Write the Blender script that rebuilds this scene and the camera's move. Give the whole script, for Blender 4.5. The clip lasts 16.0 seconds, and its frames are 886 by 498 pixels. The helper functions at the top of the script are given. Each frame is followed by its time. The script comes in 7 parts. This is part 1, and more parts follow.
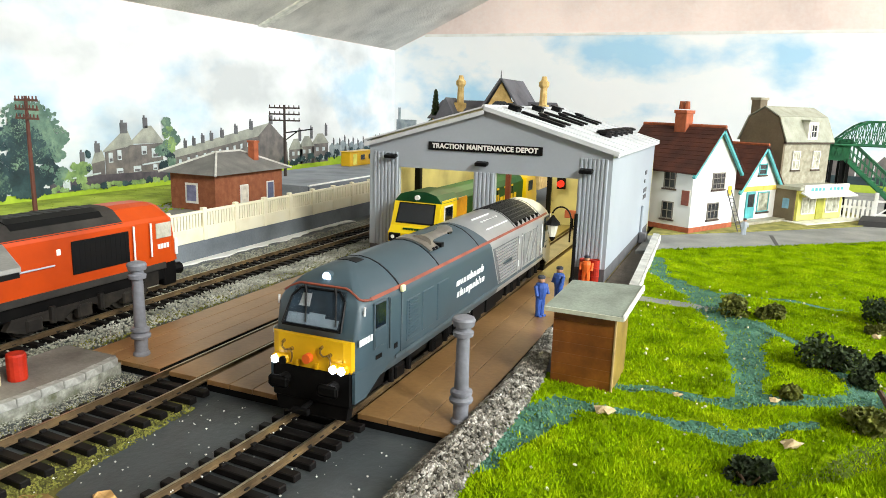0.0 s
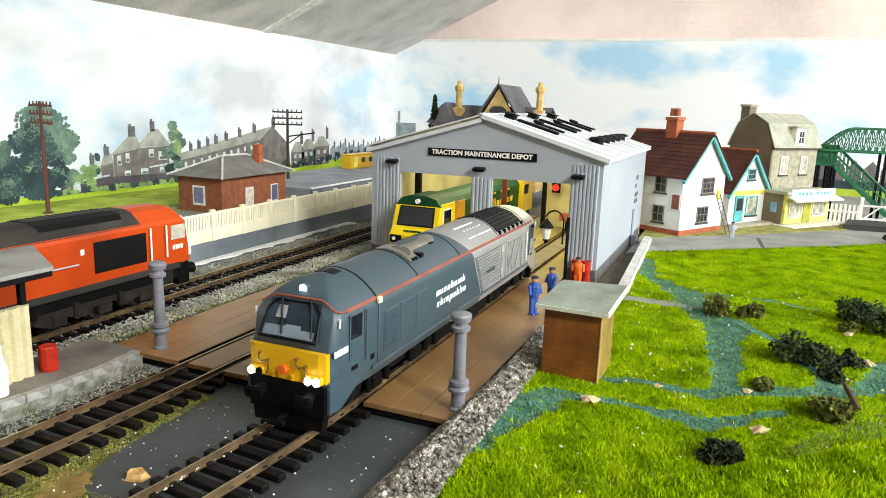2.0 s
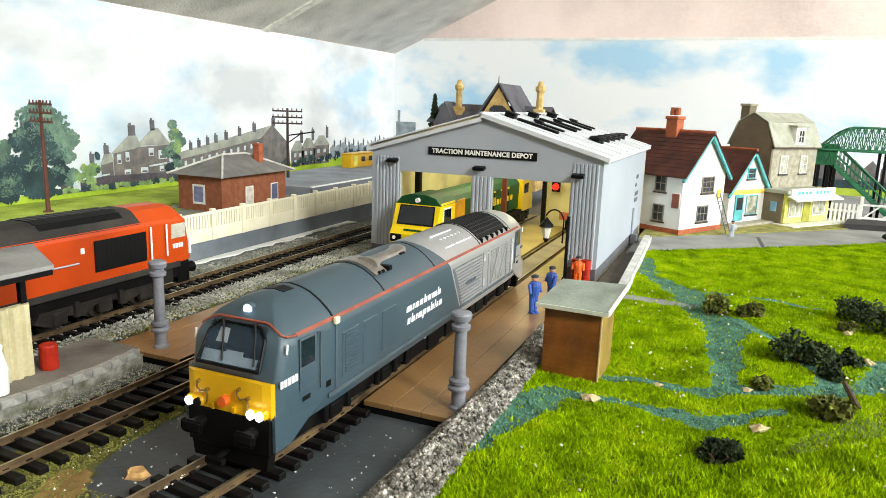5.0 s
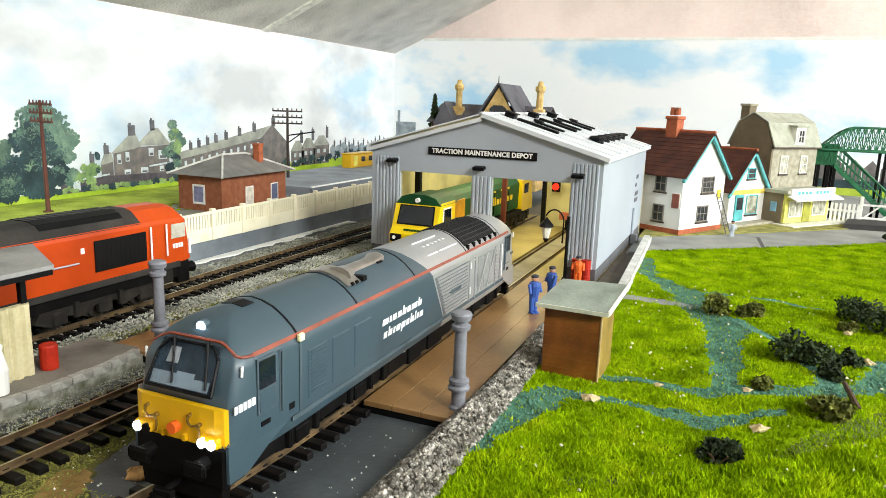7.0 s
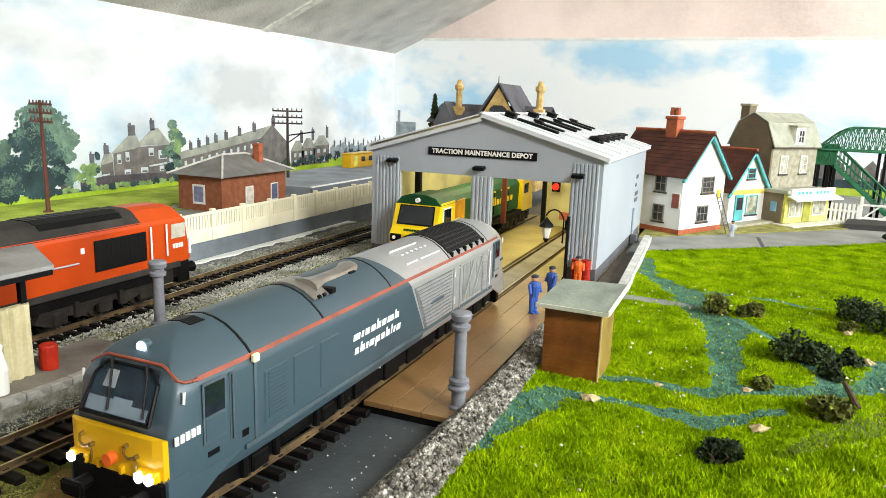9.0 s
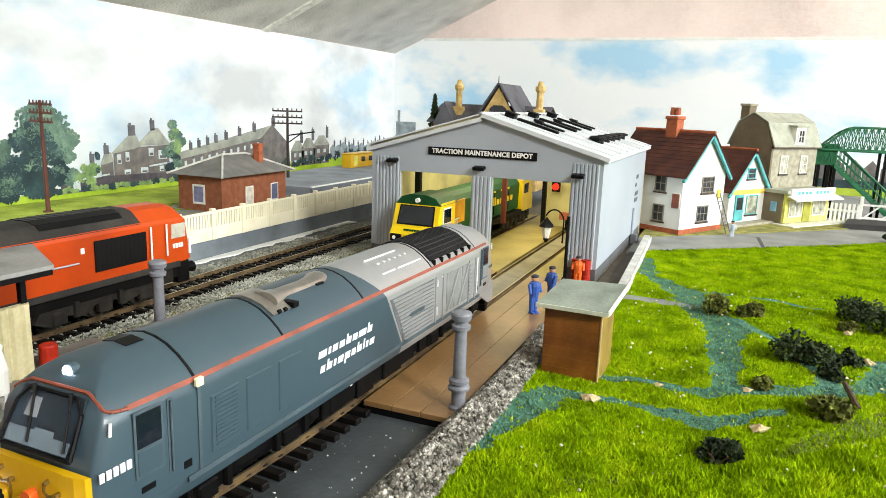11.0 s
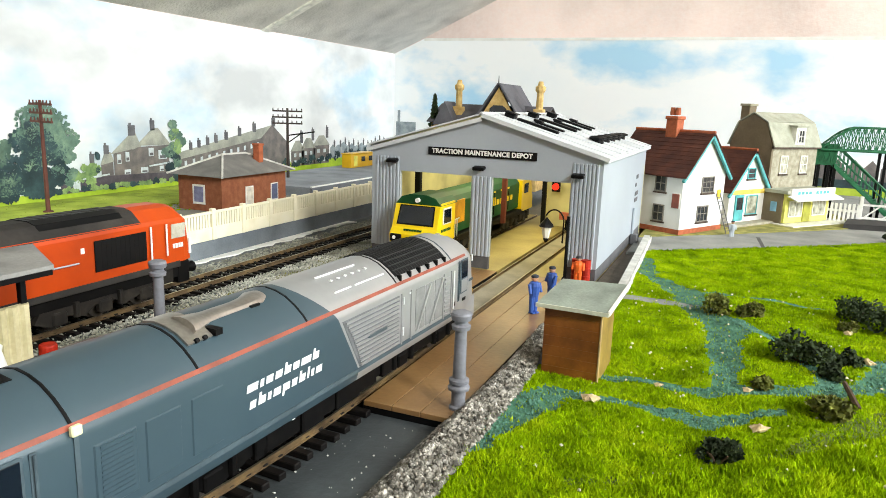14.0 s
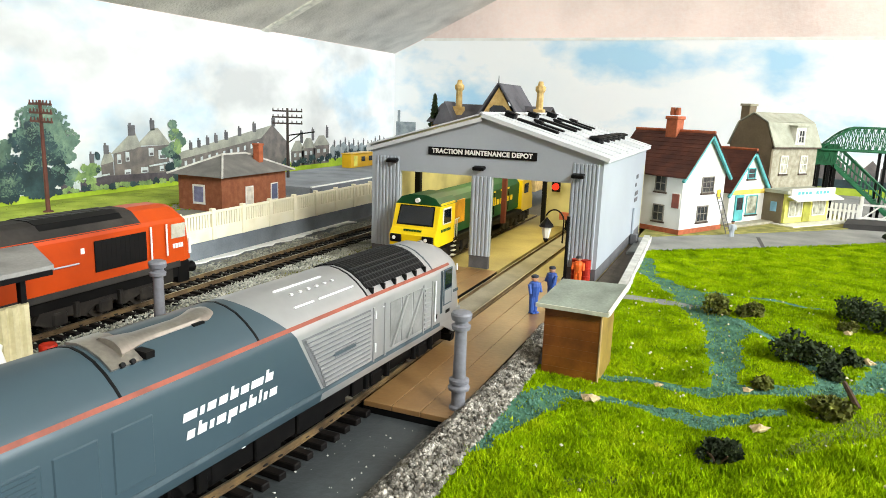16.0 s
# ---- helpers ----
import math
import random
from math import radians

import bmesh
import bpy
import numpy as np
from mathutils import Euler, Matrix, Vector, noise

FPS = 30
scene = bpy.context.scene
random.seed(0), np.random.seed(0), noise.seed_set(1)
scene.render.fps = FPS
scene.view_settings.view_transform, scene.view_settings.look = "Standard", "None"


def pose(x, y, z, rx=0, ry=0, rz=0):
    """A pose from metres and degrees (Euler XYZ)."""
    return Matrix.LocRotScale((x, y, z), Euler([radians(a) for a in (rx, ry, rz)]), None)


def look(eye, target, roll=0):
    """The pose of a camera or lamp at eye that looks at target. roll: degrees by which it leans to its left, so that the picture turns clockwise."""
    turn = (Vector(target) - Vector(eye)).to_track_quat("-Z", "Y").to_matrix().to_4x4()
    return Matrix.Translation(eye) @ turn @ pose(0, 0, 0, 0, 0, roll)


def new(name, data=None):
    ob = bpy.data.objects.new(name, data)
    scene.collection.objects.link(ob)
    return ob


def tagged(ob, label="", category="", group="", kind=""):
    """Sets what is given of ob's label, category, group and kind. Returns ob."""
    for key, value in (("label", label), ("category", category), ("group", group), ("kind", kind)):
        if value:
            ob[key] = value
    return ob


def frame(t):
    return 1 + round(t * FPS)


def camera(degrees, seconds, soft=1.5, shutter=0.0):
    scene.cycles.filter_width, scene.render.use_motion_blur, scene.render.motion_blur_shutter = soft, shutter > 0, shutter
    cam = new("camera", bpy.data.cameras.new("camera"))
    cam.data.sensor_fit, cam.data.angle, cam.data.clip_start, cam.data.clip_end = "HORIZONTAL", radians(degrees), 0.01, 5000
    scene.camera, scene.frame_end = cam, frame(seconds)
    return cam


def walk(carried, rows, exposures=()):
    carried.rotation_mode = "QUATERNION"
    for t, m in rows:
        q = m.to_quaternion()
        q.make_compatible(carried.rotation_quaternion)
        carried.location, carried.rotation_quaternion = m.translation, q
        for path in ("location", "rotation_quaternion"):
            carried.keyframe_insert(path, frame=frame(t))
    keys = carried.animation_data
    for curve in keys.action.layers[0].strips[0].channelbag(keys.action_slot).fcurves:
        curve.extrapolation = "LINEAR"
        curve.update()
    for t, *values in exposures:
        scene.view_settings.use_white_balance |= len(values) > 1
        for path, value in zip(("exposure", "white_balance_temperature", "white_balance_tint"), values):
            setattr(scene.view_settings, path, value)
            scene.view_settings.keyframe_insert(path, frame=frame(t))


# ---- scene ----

# One unit of the plan is a centimetre: a model railway to 1:76, rail top at z = 0.
K = 0.01


def cam_pose(x, y, z, yaw, tilt, roll):
    """Camera pose in centimetres; yaw to the left of +y, tilt downwards."""
    a, b = radians(yaw), radians(tilt)
    way = Vector((-math.sin(a) * math.cos(b), math.cos(a) * math.cos(b), -math.sin(b)))
    e = Vector((x, y, z)) * K
    return look(e, e + way, roll)


cam = camera(64.9, 16.0, soft=0.65)
REST = cam_pose(0, 0, 11.11, 22.56, 11.64, 2.03)
walk(cam, [(0, cam_pose(-0.76, 2.00, 10.65, 22.74, 11.65, 1.76)), (0.5, cam_pose(-0.05, 0.54, 10.98, 22.72, 11.30, 1.61)), (1, cam_pose(0.03, 0.05, 11.08, 22.62, 11.33, 1.97)),
           (1.5, cam_pose(0.03, 0.04, 11.09, 22.62, 11.47, 1.99)), (2, cam_pose(0.01, 0.02, 11.12, 22.58, 11.57, 2.0)), (3, REST), (3.5, REST), (16, REST)])

# ---- light ----
world = bpy.data.worlds.new("world")
scene.world = world
world.use_nodes = True
wn = world.node_tree.nodes
sky = wn.new("ShaderNodeTexSky")
sky.sky_type, sky.sun_disc, sky.sun_elevation, sky.sun_rotation = "NISHITA", False, radians(35), radians(100)
world.node_tree.links.new(sky.outputs[0], wn["Background"].inputs[0])
wn["Background"].inputs[1].default_value = 0.1


def area_lamp(name, eye, target, sx, sy, watts, color):
    d = bpy.data.lights.new(name, "AREA")
    d.shape, d.size, d.size_y, d.energy, d.color = "RECTANGLE", sx * K, sy * K, watts, color
    ob = new(name, d)
    ob.matrix_world = look(Vector(eye) * K, Vector(target) * K)
    return ob


# daylight in the window opening of the east wall, and an added unseen lamp
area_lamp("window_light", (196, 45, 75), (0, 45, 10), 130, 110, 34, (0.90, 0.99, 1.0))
LAMP_EYE, LAMP_AIM = (98, -34, 74), (-14, 60, 0)
area_lamp("ceiling_light_glow", LAMP_EYE, LAMP_AIM, 24, 24, 11.5, (0.99, 1.0, 0.95))
area_lamp("shed_light_glow", (-16, 56, 8.4), (-16, 56, 0), 12, 16, 0.13, (1.0, 0.93, 0.58))
scene.view_settings.exposure = 0.55


# ---- materials ----
def rgb(h):
    c = [int(h[i:i + 2], 16) / 255 for i in (1, 3, 5)]
    return tuple(v / 12.92 if v <= 0.04045 else ((v + 0.055) / 1.055) ** 2.4 for v in c) + (1.0,)


def mix(a, b, f):
    return tuple(x + (y - x) * f for x, y in zip(a, b))


def scaled(a, f):
    return (a[0] * f, a[1] * f, a[2] * f, 1.0)


def mat(name, base, rough=0.6, metal=0.0, dark=None, light=None, size=1.0, fine=0.12, bump=0.0, bsize=0.1, coat=0.0, spec=0.5, rand=0.0, grain=0.22):
    """A paint or surface: the base colour varied at two scales (size and fine, in cm), with relief of bsize cm."""
    m = bpy.data.materials.new(name)
    m.use_nodes = True
    t = m.node_tree
    n, l = t.nodes, t.links
    bsdf = n["Principled BSDF"]
    base = rgb(base) if isinstance(base, str) else base
    dark = rgb(dark) if isinstance(dark, str) else (dark or scaled(base, 0.72))
    light = rgb(light) if isinstance(light, str) else (light or scaled(base, 1.22))
    co = n.new("ShaderNodeTexCoord")
    n1 = n.new("ShaderNodeTexNoise")
    n1.inputs["Scale"].default_value = 1 / (size * K)
    n1.inputs["Detail"].default_value = 5
    n2 = n.new("ShaderNodeTexNoise")
    n2.inputs["Scale"].default_value = 1 / (fine * K)
    n2.inputs["Detail"].default_value = 3
    for q in (n1, n2):
        l.new(co.outputs["Object"], q.inputs["Vector"])
    r1 = n.new("ShaderNodeValToRGB")
    r1.color_ramp.elements[0].position, r1.color_ramp.elements[0].color = 0.3, dark
    r1.color_ramp.elements[1].position, r1.color_ramp.elements[1].color = 0.72, light
    e = r1.color_ramp.elements.new(0.5)
    e.color = base
    l.new(n1.outputs["Fac"], r1.inputs["Fac"])
    mx = n.new("ShaderNodeMix")
    mx.data_type, mx.blend_type = "RGBA", "OVERLAY"
    mx.inputs["Factor"].default_value = grain
    l.new(r1.outputs["Color"], mx.inputs["A"])
    l.new(n2.outputs["Fac"], mx.inputs["B"])
    out = mx.outputs["Result"]
    if rand:
        oi = n.new("ShaderNodeObjectInfo")
        geo = n.new("ShaderNodeNewGeometry")
        ad = n.new("ShaderNodeMath")
        ad.operation = "ADD"
        l.new(oi.outputs["Random"], ad.inputs[0])
        l.new(geo.outputs["Random Per Island"], ad.inputs[1])
        mr = n.new("ShaderNodeMapRange")
        mr.inputs["From Max"].default_value = 2.0
        mr.inputs["To Min"].default_value, mr.inputs["To Max"].default_value = 1 - rand, 1 + rand
        l.new(ad.outputs[0], mr.inputs["Value"])
        hs = n.new("ShaderNodeHueSaturation")
        l.new(mr.outputs[0], hs.inputs["Value"])
        l.new(out, hs.inputs["Color"])
        out = hs.outputs["Color"]
    l.new(out, bsdf.inputs["Base Color"])
    bsdf.inputs["Roughness"].default_value, bsdf.inputs["Metallic"].default_value = rough, metal
    bsdf.inputs["Coat Weight"].default_value = coat
    bsdf.inputs["Specular IOR Level"].default_value = spec
    if bump:
        nb = n.new("ShaderNodeTexNoise")
        nb.inputs["Scale"].default_value = 1 / (bsize * K)
        nb.inputs["Detail"].default_value = 4
        l.new(co.outputs["Object"], nb.inputs["Vector"])
        b = n.new("ShaderNodeBump")
        b.inputs["Strength"].default_value, b.inputs["Distance"].default_value = bump, bsize * K * 0.5
        l.new(nb.outputs["Fac"], b.inputs["Height"])
        l.new(b.outputs["Normal"], bsdf.inputs["Normal"])
    return m


def glow(name, color, strength):
    m = bpy.data.materials.new(name)
    m.use_nodes = True
    b = m.node_tree.nodes["Principled BSDF"]
    b.inputs["Base Color"].default_value = rgb(color)
    b.inputs["Emission Color"].default_value = rgb(color)
    b.inputs["Emission Strength"].default_value = strength
    return m


def glass(name, color, rough=0.05, alpha=0.35):
    m = bpy.data.materials.new(name)
    m.use_nodes = True
    b = m.node_tree.nodes["Principled BSDF"]
    b.inputs["Base Color"].default_value = rgb(color)
    b.inputs["Roughness"].default_value = rough
    b.inputs["Transmission Weight"].default_value = 1 - alpha
    b.inputs["IOR"].default_value = 1.1
    return m


# ---- mesh tools (centimetres) ----
def finish(name, bm, material, smooth=False):
    me = bpy.data.meshes.new(name)
    bm.normal_update()
    bm.to_mesh(me)
    bm.free()
    me.transform(Matrix.Scale(K, 4))
    for m in material if isinstance(material, (list, tuple)) else [material]:
        me.materials.append(m)
    if smooth:
        me.shade_smooth()
        me.set_sharp_from_angle(angle=radians(35))
    return me


def thing(name, x=0, y=0, z=0, rz=0, label="", category="", group="", kind=""):
    ob = new(name)
    ob.empty_display_size = 0.01
    ob.matrix_world = pose(x * K, y * K, z * K, 0, 0, rz)
    return tagged(ob, label, category, group, kind)


def part(name, bm, material, parent, label="", smooth=False, at=None):
    """Links a bmesh, or a mesh made before, as one object under a thing or a part."""
    me = finish(name, bm, material, smooth) if isinstance(bm, bmesh.types.BMesh) else bm
    ob = new(name, me)
    ob.parent = parent
    if at is not None:
        ob.matrix_basis = at
    return tagged(ob, label)


def solo(name, bm, material, label="", category="", group="", kind="", smooth=False, at=None):
    """A thing that is one mesh."""
    ob = new(name, finish(name, bm, material, smooth) if isinstance(bm, bmesh.types.BMesh) else bm)
    if at is not None:
        ob.matrix_basis = at
    return tagged(ob, label, category, group, kind)


def at(x=0, y=0, z=0, rx=0, ry=0, rz=0):
    return pose(x * K, y * K, z * K, rx, ry, rz)


def box(bm, x0, y0, z0, x1, y1, z1, bevel=0.0, m=None, mi=0):
    v = [bm.verts.new((x, y, z)) for z in (z0, z1) for y in (y0, y1) for x in (x0, x1)]
    fs = [bm.faces.new([v[i] for i in f]) for f in ((0, 2, 3, 1), (4, 5, 7, 6), (0, 1, 5, 4), (2, 6, 7, 3), (0, 4, 6, 2), (1, 3, 7, 5))]
    for f in fs:
        f.material_index = mi
    vs = v
    if bevel:
        es = list({e for f in fs for e in f.edges})
        r = bmesh.ops.bevel(bm, geom=es, offset=bevel, segments=1, affect="EDGES", profile=0.5)
        vs = list({q for f in r["faces"] for q in f.verts})
    if m is not None:
        bmesh.ops.transform(bm, matrix=m, verts=vs)
    return vs


def B(*a, **k):
    bm = bmesh.new()
    box(bm, *a, **k)
    return bm


def rod(bm, p, q, r0, r1=None, n=8, caps=True):
    """A tapered rod from p to q."""
    p, q = Vector(p), Vector(q)
    r1 = r0 if r1 is None else r1
    d = (q - p).normalized()
    u = d.orthogonal().normalized()
    w = d.cross(u)
    ra, rb = [], []
    for i in range(n):
        a = 2 * math.pi * i / n
        o = u * math.cos(a) + w * math.sin(a)
        ra.append(bm.verts.new(p + o * r0))
        rb.append(bm.verts.new(q + o * r1))
    for i in range(n):
        j = (i + 1) % n
        bm.faces.new((ra[i], ra[j], rb[j], rb[i]))
    if caps:
        bm.faces.new(ra[::-1])
        bm.faces.new(rb)


def R(*a, **k):
    bm = bmesh.new()
    rod(bm, *a, **k)
    return bm


def lathe(bm, rows, n=16, x=0, y=0):
    """A turned shape about the upright through x, y: rows of (radius, z)."""
    rings = [[bm.verts.new((x + r * math.cos(2 * math.pi * i / n), y + r * math.sin(2 * math.pi * i / n), z)) for i in range(n)] for r, z in rows]
    for a, b in zip(rings, rings[1:]):
        for i in range(n):
            j = (i + 1) % n
            bm.faces.new((a[i], a[j], b[j], b[i]))
    bm.faces.new(rings[0][::-1])
    bm.faces.new(rings[-1])


def prism(bm, pts, lo, hi, axis="y"):
    """A polygon drawn out along an axis; pts are (x, z) for y, (y, z) for x, (x, y) for z."""
    def place(a, b, c):
        return {"y": (a, c, b), "x": (c, a, b), "z": (a, b, c)}[axis]
    a = [bm.verts.new(place(p, q, lo)) for p, q in pts]
    b = [bm.verts.new(place(p, q, hi)) for p, q in pts]
    n = len(pts)
    bm.faces.new(a)
    bm.faces.new(b[::-1])
    for i in range(n):
        j = (i + 1) % n
        bm.faces.new((a[j], a[i], b[i], b[j]))
    bmesh.ops.recalc_face_normals(bm, faces=bm.faces[:])


def P(*a, **k):
    bm = bmesh.new()
    prism(bm, *a, **k)
    return bm


def slab(bm, a, b, c, d, t):
    """A plate from four corners, t thick along its normal."""
    a, b, c, d = (Vector(q) for q in (a, b, c, d))
    n = (b - a).cross(d - a).normalized() * t
    lo = [bm.verts.new(q) for q in (a, b, c, d)]
    hi = [bm.verts.new(q + n) for q in (a, b, c, d)]
    bm.faces.new(lo[::-1])
    bm.faces.new(hi)
    for i in range(4):
        j = (i + 1) % 4
        bm.faces.new((lo[i], lo[j], hi[j], hi[i]))


def SL(*a):
    bm = bmesh.new()
    slab(bm, *a)
    return bm


def pebble(rng):
    """Vertices and faces of one rough stone, about 1 across."""
    v = [(0, 0, .5), (0, 0, -.5)] + [(.5 * math.cos(a), .5 * math.sin(a), z) for a, z in ((.3, .15), (1.6, -.1), (2.7, .2), (4.0, -.15), (5.2, .1))]
    v = [(x * rng.uniform(.7, 1.25), y * rng.uniform(.7, 1.25), z * rng.uniform(.6, 1.2)) for x, y, z in v]
    f = []
    for i in range(5):
        j = (i + 1) % 5
        f += [(0, 2 + i, 2 + j), (1, 2 + j, 2 + i)]
    return v, f


def scatter(name, places, material, label, category="", rng=None, kind="stuff"):
    """Stones at (x, y, z, size), joined into one mesh of stuff."""
    rng = rng or random.Random(4)
    vs, fs = [], []
    for x, y, z, s in places:
        v, f = pebble(rng)
        o = len(vs)
        a = rng.uniform(0, 6.3)
        ca, sa = math.cos(a), math.sin(a)
        vs += [((x + s * (p * ca - q * sa)) * K, (y + s * (p * sa + q * ca)) * K, (z + s * r) * K) for p, q, r in v]
        fs += [tuple(o + i for i in t) for t in f]
    me = bpy.data.meshes.new(name)
    me.from_pydata(vs, [], fs)
    me.materials.append(material)
    return tagged(new(name, me), label, category, kind=kind)

# ---- paints and surfaces ----
M_WALL = mat("pink_plaster", "#f4e0d8", 0.9, bump=0.15, bsize=0.5, size=20, fine=0.6)
M_CEIL = mat("rough_ceiling_paint", "#d6d2cc", 0.95, size=6, fine=0.25, bump=0.9, bsize=0.35)
M_FLOORB = mat("bounce_cut_floor", "#5a5048", 0.95, size=8)
M_BASE = mat("grey_painted_baseboard", "#404547", 0.42, dark="#2e3233", light="#51585a", size=5, fine=0.3, bump=0.2, bsize=0.2)
M_TOPS = mat("grey_upper_baseboard", "#7b7a70", 0.8, size=3, bump=0.3, bsize=0.15)
M_BOARD = mat("brown_board", "#8b6a42", 0.36, dark="#755634", light="#9e7b54", size=5, fine=0.25, bump=0.1, bsize=0.2)
M_RAIL = mat("rusty_rail_side", "#65523a", 0.5, 0.3, dark="#42331f", light="#826b46", size=1.2)
M_RAILTOP = mat("worn_nickel_rail_top", "#b0a58c", 0.3, 0.9, size=2)
M_SLEEPER = mat("black_plastic_sleeper", "#100d0c", 0.55, rand=0.25, size=0.6, spec=0.22)
M_BALLAST = mat("grey_ballast_stone", "#a6a698", 0.85, dark="#7d7d6c", light="#d2d2c6", size=2.2, rand=0.4)
M_STONE = mat("pale_gravel_stone", "#77736a", 0.85, dark="#3c3933", light="#bcb8b0", size=0.3, rand=0.85)
M_SHED = mat("pale_grey_plastic_cladding", "#a8b0b9", 0.5, dark="#a2aab3", light="#aeb6bf", size=6, fine=0.2, grain=0.04)
M_SHEDROOF = mat("pale_roof_sheet", "#cfd3d6", 0.5, dark="#c6cace", light="#d6dadc", size=5, grain=0.05)
M_DARKBASE = mat("dark_grey_plinth", "#5d5d60", 0.7, size=1)
M_BLACK = mat("black_plastic", "#0b0b0c", 0.5, size=1, spec=0.18)
M_WHITE = mat("white_paint", "#ecebe6", 0.6, dark="#e2e1da", light="#f4f4f0", size=1.5, grain=0.08)
M_CREAM = mat("cream_plastic", "#f4ecd0", 0.55, dark="#ebe1c0", light="#f6f0d8", size=2, grain=0.08)
M_SHEDIN = mat("cream_shed_lining", "#cfc99a", 0.7, size=3, grain=0.05)

# ---- room ----
WX, WY, EAVE = -60.0, 118.0, 20.07


def room():
    e, s = 200.0, -160.0
    top = 140.0
    slope = 28.96 - EAVE, 60.0 - 40.68          # rise and run of the loft slope
    xs = WX + (top - EAVE) * slope[1] / slope[0]
    solo("wall_north", B(WX - 3, WY, -90, e + 3, WY + 3, top + 3), M_WALL, "pale pink plaster end wall of the loft", "wall", kind="structure")
    solo("wall_west", B(WX - 3, s, -90, WX, WY, EAVE), M_WALL, "low pink wall under the loft slope", "wall", kind="structure")
    # unseen south wall, its invented brown keeps bounced light down
    solo("wall_south", B(WX - 3, s - 3, -90, e + 3, s, top + 3), mat("bounce_cut_brown", "#8c7d70", 0.9, size=20), "unseen wall coloured brown to cut bounced light", "wall", kind="structure")
    bm = bmesh.new()
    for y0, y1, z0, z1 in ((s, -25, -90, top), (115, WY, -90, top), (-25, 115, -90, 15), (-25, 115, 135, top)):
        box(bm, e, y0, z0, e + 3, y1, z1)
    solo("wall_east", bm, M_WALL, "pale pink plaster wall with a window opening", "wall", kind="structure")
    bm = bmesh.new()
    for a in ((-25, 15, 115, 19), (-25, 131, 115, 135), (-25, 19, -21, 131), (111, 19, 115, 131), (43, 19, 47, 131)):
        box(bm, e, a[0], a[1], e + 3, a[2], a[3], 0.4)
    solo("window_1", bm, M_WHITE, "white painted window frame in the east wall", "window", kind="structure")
    bm = bmesh.new()
    prism(bm, [(WX - 3, EAVE), (WX, EAVE), (xs, top), (xs, top + 3), (WX - 3, EAVE + 3)], s, WY, "y")
    box(bm, xs, s, top, e + 3, WY, top + 3)
    solo("ceiling", bm, M_CEIL, "rough grey-white sloping loft ceiling", "ceiling", kind="structure")
    # pale joint strip that runs up the slope
    d = Vector((slope[1], 0, slope[0])).normalized()
    n = Vector((d.z, 0, -d.x))
    a = Vector((WX + 0.05, 79.0, EAVE + 0.02))
    bm = bmesh.new()
    slab(bm, a, a + d * 70, a + d * 70 + Vector((0, 1.6, 0)), a + Vector((0, 1.6, 0)), -0.22)
    solo("trim", bm, mat("joint_strip", "#ece9e0", 0.8), "pale joint strip on the sloping ceiling", "trim", kind="structure")
    # floor out of view, coloured dark to hold back bounced light
    solo("floor", B(WX - 3, s, -93, e + 3, WY, -90), M_FLOORB, "unseen floor coloured dark to cut bounced light", "floor", kind="structure")
    # invented fixture for the added fill lamp, out of view
    lamp = thing("added_panel_lamp", 0, 0, 0, 0, "added square panel lamp, out of view under the loft slope", "lamp")
    m = look(Vector(LAMP_EYE) * K, Vector(LAMP_AIM) * K)
    part("panel", B(-13, -13, .3, 13, 13, 1.6, .3), M_WHITE, lamp, at=m)
    part("diffuser", B(-12.4, -12.4, .1, 12.4, 12.4, .29), glow("lamp_diffuser", "#fff4e2", 2.0), lamp, at=m)
    part("hanger", R((98.5, -34.5, 75), (98.5, -34.5, 93), .5), M_WHITE, lamp)


room()


# ---- baseboard and ground ----
def ground():
    solo("ground", B(-36, -6, -1.4, 26, WY - 0.2, -0.5), M_BASE, "grey painted layout baseboard with dust and crumbs", "baseboard", kind="structure")
    bm = B(WX + 0.2, -6, -1.4, -35, WY - 0.2, 0.85)
    solo("pavement", bm, M_TOPS, "raised grey station level behind the fence", "ground", kind="structure")


ground()

# ---- tracks ----
TX, TK, TY = -13.36, 0.00678, 22.02


def road_x(y):
    """The centre line of the depot road, bending away from the straight before y = TY."""
    d = max(0.0, TY - y)
    return TX - TK * d * d


def rail_mesh(line, off):
    """A flat-bottomed rail along line (points x, y), off to its side."""
    prof = [(-0.10, -0.25), (0.10, -0.25), (0.10, -0.21), (0.03, -0.17), (0.03, -0.08), (0.045, -0.04), (0.045, 0.0), (-0.045, 0.0), (-0.045, -0.04), (-0.03, -0.08), (-0.03, -0.17), (-0.10, -0.21)]
    bm = bmesh.new()
    rings = []
    for i, (x, y) in enumerate(line):
        x2, y2 = line[min(i + 1, len(line) - 1)]
        x1, y1 = line[max(i - 1, 0)]
        t = Vector((x2 - x1, y2 - y1)).normalized()
        nx, ny = t.y, -t.x
        rings.append([bm.verts.new((x + nx * (off + p), y + ny * (off + p), q)) for p, q in prof])
    n = len(prof)
    for a, b in zip(rings, rings[1:]):
        for i in range(n):
            j = (i + 1) % n
            f = bm.faces.new((a[i], a[j], b[j], b[i]))
            f.material_index = 1 if i == 6 else 0
    bm.faces.new(rings[0])
    bm.faces.new(rings[-1][::-1])
    bmesh.ops.recalc_face_normals(bm, faces=bm.faces[:])
    return bm


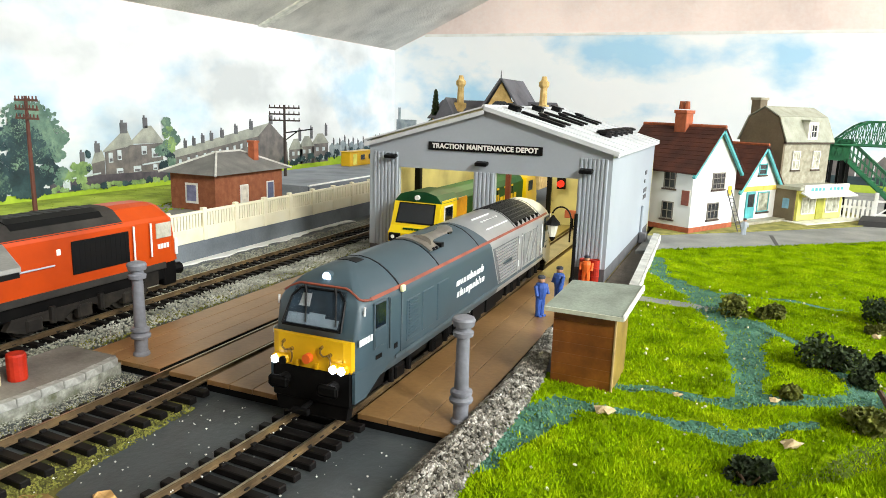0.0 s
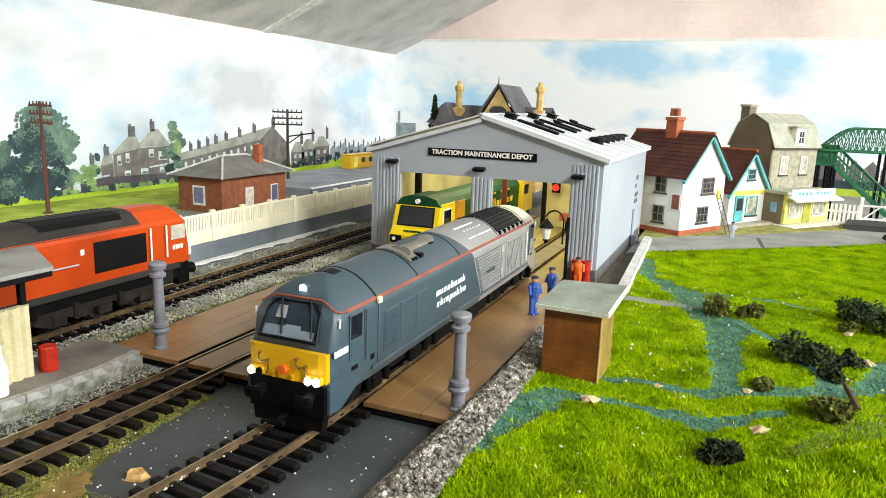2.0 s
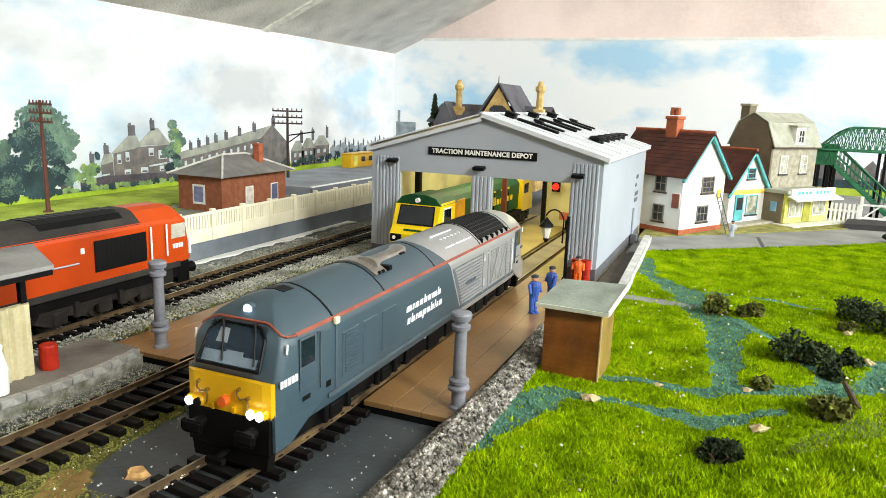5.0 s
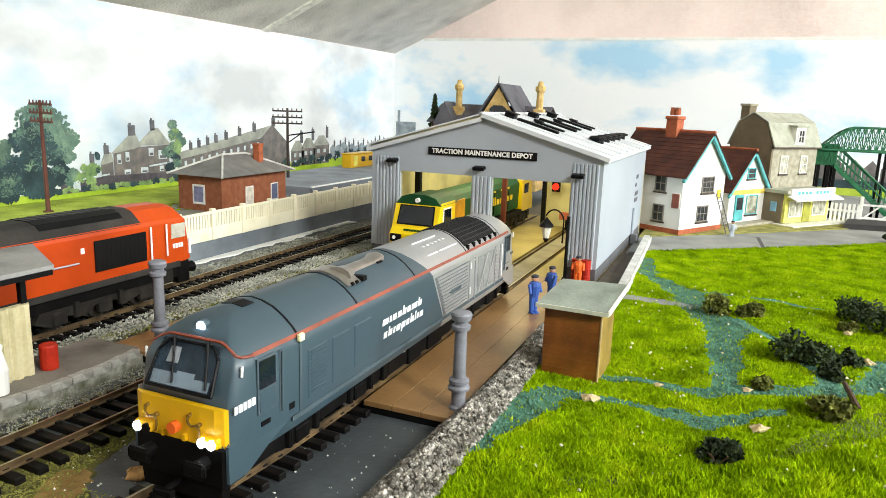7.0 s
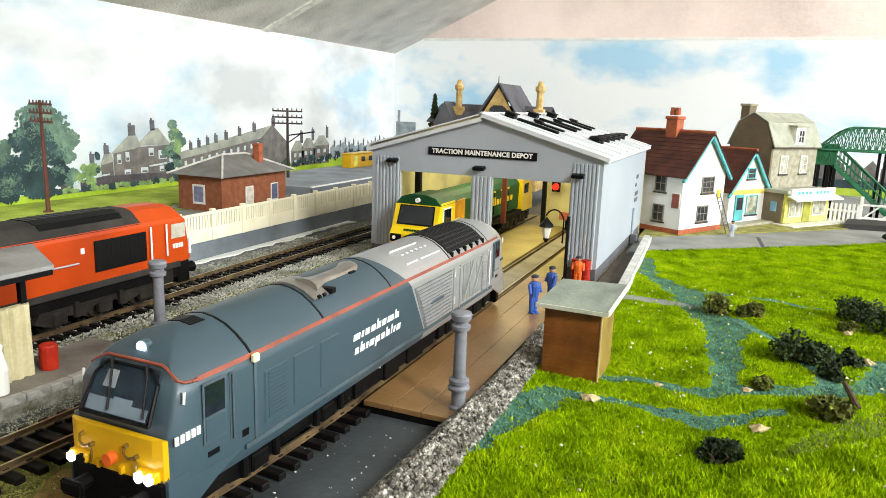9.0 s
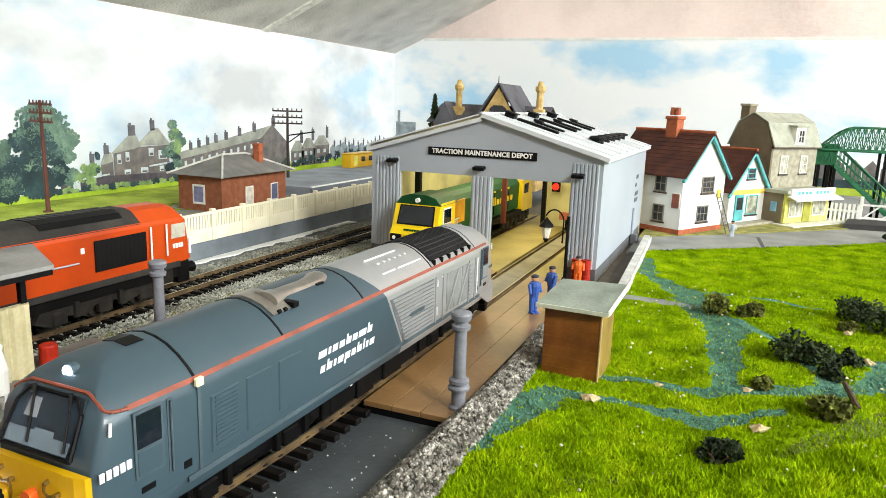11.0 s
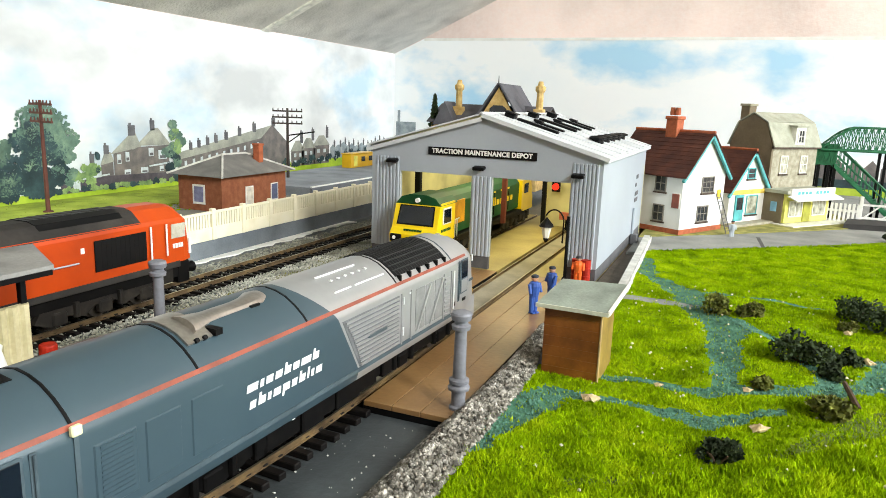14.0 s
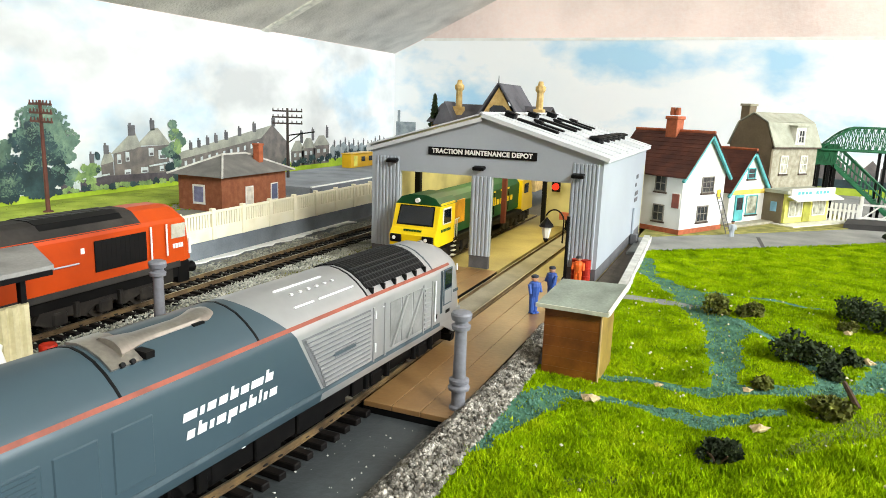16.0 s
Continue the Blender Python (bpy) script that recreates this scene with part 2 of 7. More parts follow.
def sleeper_mesh():
    bm = bmesh.new()
    box(bm, -1.6, -0.17, -0.5, 1.6, 0.17, -0.26, 0.03)
    for s in (-0.86, 0.715):
        for d in (-0.14, 0.14):
            box(bm, s + d - 0.07, -0.11, -0.27, s + d + 0.07, 0.11, -0.17, 0.02)
    return finish("sleeper", bm, M_SLEEPER)


SLEEPER = sleeper_mesh()


def track(label, fx, y0, y1, s0, s1, step):
    tr = thing("track", 0, 0, 0, 0, label, "railway track", "tracks of the layout")
    line = [(fx(y), y) for y in np.arange(y0, y1 + 0.01, 1.0)]
    for s in (-0.85, 0.85):
        part("rail", rail_mesh(line, s), [M_RAIL, M_RAILTOP], tr)
    y = s0
    rng = random.Random(int(s0 * 7 + y1))
    while y < s1:
        a = math.degrees(math.atan2(-(fx(y + .5) - fx(y - .5)), 1.0))
        part("sleeper", SLEEPER, None, tr, at=at(fx(y) + rng.uniform(-.03, .03), y, rng.uniform(-.012, .012), rz=a + rng.uniform(-.8, .8)))
        y += step
    return tr


def left_x(y):
    d = max(0.0, 21.0 - y)
    return -20.05 - 0.0042 * d * d


track("model track leading out of the depot over grey baseboard", road_x, 2, 72, 8.0, 21.7, 0.715)
track("model track with brown rails beside the low platform", left_x, 2, 72, 5.0, 21.7, 0.715)
track("ballasted model main line track along the cream fence", lambda y: -30.0, -4, WY - 3, 0.0, 116.0, 0.715)
track("model track behind the fence on the station level", lambda y: -39.4, 47, WY - 3, 999, 0, 1)


def boards():
    """Brown boards laid to rail level between and beside the depot rails."""
    front = 21.9
    for x0, x1, lab in ((-25.3, -21.25, "brown hardboard apron beside the depot road"), (-20.75, -19.35, "brown board between the rails"), (-18.85, -14.55, "brown hardboard apron between the depot roads"),
                        (-12.17, -8.6, "brown hardboard apron with scored plank lines")):
        b = thing("apron_board", 0, 0, 0, 0, lab, "board", "depot aprons")
        n = max(1, round((x1 - x0) / 1.12))
        w = (x1 - x0) / n
        for i in range(n):
            part("plank", B(x0 + i * w + 0.012, front, -0.22, x0 + (i + 1) * w - 0.012, 44.9, -0.02, 0.012), M_BOARD, b)
        part("board_back", B(x0, front + 0.05, -0.5, x1, 44.85, -0.05), M_BLACK, b)
    # shed floor: the boards go on, warm lamp light put into their colour
    for x0, x1 in ((-24.4, -21.25), (-20.75, -19.35), (-18.85, -14.55), (-12.17, -7.9)):
        solo("floor_slab", B(x0, 44.95, -0.5, x1, 72, -0.02, 0.012), mat("lamp_tinted_floor", "#a2935a", 0.6, size=4), "board floor of the depot shed, coloured yellow as lamplit", "floor", kind="structure")
    solo("inspection_pit", B(-14.05, 22, -0.5, -12.65, 72, -0.12, 0.01), mat("pit_grey", "#8c8573", 0.7, size=2), "grey inspection pit floor between the rails", "pit", kind="structure")


boards()

# ---- depot shed ----
SX0, SX1, SY0, SY1 = -24.51, -7.81, 45.02, 66.4
ZE, ZB, ZL, ZR = 8.1, 0.89, 6.43, 10.49
C1, C2, O1, O2 = -16.76, -15.27, -22.25, -9.86
SM = (SX0 + SX1) / 2


def corrugated(x0, x1, z0, z1, y, pitch=0.27, depth=0.09):
    """Upright ribs on a wall that faces -y."""
    bm = bmesh.new()
    n = max(2, round((x1 - x0) / pitch))
    w = (x1 - x0) / n
    pts = []
    for i in range(n):
        a = x0 + i * w
        pts += [(a + w * .12, y - .01), (a + w * .3, y - depth), (a + w * .7, y - depth), (a + w * .88, y - .01)]
    prism(bm, pts + [(x1, y + .02), (x0, y + .02)], z0, z1, "z")
    return bm


def shed():
    s = thing("depot_shed", 0, 0, 0, 0, "pale grey two-road maintenance depot shed with a low pitched roof", "shed")
    t = 0.35
    f = SY0
    # front wall: gable and lintel above the doors
    part("gable", P([(SX0, ZE), (SX0, ZL + .0), (SX1, ZL), (SX1, ZE), (SM, ZR)], f, f + t), M_SHED, s)
    for x0, x1 in ((SX0, O1), (C1, C2), (O2, SX1)):
        p = part("pillar", B(x0, f, ZB, x1, f + t, ZL), M_SHED, s)
        part("cladding", corrugated(x0 + (.3 if x0 == SX0 else .04), x1 - (.22 if x1 == SX1 else .04), ZB, ZL if x0 == C1 else ZL + 1.0 + (.3 if x1 == SX1 else 0), f), M_SHED, p)
        part("plinth", B(x0 + .03, f + .03, 0, x1 - .03, f + t, ZB), M_DARKBASE, p)
    # back wall with the same openings, and the sides
    part("back_gable", P([(SX0, ZE), (SX0, ZL), (SX1, ZL), (SX1, ZE), (SM, ZR)], SY1 - t, SY1), M_SHED, s)
    for x0, x1 in ((SX0, O1), (C1, SX1)):
        part("back_wall", B(x0, SY1 - t, 0, x1, SY1, ZL), M_SHEDIN, s)
    for x0, x1, y in ((SX0, SX0 + t, 0), (SX1 - t, SX1, 0)):
        w = part("side_wall", B(x0, f + t, ZB, x1, SY1 - t, ZE), M_SHED, s)
        part("plinth", B(x0 + .04, f + t, 0, x1 - .04, SY1 - t, ZB), M_DARKBASE, w)
        part("lining", B(x1 if x0 == SX0 else x0 - .05, f + t, 0.02, x1 + .05 if x0 == SX0 else x0, SY1 - t, ZE), M_SHEDIN, w)
    # roof sheets with ribs, ridge and edge boards
    for sg in (-1, 1):
        xe = SX1 + .35 if sg > 0 else SX0 - .35
        ze = ZE - (ZR - ZE) * .35 / (SX1 - SM)
        bm = bmesh.new()
        a, b = (xe, SY0 - .3, ze + .1), (xe, SY1 + .3, ze + .1)
        c, d = (SM, SY1 + .3, ZR + .1), (SM, SY0 - .3, ZR + .1)
        if sg > 0:
            slab(bm, a, b, c, d, .1)
        else:
            slab(bm, d, c, b, a, .1)
        r = part("roof_sheet", bm, M_SHEDROOF, s)
        bm = bmesh.new()
        for i in range(7):
            y = SY0 + 1.6 + i * 3.05
            q = [(xe, y, ze + .2), (xe, y + .1, ze + .2), (SM, y + .1, ZR + .2), (SM, y, ZR + .2)]
            slab(bm, *(q if sg > 0 else q[::-1]), .05)
        part("roof_rib", bm, M_SHEDROOF, r)
        bm = bmesh.new()
        slab(bm, (xe, SY0 - .36, ze - .06), (xe, SY0 - .3, ze - .06), (SM, SY0 - .3, ZR - .06), (SM, SY0 - .36, ZR - .06), .26)
        part("barge_board", bm, M_SHEDROOF, s)
        part("eaves_gutter", B(min(xe, xe - sg * .3), SY0 - .3, ze - .14, max(xe, xe - sg * .3), SY1 + .3, ze + .08, .05), M_SHEDROOF, s)
    part("ridge_cap", R((SM, SY0 - .3, ZR + .16), (SM, SY1 + .3, ZR + .16), .14, n=8), M_SHEDROOF, s)
    # roof vents
    def on_roof(x, sg=1):
        return ZR - (ZR - ZE) * abs(x - SM) / (SX1 - SM) + .2
    a = math.degrees(math.atan2(ZR - ZE, SX1 - SM))
    for y in (48.4, 54.2, 60.0):
        bm = bmesh.new()
        box(bm, .55, -.45, 0, 1.3, .45, .32, .06)
        box(bm, .45, -.55, .32, 1.4, .55, .42, .04)
        box(bm, 1.5, -.3, 0, 4.6, .3, .2, .05)
        part("roof_vent", bm, M_BLACK, s, "black plastic roof ventilator with a long duct", at=at(SM, y, ZR + .18, ry=a))
        bm = bmesh.new()
        box(bm, 2.1, -.28, 0, 4.4, .28, .16, .04)
        box(bm, 2.0, -.36, .12, 2.7, .36, .28, .05)
        part("roof_vent", bm, M_BLACK, s, "black plastic roof ventilator", at=at(SM, y + 2.5, ZR + .18, ry=a))
    for y in (52.4, 55.0, 57.6, 60.2, 62.6):
        x = SX1 - 1.9
        bm = bmesh.new()
        lathe(bm, [(.45, 0), (.45, .3), (.66, .34), (.66, .46), (.4, .56)], 10)
        part("roof_cowl", bm, M_BLACK, s, "black round roof ventilator", at=at(x, y, on_roof(x) - .1))
    # flood lamps over the doors
    for x, z in ((-22.75, 7.2), (-16.15, 7.05), (-9.35, 7.0)):
        bm = bmesh.new()
        box(bm, -.42, -.55, -.1, .42, -.05, .14, .05)
        box(bm, -.18, -.1, -.1, .18, .02, .1)
        part("flood_lamp", bm, M_BLACK, s, "black floodlight over the depot doors", at=at(x, SY0, z, rx=12))
    # name board
    b = part("name_board", B(-20.05, SY0 - .1, 7.72, -12.2, SY0, 8.27, .02), M_BLACK, s, "black depot name board with white capitals", at=at(0, 0, 0))
    fc = bpy.data.curves.new("board_lettering", "FONT")
    fc.body, fc.size, fc.align_x, fc.align_y, fc.extrude, fc.offset = "TRACTION MAINTENANCE DEPOT", 0.43 * K, "CENTER", "CENTER", 0.01 * K, 0.02 * K
    fc.space_character = 1.06
    fc.materials.append(M_WHITE)
    tx = new("board_lettering", fc)
    tx.parent = b
    tx.matrix_basis = at(-16.12, SY0 - .115, 8.0, 90)
    tx.scale = (1.02, 1.0, 1.0)
    # side fittings: grilles, pipe
    for y, z, w, h in ((61.2, 5.55, .9, .35), (60.9, 4.9, .5, .3), (61, 4.1, 1.6, .35), (61, 3.55, 1.6, .35)):
        part("wall_grille", B(SX1, y, z, SX1 + .06, y + w, z + h, .02), M_DARKBASE, s)
    part("down_pipe", R((SX1 + .12, 60.6, .3), (SX1 + .12, 60.6, 3.1), .11), M_SHED, s)
    part("lean_to_post", B(SX1 + .02, 60.2, 0, SX1 + .6, 61.1, .9, .05), M_DARKBASE, s)
    # strip lamps under the roof
    for x in (-20.3, -13.4):
        part("strip_lamp", B(x - .18, 47, 8.3, x + .18, 64, 8.5), glow("warm_tube", "#ffd98a", 2.5), s, "warm strip lamp under the shed roof")


shed()

# ---- the grey and silver locomotive ----
M_SLATE = mat("slate_grey_loco_paint", "#384a53", 0.42, dark="#35474f", light="#3b4e57", size=8, fine=0.4, coat=0.15, grain=0.04)
M_SILVER = mat("silver_loco_paint", "#a2a3a3", 0.33, 0.4, dark="#9a9b9b", light="#a9aaaa", size=6, fine=0.3, coat=0.2, grain=0.06)
M_YELLOW = mat("warning_yellow_paint", "#e0ae0c", 0.4, dark="#d4a209", light="#e8b81a", size=3, coat=0.15, grain=0.06)
M_REDLINE = mat("orange_red_lining", "#8c4632", 0.55)
M_HOSE = mat("brass_brown_hose", "#6e5214", 0.5)
M_MESH = mat("dark_fan_mesh", "#26282a", 0.45, spec=0.3)
M_EXHAUST = mat("bare_exhaust_metal", "#a19c94", 0.3, 0.8, dark="#8b867e", light="#b6b1a8", size=1.5)
M_UNDER = mat("black_underframe", "#080707", 0.6, dark="#050505", light="#100f0e", size=0.8, spec=0.12)
M_GLASSD = mat("dark_window_glass", "#141c24", 0.06, spec=0.9, size=3)
M_CABIN = mat("cab_desk_grey", "#7f878c", 0.6)
M_LAMPW = glow("white_headlight", "#eef4ff", 9.0)
M_LAMPB = glow("blue_white_marker", "#cfe4ff", 9.0)
M_LOGO = mat("white_lettering_paint", "#f2f4f4", 0.5)
M_GREYTRIM = mat("grey_rubber_trim", "#46545b", 0.5)
M_GRILLEBACK = mat("grille_shadow_grey", "#66686a", 0.6)
M_CABSHADE = mat("cab_shade_paint", "#1c2730", 0.6, dark="#10161c", light="#2c3c48", size=.9)
M_CABPATCH = mat("pinkish_grey_patch", "#9a9694", 0.7)
M_SCREEN = glass("clear_screen", "#dfe8ee", 0.03, 0.0)
M_ORANGE = mat("orange_coupler_box", "#e2621c", 0.5)

HALF = [(1.62, 1.15), (1.76, 1.45), (1.80, 1.75), (1.80, 3.85), (1.77, 4.02), (1.69, 4.18), (1.50, 4.40), (1.18, 4.68), (0.80, 4.92), (0.40, 5.06), (0.0, 5.12)]
SECTION = HALF + [(-x, z) for x, z in HALF[-2::-1]]
NOSE, TAIL = -13.05, 12.45


def end_y(z):
    """How far the cab front reaches at height z, measured from the loco's middle."""
    if z < 3.05:
        return 13.05
    if z < 4.6:
        return 13.05 - (z - 3.05) * 0.52
    return 12.24 - (z - 4.6) * 1.35 - max(0, z - 4.9) * 2.5


def taper(y):
    """How the cab ends draw in towards the nose, in plan."""
    return 1 - .045 * min(1.25, max(0.0, (-y - 9.6) / 2.7))


def ring(bm, y, narrow=1.0, low=None):
    out = []
    for x, z in SECTION:
        yy = y(z) if callable(y) else y
        out.append(bm.verts.new((x * narrow, yy, z)))
    return out


def skin(bm, rings, front=False, back=False):
    n = len(SECTION)
    for a, b in zip(rings, rings[1:]):
        for i in range(n - 1):
            bm.faces.new((a[i], a[i + 1], b[i + 1], b[i]))
        bm.faces.new((a[n - 1], a[0], b[0], b[n - 1]))
    for r, on in ((rings[0], front), (rings[-1], back)):
        if on:
            for i in range(n // 2):
                j = n - 1 - i
                q = [r[i], r[i + 1], r[j - 1], r[j]]
                q = [v for k, v in enumerate(q) if v not in q[:k]]
                if len(q) > 2:
                    bm.faces.new(q)
    bmesh.ops.recalc_face_normals(bm, faces=bm.faces[:])


def border(z):
    k = z - 1.7
    return 1.35 - k * 0.35 - k * k * 0.11


def band(y0, y1, lo, hi, out):
    """A band over the body between profile points lo and hi, proud by out."""
    bm = bmesh.new()
    pts = SECTION[lo:hi + 1]
    a, b, c, d = [], [], [], []
    for x, z in pts:
        k = Vector((x, max(0.0, z - 3.7) * 1.6)).normalized() if z > 3.7 else Vector((1 if x > 0 else -1, 0))
        a.append(bm.verts.new((x, y0, z)))
        b.append(bm.verts.new((x, y1, z)))
        c.append(bm.verts.new((x + k.x * out, y0, z + k.y * out)))
        d.append(bm.verts.new((x + k.x * out, y1, z + k.y * out)))
    for i in range(len(pts) - 1):
        for p, q in ((c, d), (a, c), (b, d)):
            bm.faces.new((p[i], p[i + 1], q[i + 1], q[i]))
    bm.faces.new((a[0], b[0], d[0], c[0]))
    bm.faces.new((a[-1], b[-1], d[-1], c[-1]))
    bmesh.ops.recalc_face_normals(bm, faces=bm.faces[:])
    return bm


def bogie(parent, y):
    bm = bmesh.new()
    for sx in (-1, 1):
        prism(bm, [(-3.2, .55), (-2.9, 1.05), (-1.0, 1.2), (-.6, .75), (.6, .75), (1.0, 1.2), (2.9, 1.05), (3.2, .55), (2.2, .4), (1.0, .62), (-1.0, .62), (-2.2, .4)], sx * 1.28 - .14, sx * 1.28 + .14, "x")
        for q in (-1.85, 1.85):
            box(bm, sx * 1.35 - .16, q - .38, .4, sx * 1.35 + .16, q + .38, .95, .06)
            rod(bm, (sx * 1.45, q - .75, .5), (sx * 1.45, q - .75, 1.15), .14)
            rod(bm, (sx * 1.45, q + .75, .5), (sx * 1.45, q + .75, 1.15), .14)
    box(bm, -1.2, -.7, .6, 1.2, .7, 1.2)
    part("bogie", bm, M_UNDER, parent, "black bogie frame", at=at(0, y, 0))


def wheelset_mesh():
    bm = bmesh.new()
    for s in (-1, 1):
        rod(bm, (s * .72, 0, 0), (s * .98, 0, 0), .66, n=20)
        rod(bm, (s * .66, 0, 0), (s * .72, 0, 0), .74, n=20)
        for k in range(3):
            a = k * 2.094
            rod(bm, (s * .98, .36 * math.cos(a), .36 * math.sin(a)), (s * 1.02, .36 * math.cos(a), .36 * math.sin(a)), .12, n=6)
    rod(bm, (-.7, 0, 0), (.7, 0, 0), .12)
    return finish("wheelset", bm, mat("dull_wheel_steel", "#4a453f", 0.5, 0.6))


WHEEL = wheelset_mesh()
WHEELS = []


def letters(parent, rows, x, label):
    """Plain leaning bars in the rhythm of a two-line logo on the right-hand side: (y0, z0, height, [(width, rise)])."""
    lean = .22
    for y0, z0, h, widths in rows:
        y = y0
        for w, up in widths:
            bm = bmesh.new()
            bars = [(0, 0, w, h)]
            if up:
                bars.append((0, h, .1, h + .13) if up > 0 else (0, -.13, .1, 0))
            for a, b, c, d in bars:
                slab(bm, (x + .012, y + a + lean * b, z0 + b), (x + .012, y + c + lean * b, z0 + b), (x + .012, y + c + lean * d, z0 + d), (x + .012, y + a + lean * d, z0 + d), .012)
            part("logo_bar", bm, M_LOGO, parent, label)
            y += w + .11


def cab_end(loco, sg, paint, lit):
    """The fittings of one cab end: sg -1 is the leading end."""
    e = Matrix.Identity(4) if sg < 0 else Matrix.Rotation(math.pi, 4, "Z")
    d = 0.0 if sg < 0 else -0.6

    def fit(name, bm, m, label="", parent=loco, smooth=False):
        for v in bm.verts:
            v.co.x *= taper(v.co.y)
        bmesh.ops.translate(bm, vec=(0, -d, 0), verts=bm.verts[:])
        bmesh.ops.transform(bm, matrix=e, verts=bm.verts[:])
        return part(name, bm, m, parent, label, smooth)

    if lit:
        plan = [(-1.70, -12.9), (-1.62, -13.0), (-1.35, -13.09), (1.35, -13.09), (1.62, -13.0), (1.70, -12.9)]
    else:
        plan = [(-1.5, -12.9), (-1.5, -13.07), (1.5, -13.07), (1.5, -12.9)]
    fit("nose_panel", P(plan, 1.82, 2.93, "z"), M_YELLOW, "yellow warning panel")
    # raked windscreen in a black frame
    def y_at(z):
        return -end_y(z)
    w0, w1, z0, z1 = 1.22, 1.04, 3.24, 4.42
    # flat plate on the body, the unlit cab's shade put into its colour
    bm = bmesh.new()
    slab(bm, (-w0, y_at(z0) - .02, z0), (w0, y_at(z0) - .02, z0), (w1, y_at(z1) - .02, z1), (-w1, y_at(z1) - .02, z1), .05)
    fit("cab_interior", bm, M_CABSHADE, "flat plate coloured as the shaded cab interior")
    bm = bmesh.new()
    for a, b in (((-w0, z0), (w0, z0)), ((w0, z0), (w1 + .06, z1 - .3)), ((w1 + .06, z1 - .3), (w1 - .25, z1)), ((w1 - .25, z1), (-w1 + .25, z1)), ((-w1 + .25, z1), (-w1 - .06, z1 - .3)), ((-w1 - .06, z1 - .3), (-w0, z0))):
        rod(bm, (a[0], y_at(a[1]) - .09, a[1]), (b[0], y_at(b[1]) - .09, b[1]), .05, n=6)
    fit("windscreen_frame", bm, M_BLACK, "black windscreen surround")
    # desk and a pinkish patch, flat plates behind the clear screen
    bm = bmesh.new()
    for x0, x1, za, zb in ((-1.08, -.2, 3.3, 3.62), (-.2, .45, 3.3, 3.68), (.45, 1.04, 3.3, 3.56)):
        slab(bm, (x0, y_at(za) - .085, za), (x1, y_at(za) - .085, za), (x1, y_at(zb) - .085, zb), (x0, y_at(zb) - .085, zb), .015)
    fit("cab_desk", bm, M_CABIN, "pale cab desk behind the windscreen")
    bm = bmesh.new()
    slab(bm, (-.72, y_at(3.85) - .085, 3.85), (-.28, y_at(3.85) - .085, 3.85), (-.3, y_at(4.25) - .085, 4.25), (-.66, y_at(4.25) - .085, 4.25), .015)
    fit("cab_seat", bm, M_CABPATCH, "pinkish grey patch behind the windscreen")
    bm = bmesh.new()
    slab(bm, (-w0, y_at(z0) - .125, z0), (w0, y_at(z0) - .125, z0), (w1, y_at(z1) - .125, z1), (-w1, y_at(z1) - .125, z1), .012)
    ws = fit("windscreen", bm, M_SCREEN, "clear raked windscreen")
    ws.visible_shadow = False
    for q in (-.62, .62):
        bm = bmesh.new()
        rod(bm, (q, y_at(4.5) - .16, 4.52), (q + .1, y_at(4.3) - .16, 4.3), .05, n=6)
        rod(bm, (q + .1, y_at(4.3) - .16, 4.3), (q + .38, y_at(3.4) - .16, 3.4), .03, n=6)
        fit("wiper", bm, M_BLACK)
    # lamps
    for q in (-1.22, 1.22):
        h = fit("lamp_cluster", B(q - .36, -13.26, 1.86, q + .36, -13.02, 2.16, .07), M_YELLOW)
        for k, m in ((-.17, M_LAMPW if lit else M_GLASSD), (.17, M_LAMPW if lit and q > 0 else M_BLACK)):
            fit("headlight" if m is M_LAMPW else "tail_light", R((q + k * (1 if q < 0 else -1) * (1 if q < 0 else 1), -13.32, 2.0), (q + k * (1 if q < 0 else -1), -13.16, 2.0), .14, n=12), m, "", h)
    t = fit("top_light_housing", R((0, -12.05, 4.78), (0, -11.85, 4.78), .19, n=14), paint)
    fit("top_light", R((0, -12.09, 4.78), (0, -12.02, 4.78), .15, n=14), M_LAMPB if lit else M_GLASSD, "bright marker light", t)
    fit("coupler_socket", R((-.05, -13.3, 2.2), (-.05, -13.05, 2.2), .17, n=14), M_ORANGE, "orange jumper socket")
    for q in (-.85, .75):
        bm = bmesh.new()
        pts = [(q - .25, 2.62), (q - .27, 2.45), (q - .15, 2.36), (q + .05, 2.42), (q + .15, 2.3), (q + .14, 2.1), (q + .08, 1.95)]
        for a, b in zip(pts, pts[1:]):
            rod(bm, (a[0], -13.2, a[1]), (b[0], -13.2, b[1]), .032, n=6)
        rod(bm, (q - .25, -13.2, 2.62), (q - .25, -13.05, 2.66), .06, n=6)
        rod(bm, (q + .1, -13.22, 2.42), (q + .1, -13.05, 2.42), .07, n=6)
        fit("brake_hose", bm, M_HOSE)
    bm = bmesh.new()
    for q in (-.5, .3, .95):
        box(bm, q - .05, -13.2, 1.86, q + .05, -13.04, 2.05)
    fit("handrail_bracket", bm, M_YELLOW)
    # lower front: valance, buffer beam, buffers, snowplough
    fit("buffer_beam", B(-1.64, -13.1, .62, 1.64, -12.2, 1.83, .05), M_UNDER)
    for q in (-1.02, 1.02):
        bm = bmesh.new()
        rod(bm, (q, -13.5, 1.35), (q, -13.0, 1.35), .2, n=10)
        box(bm, q - .42, -13.64, 1.13, q + .42, -13.5, 1.57, .1)
        fit("buffer", bm, M_UNDER)
    bm = bmesh.new()
    prism(bm, [(-1.45, .14), (1.45, .14), (1.55, .8), (-1.55, .8)], -13.05, -12.7)
    fit("snowplough", bm, M_UNDER)
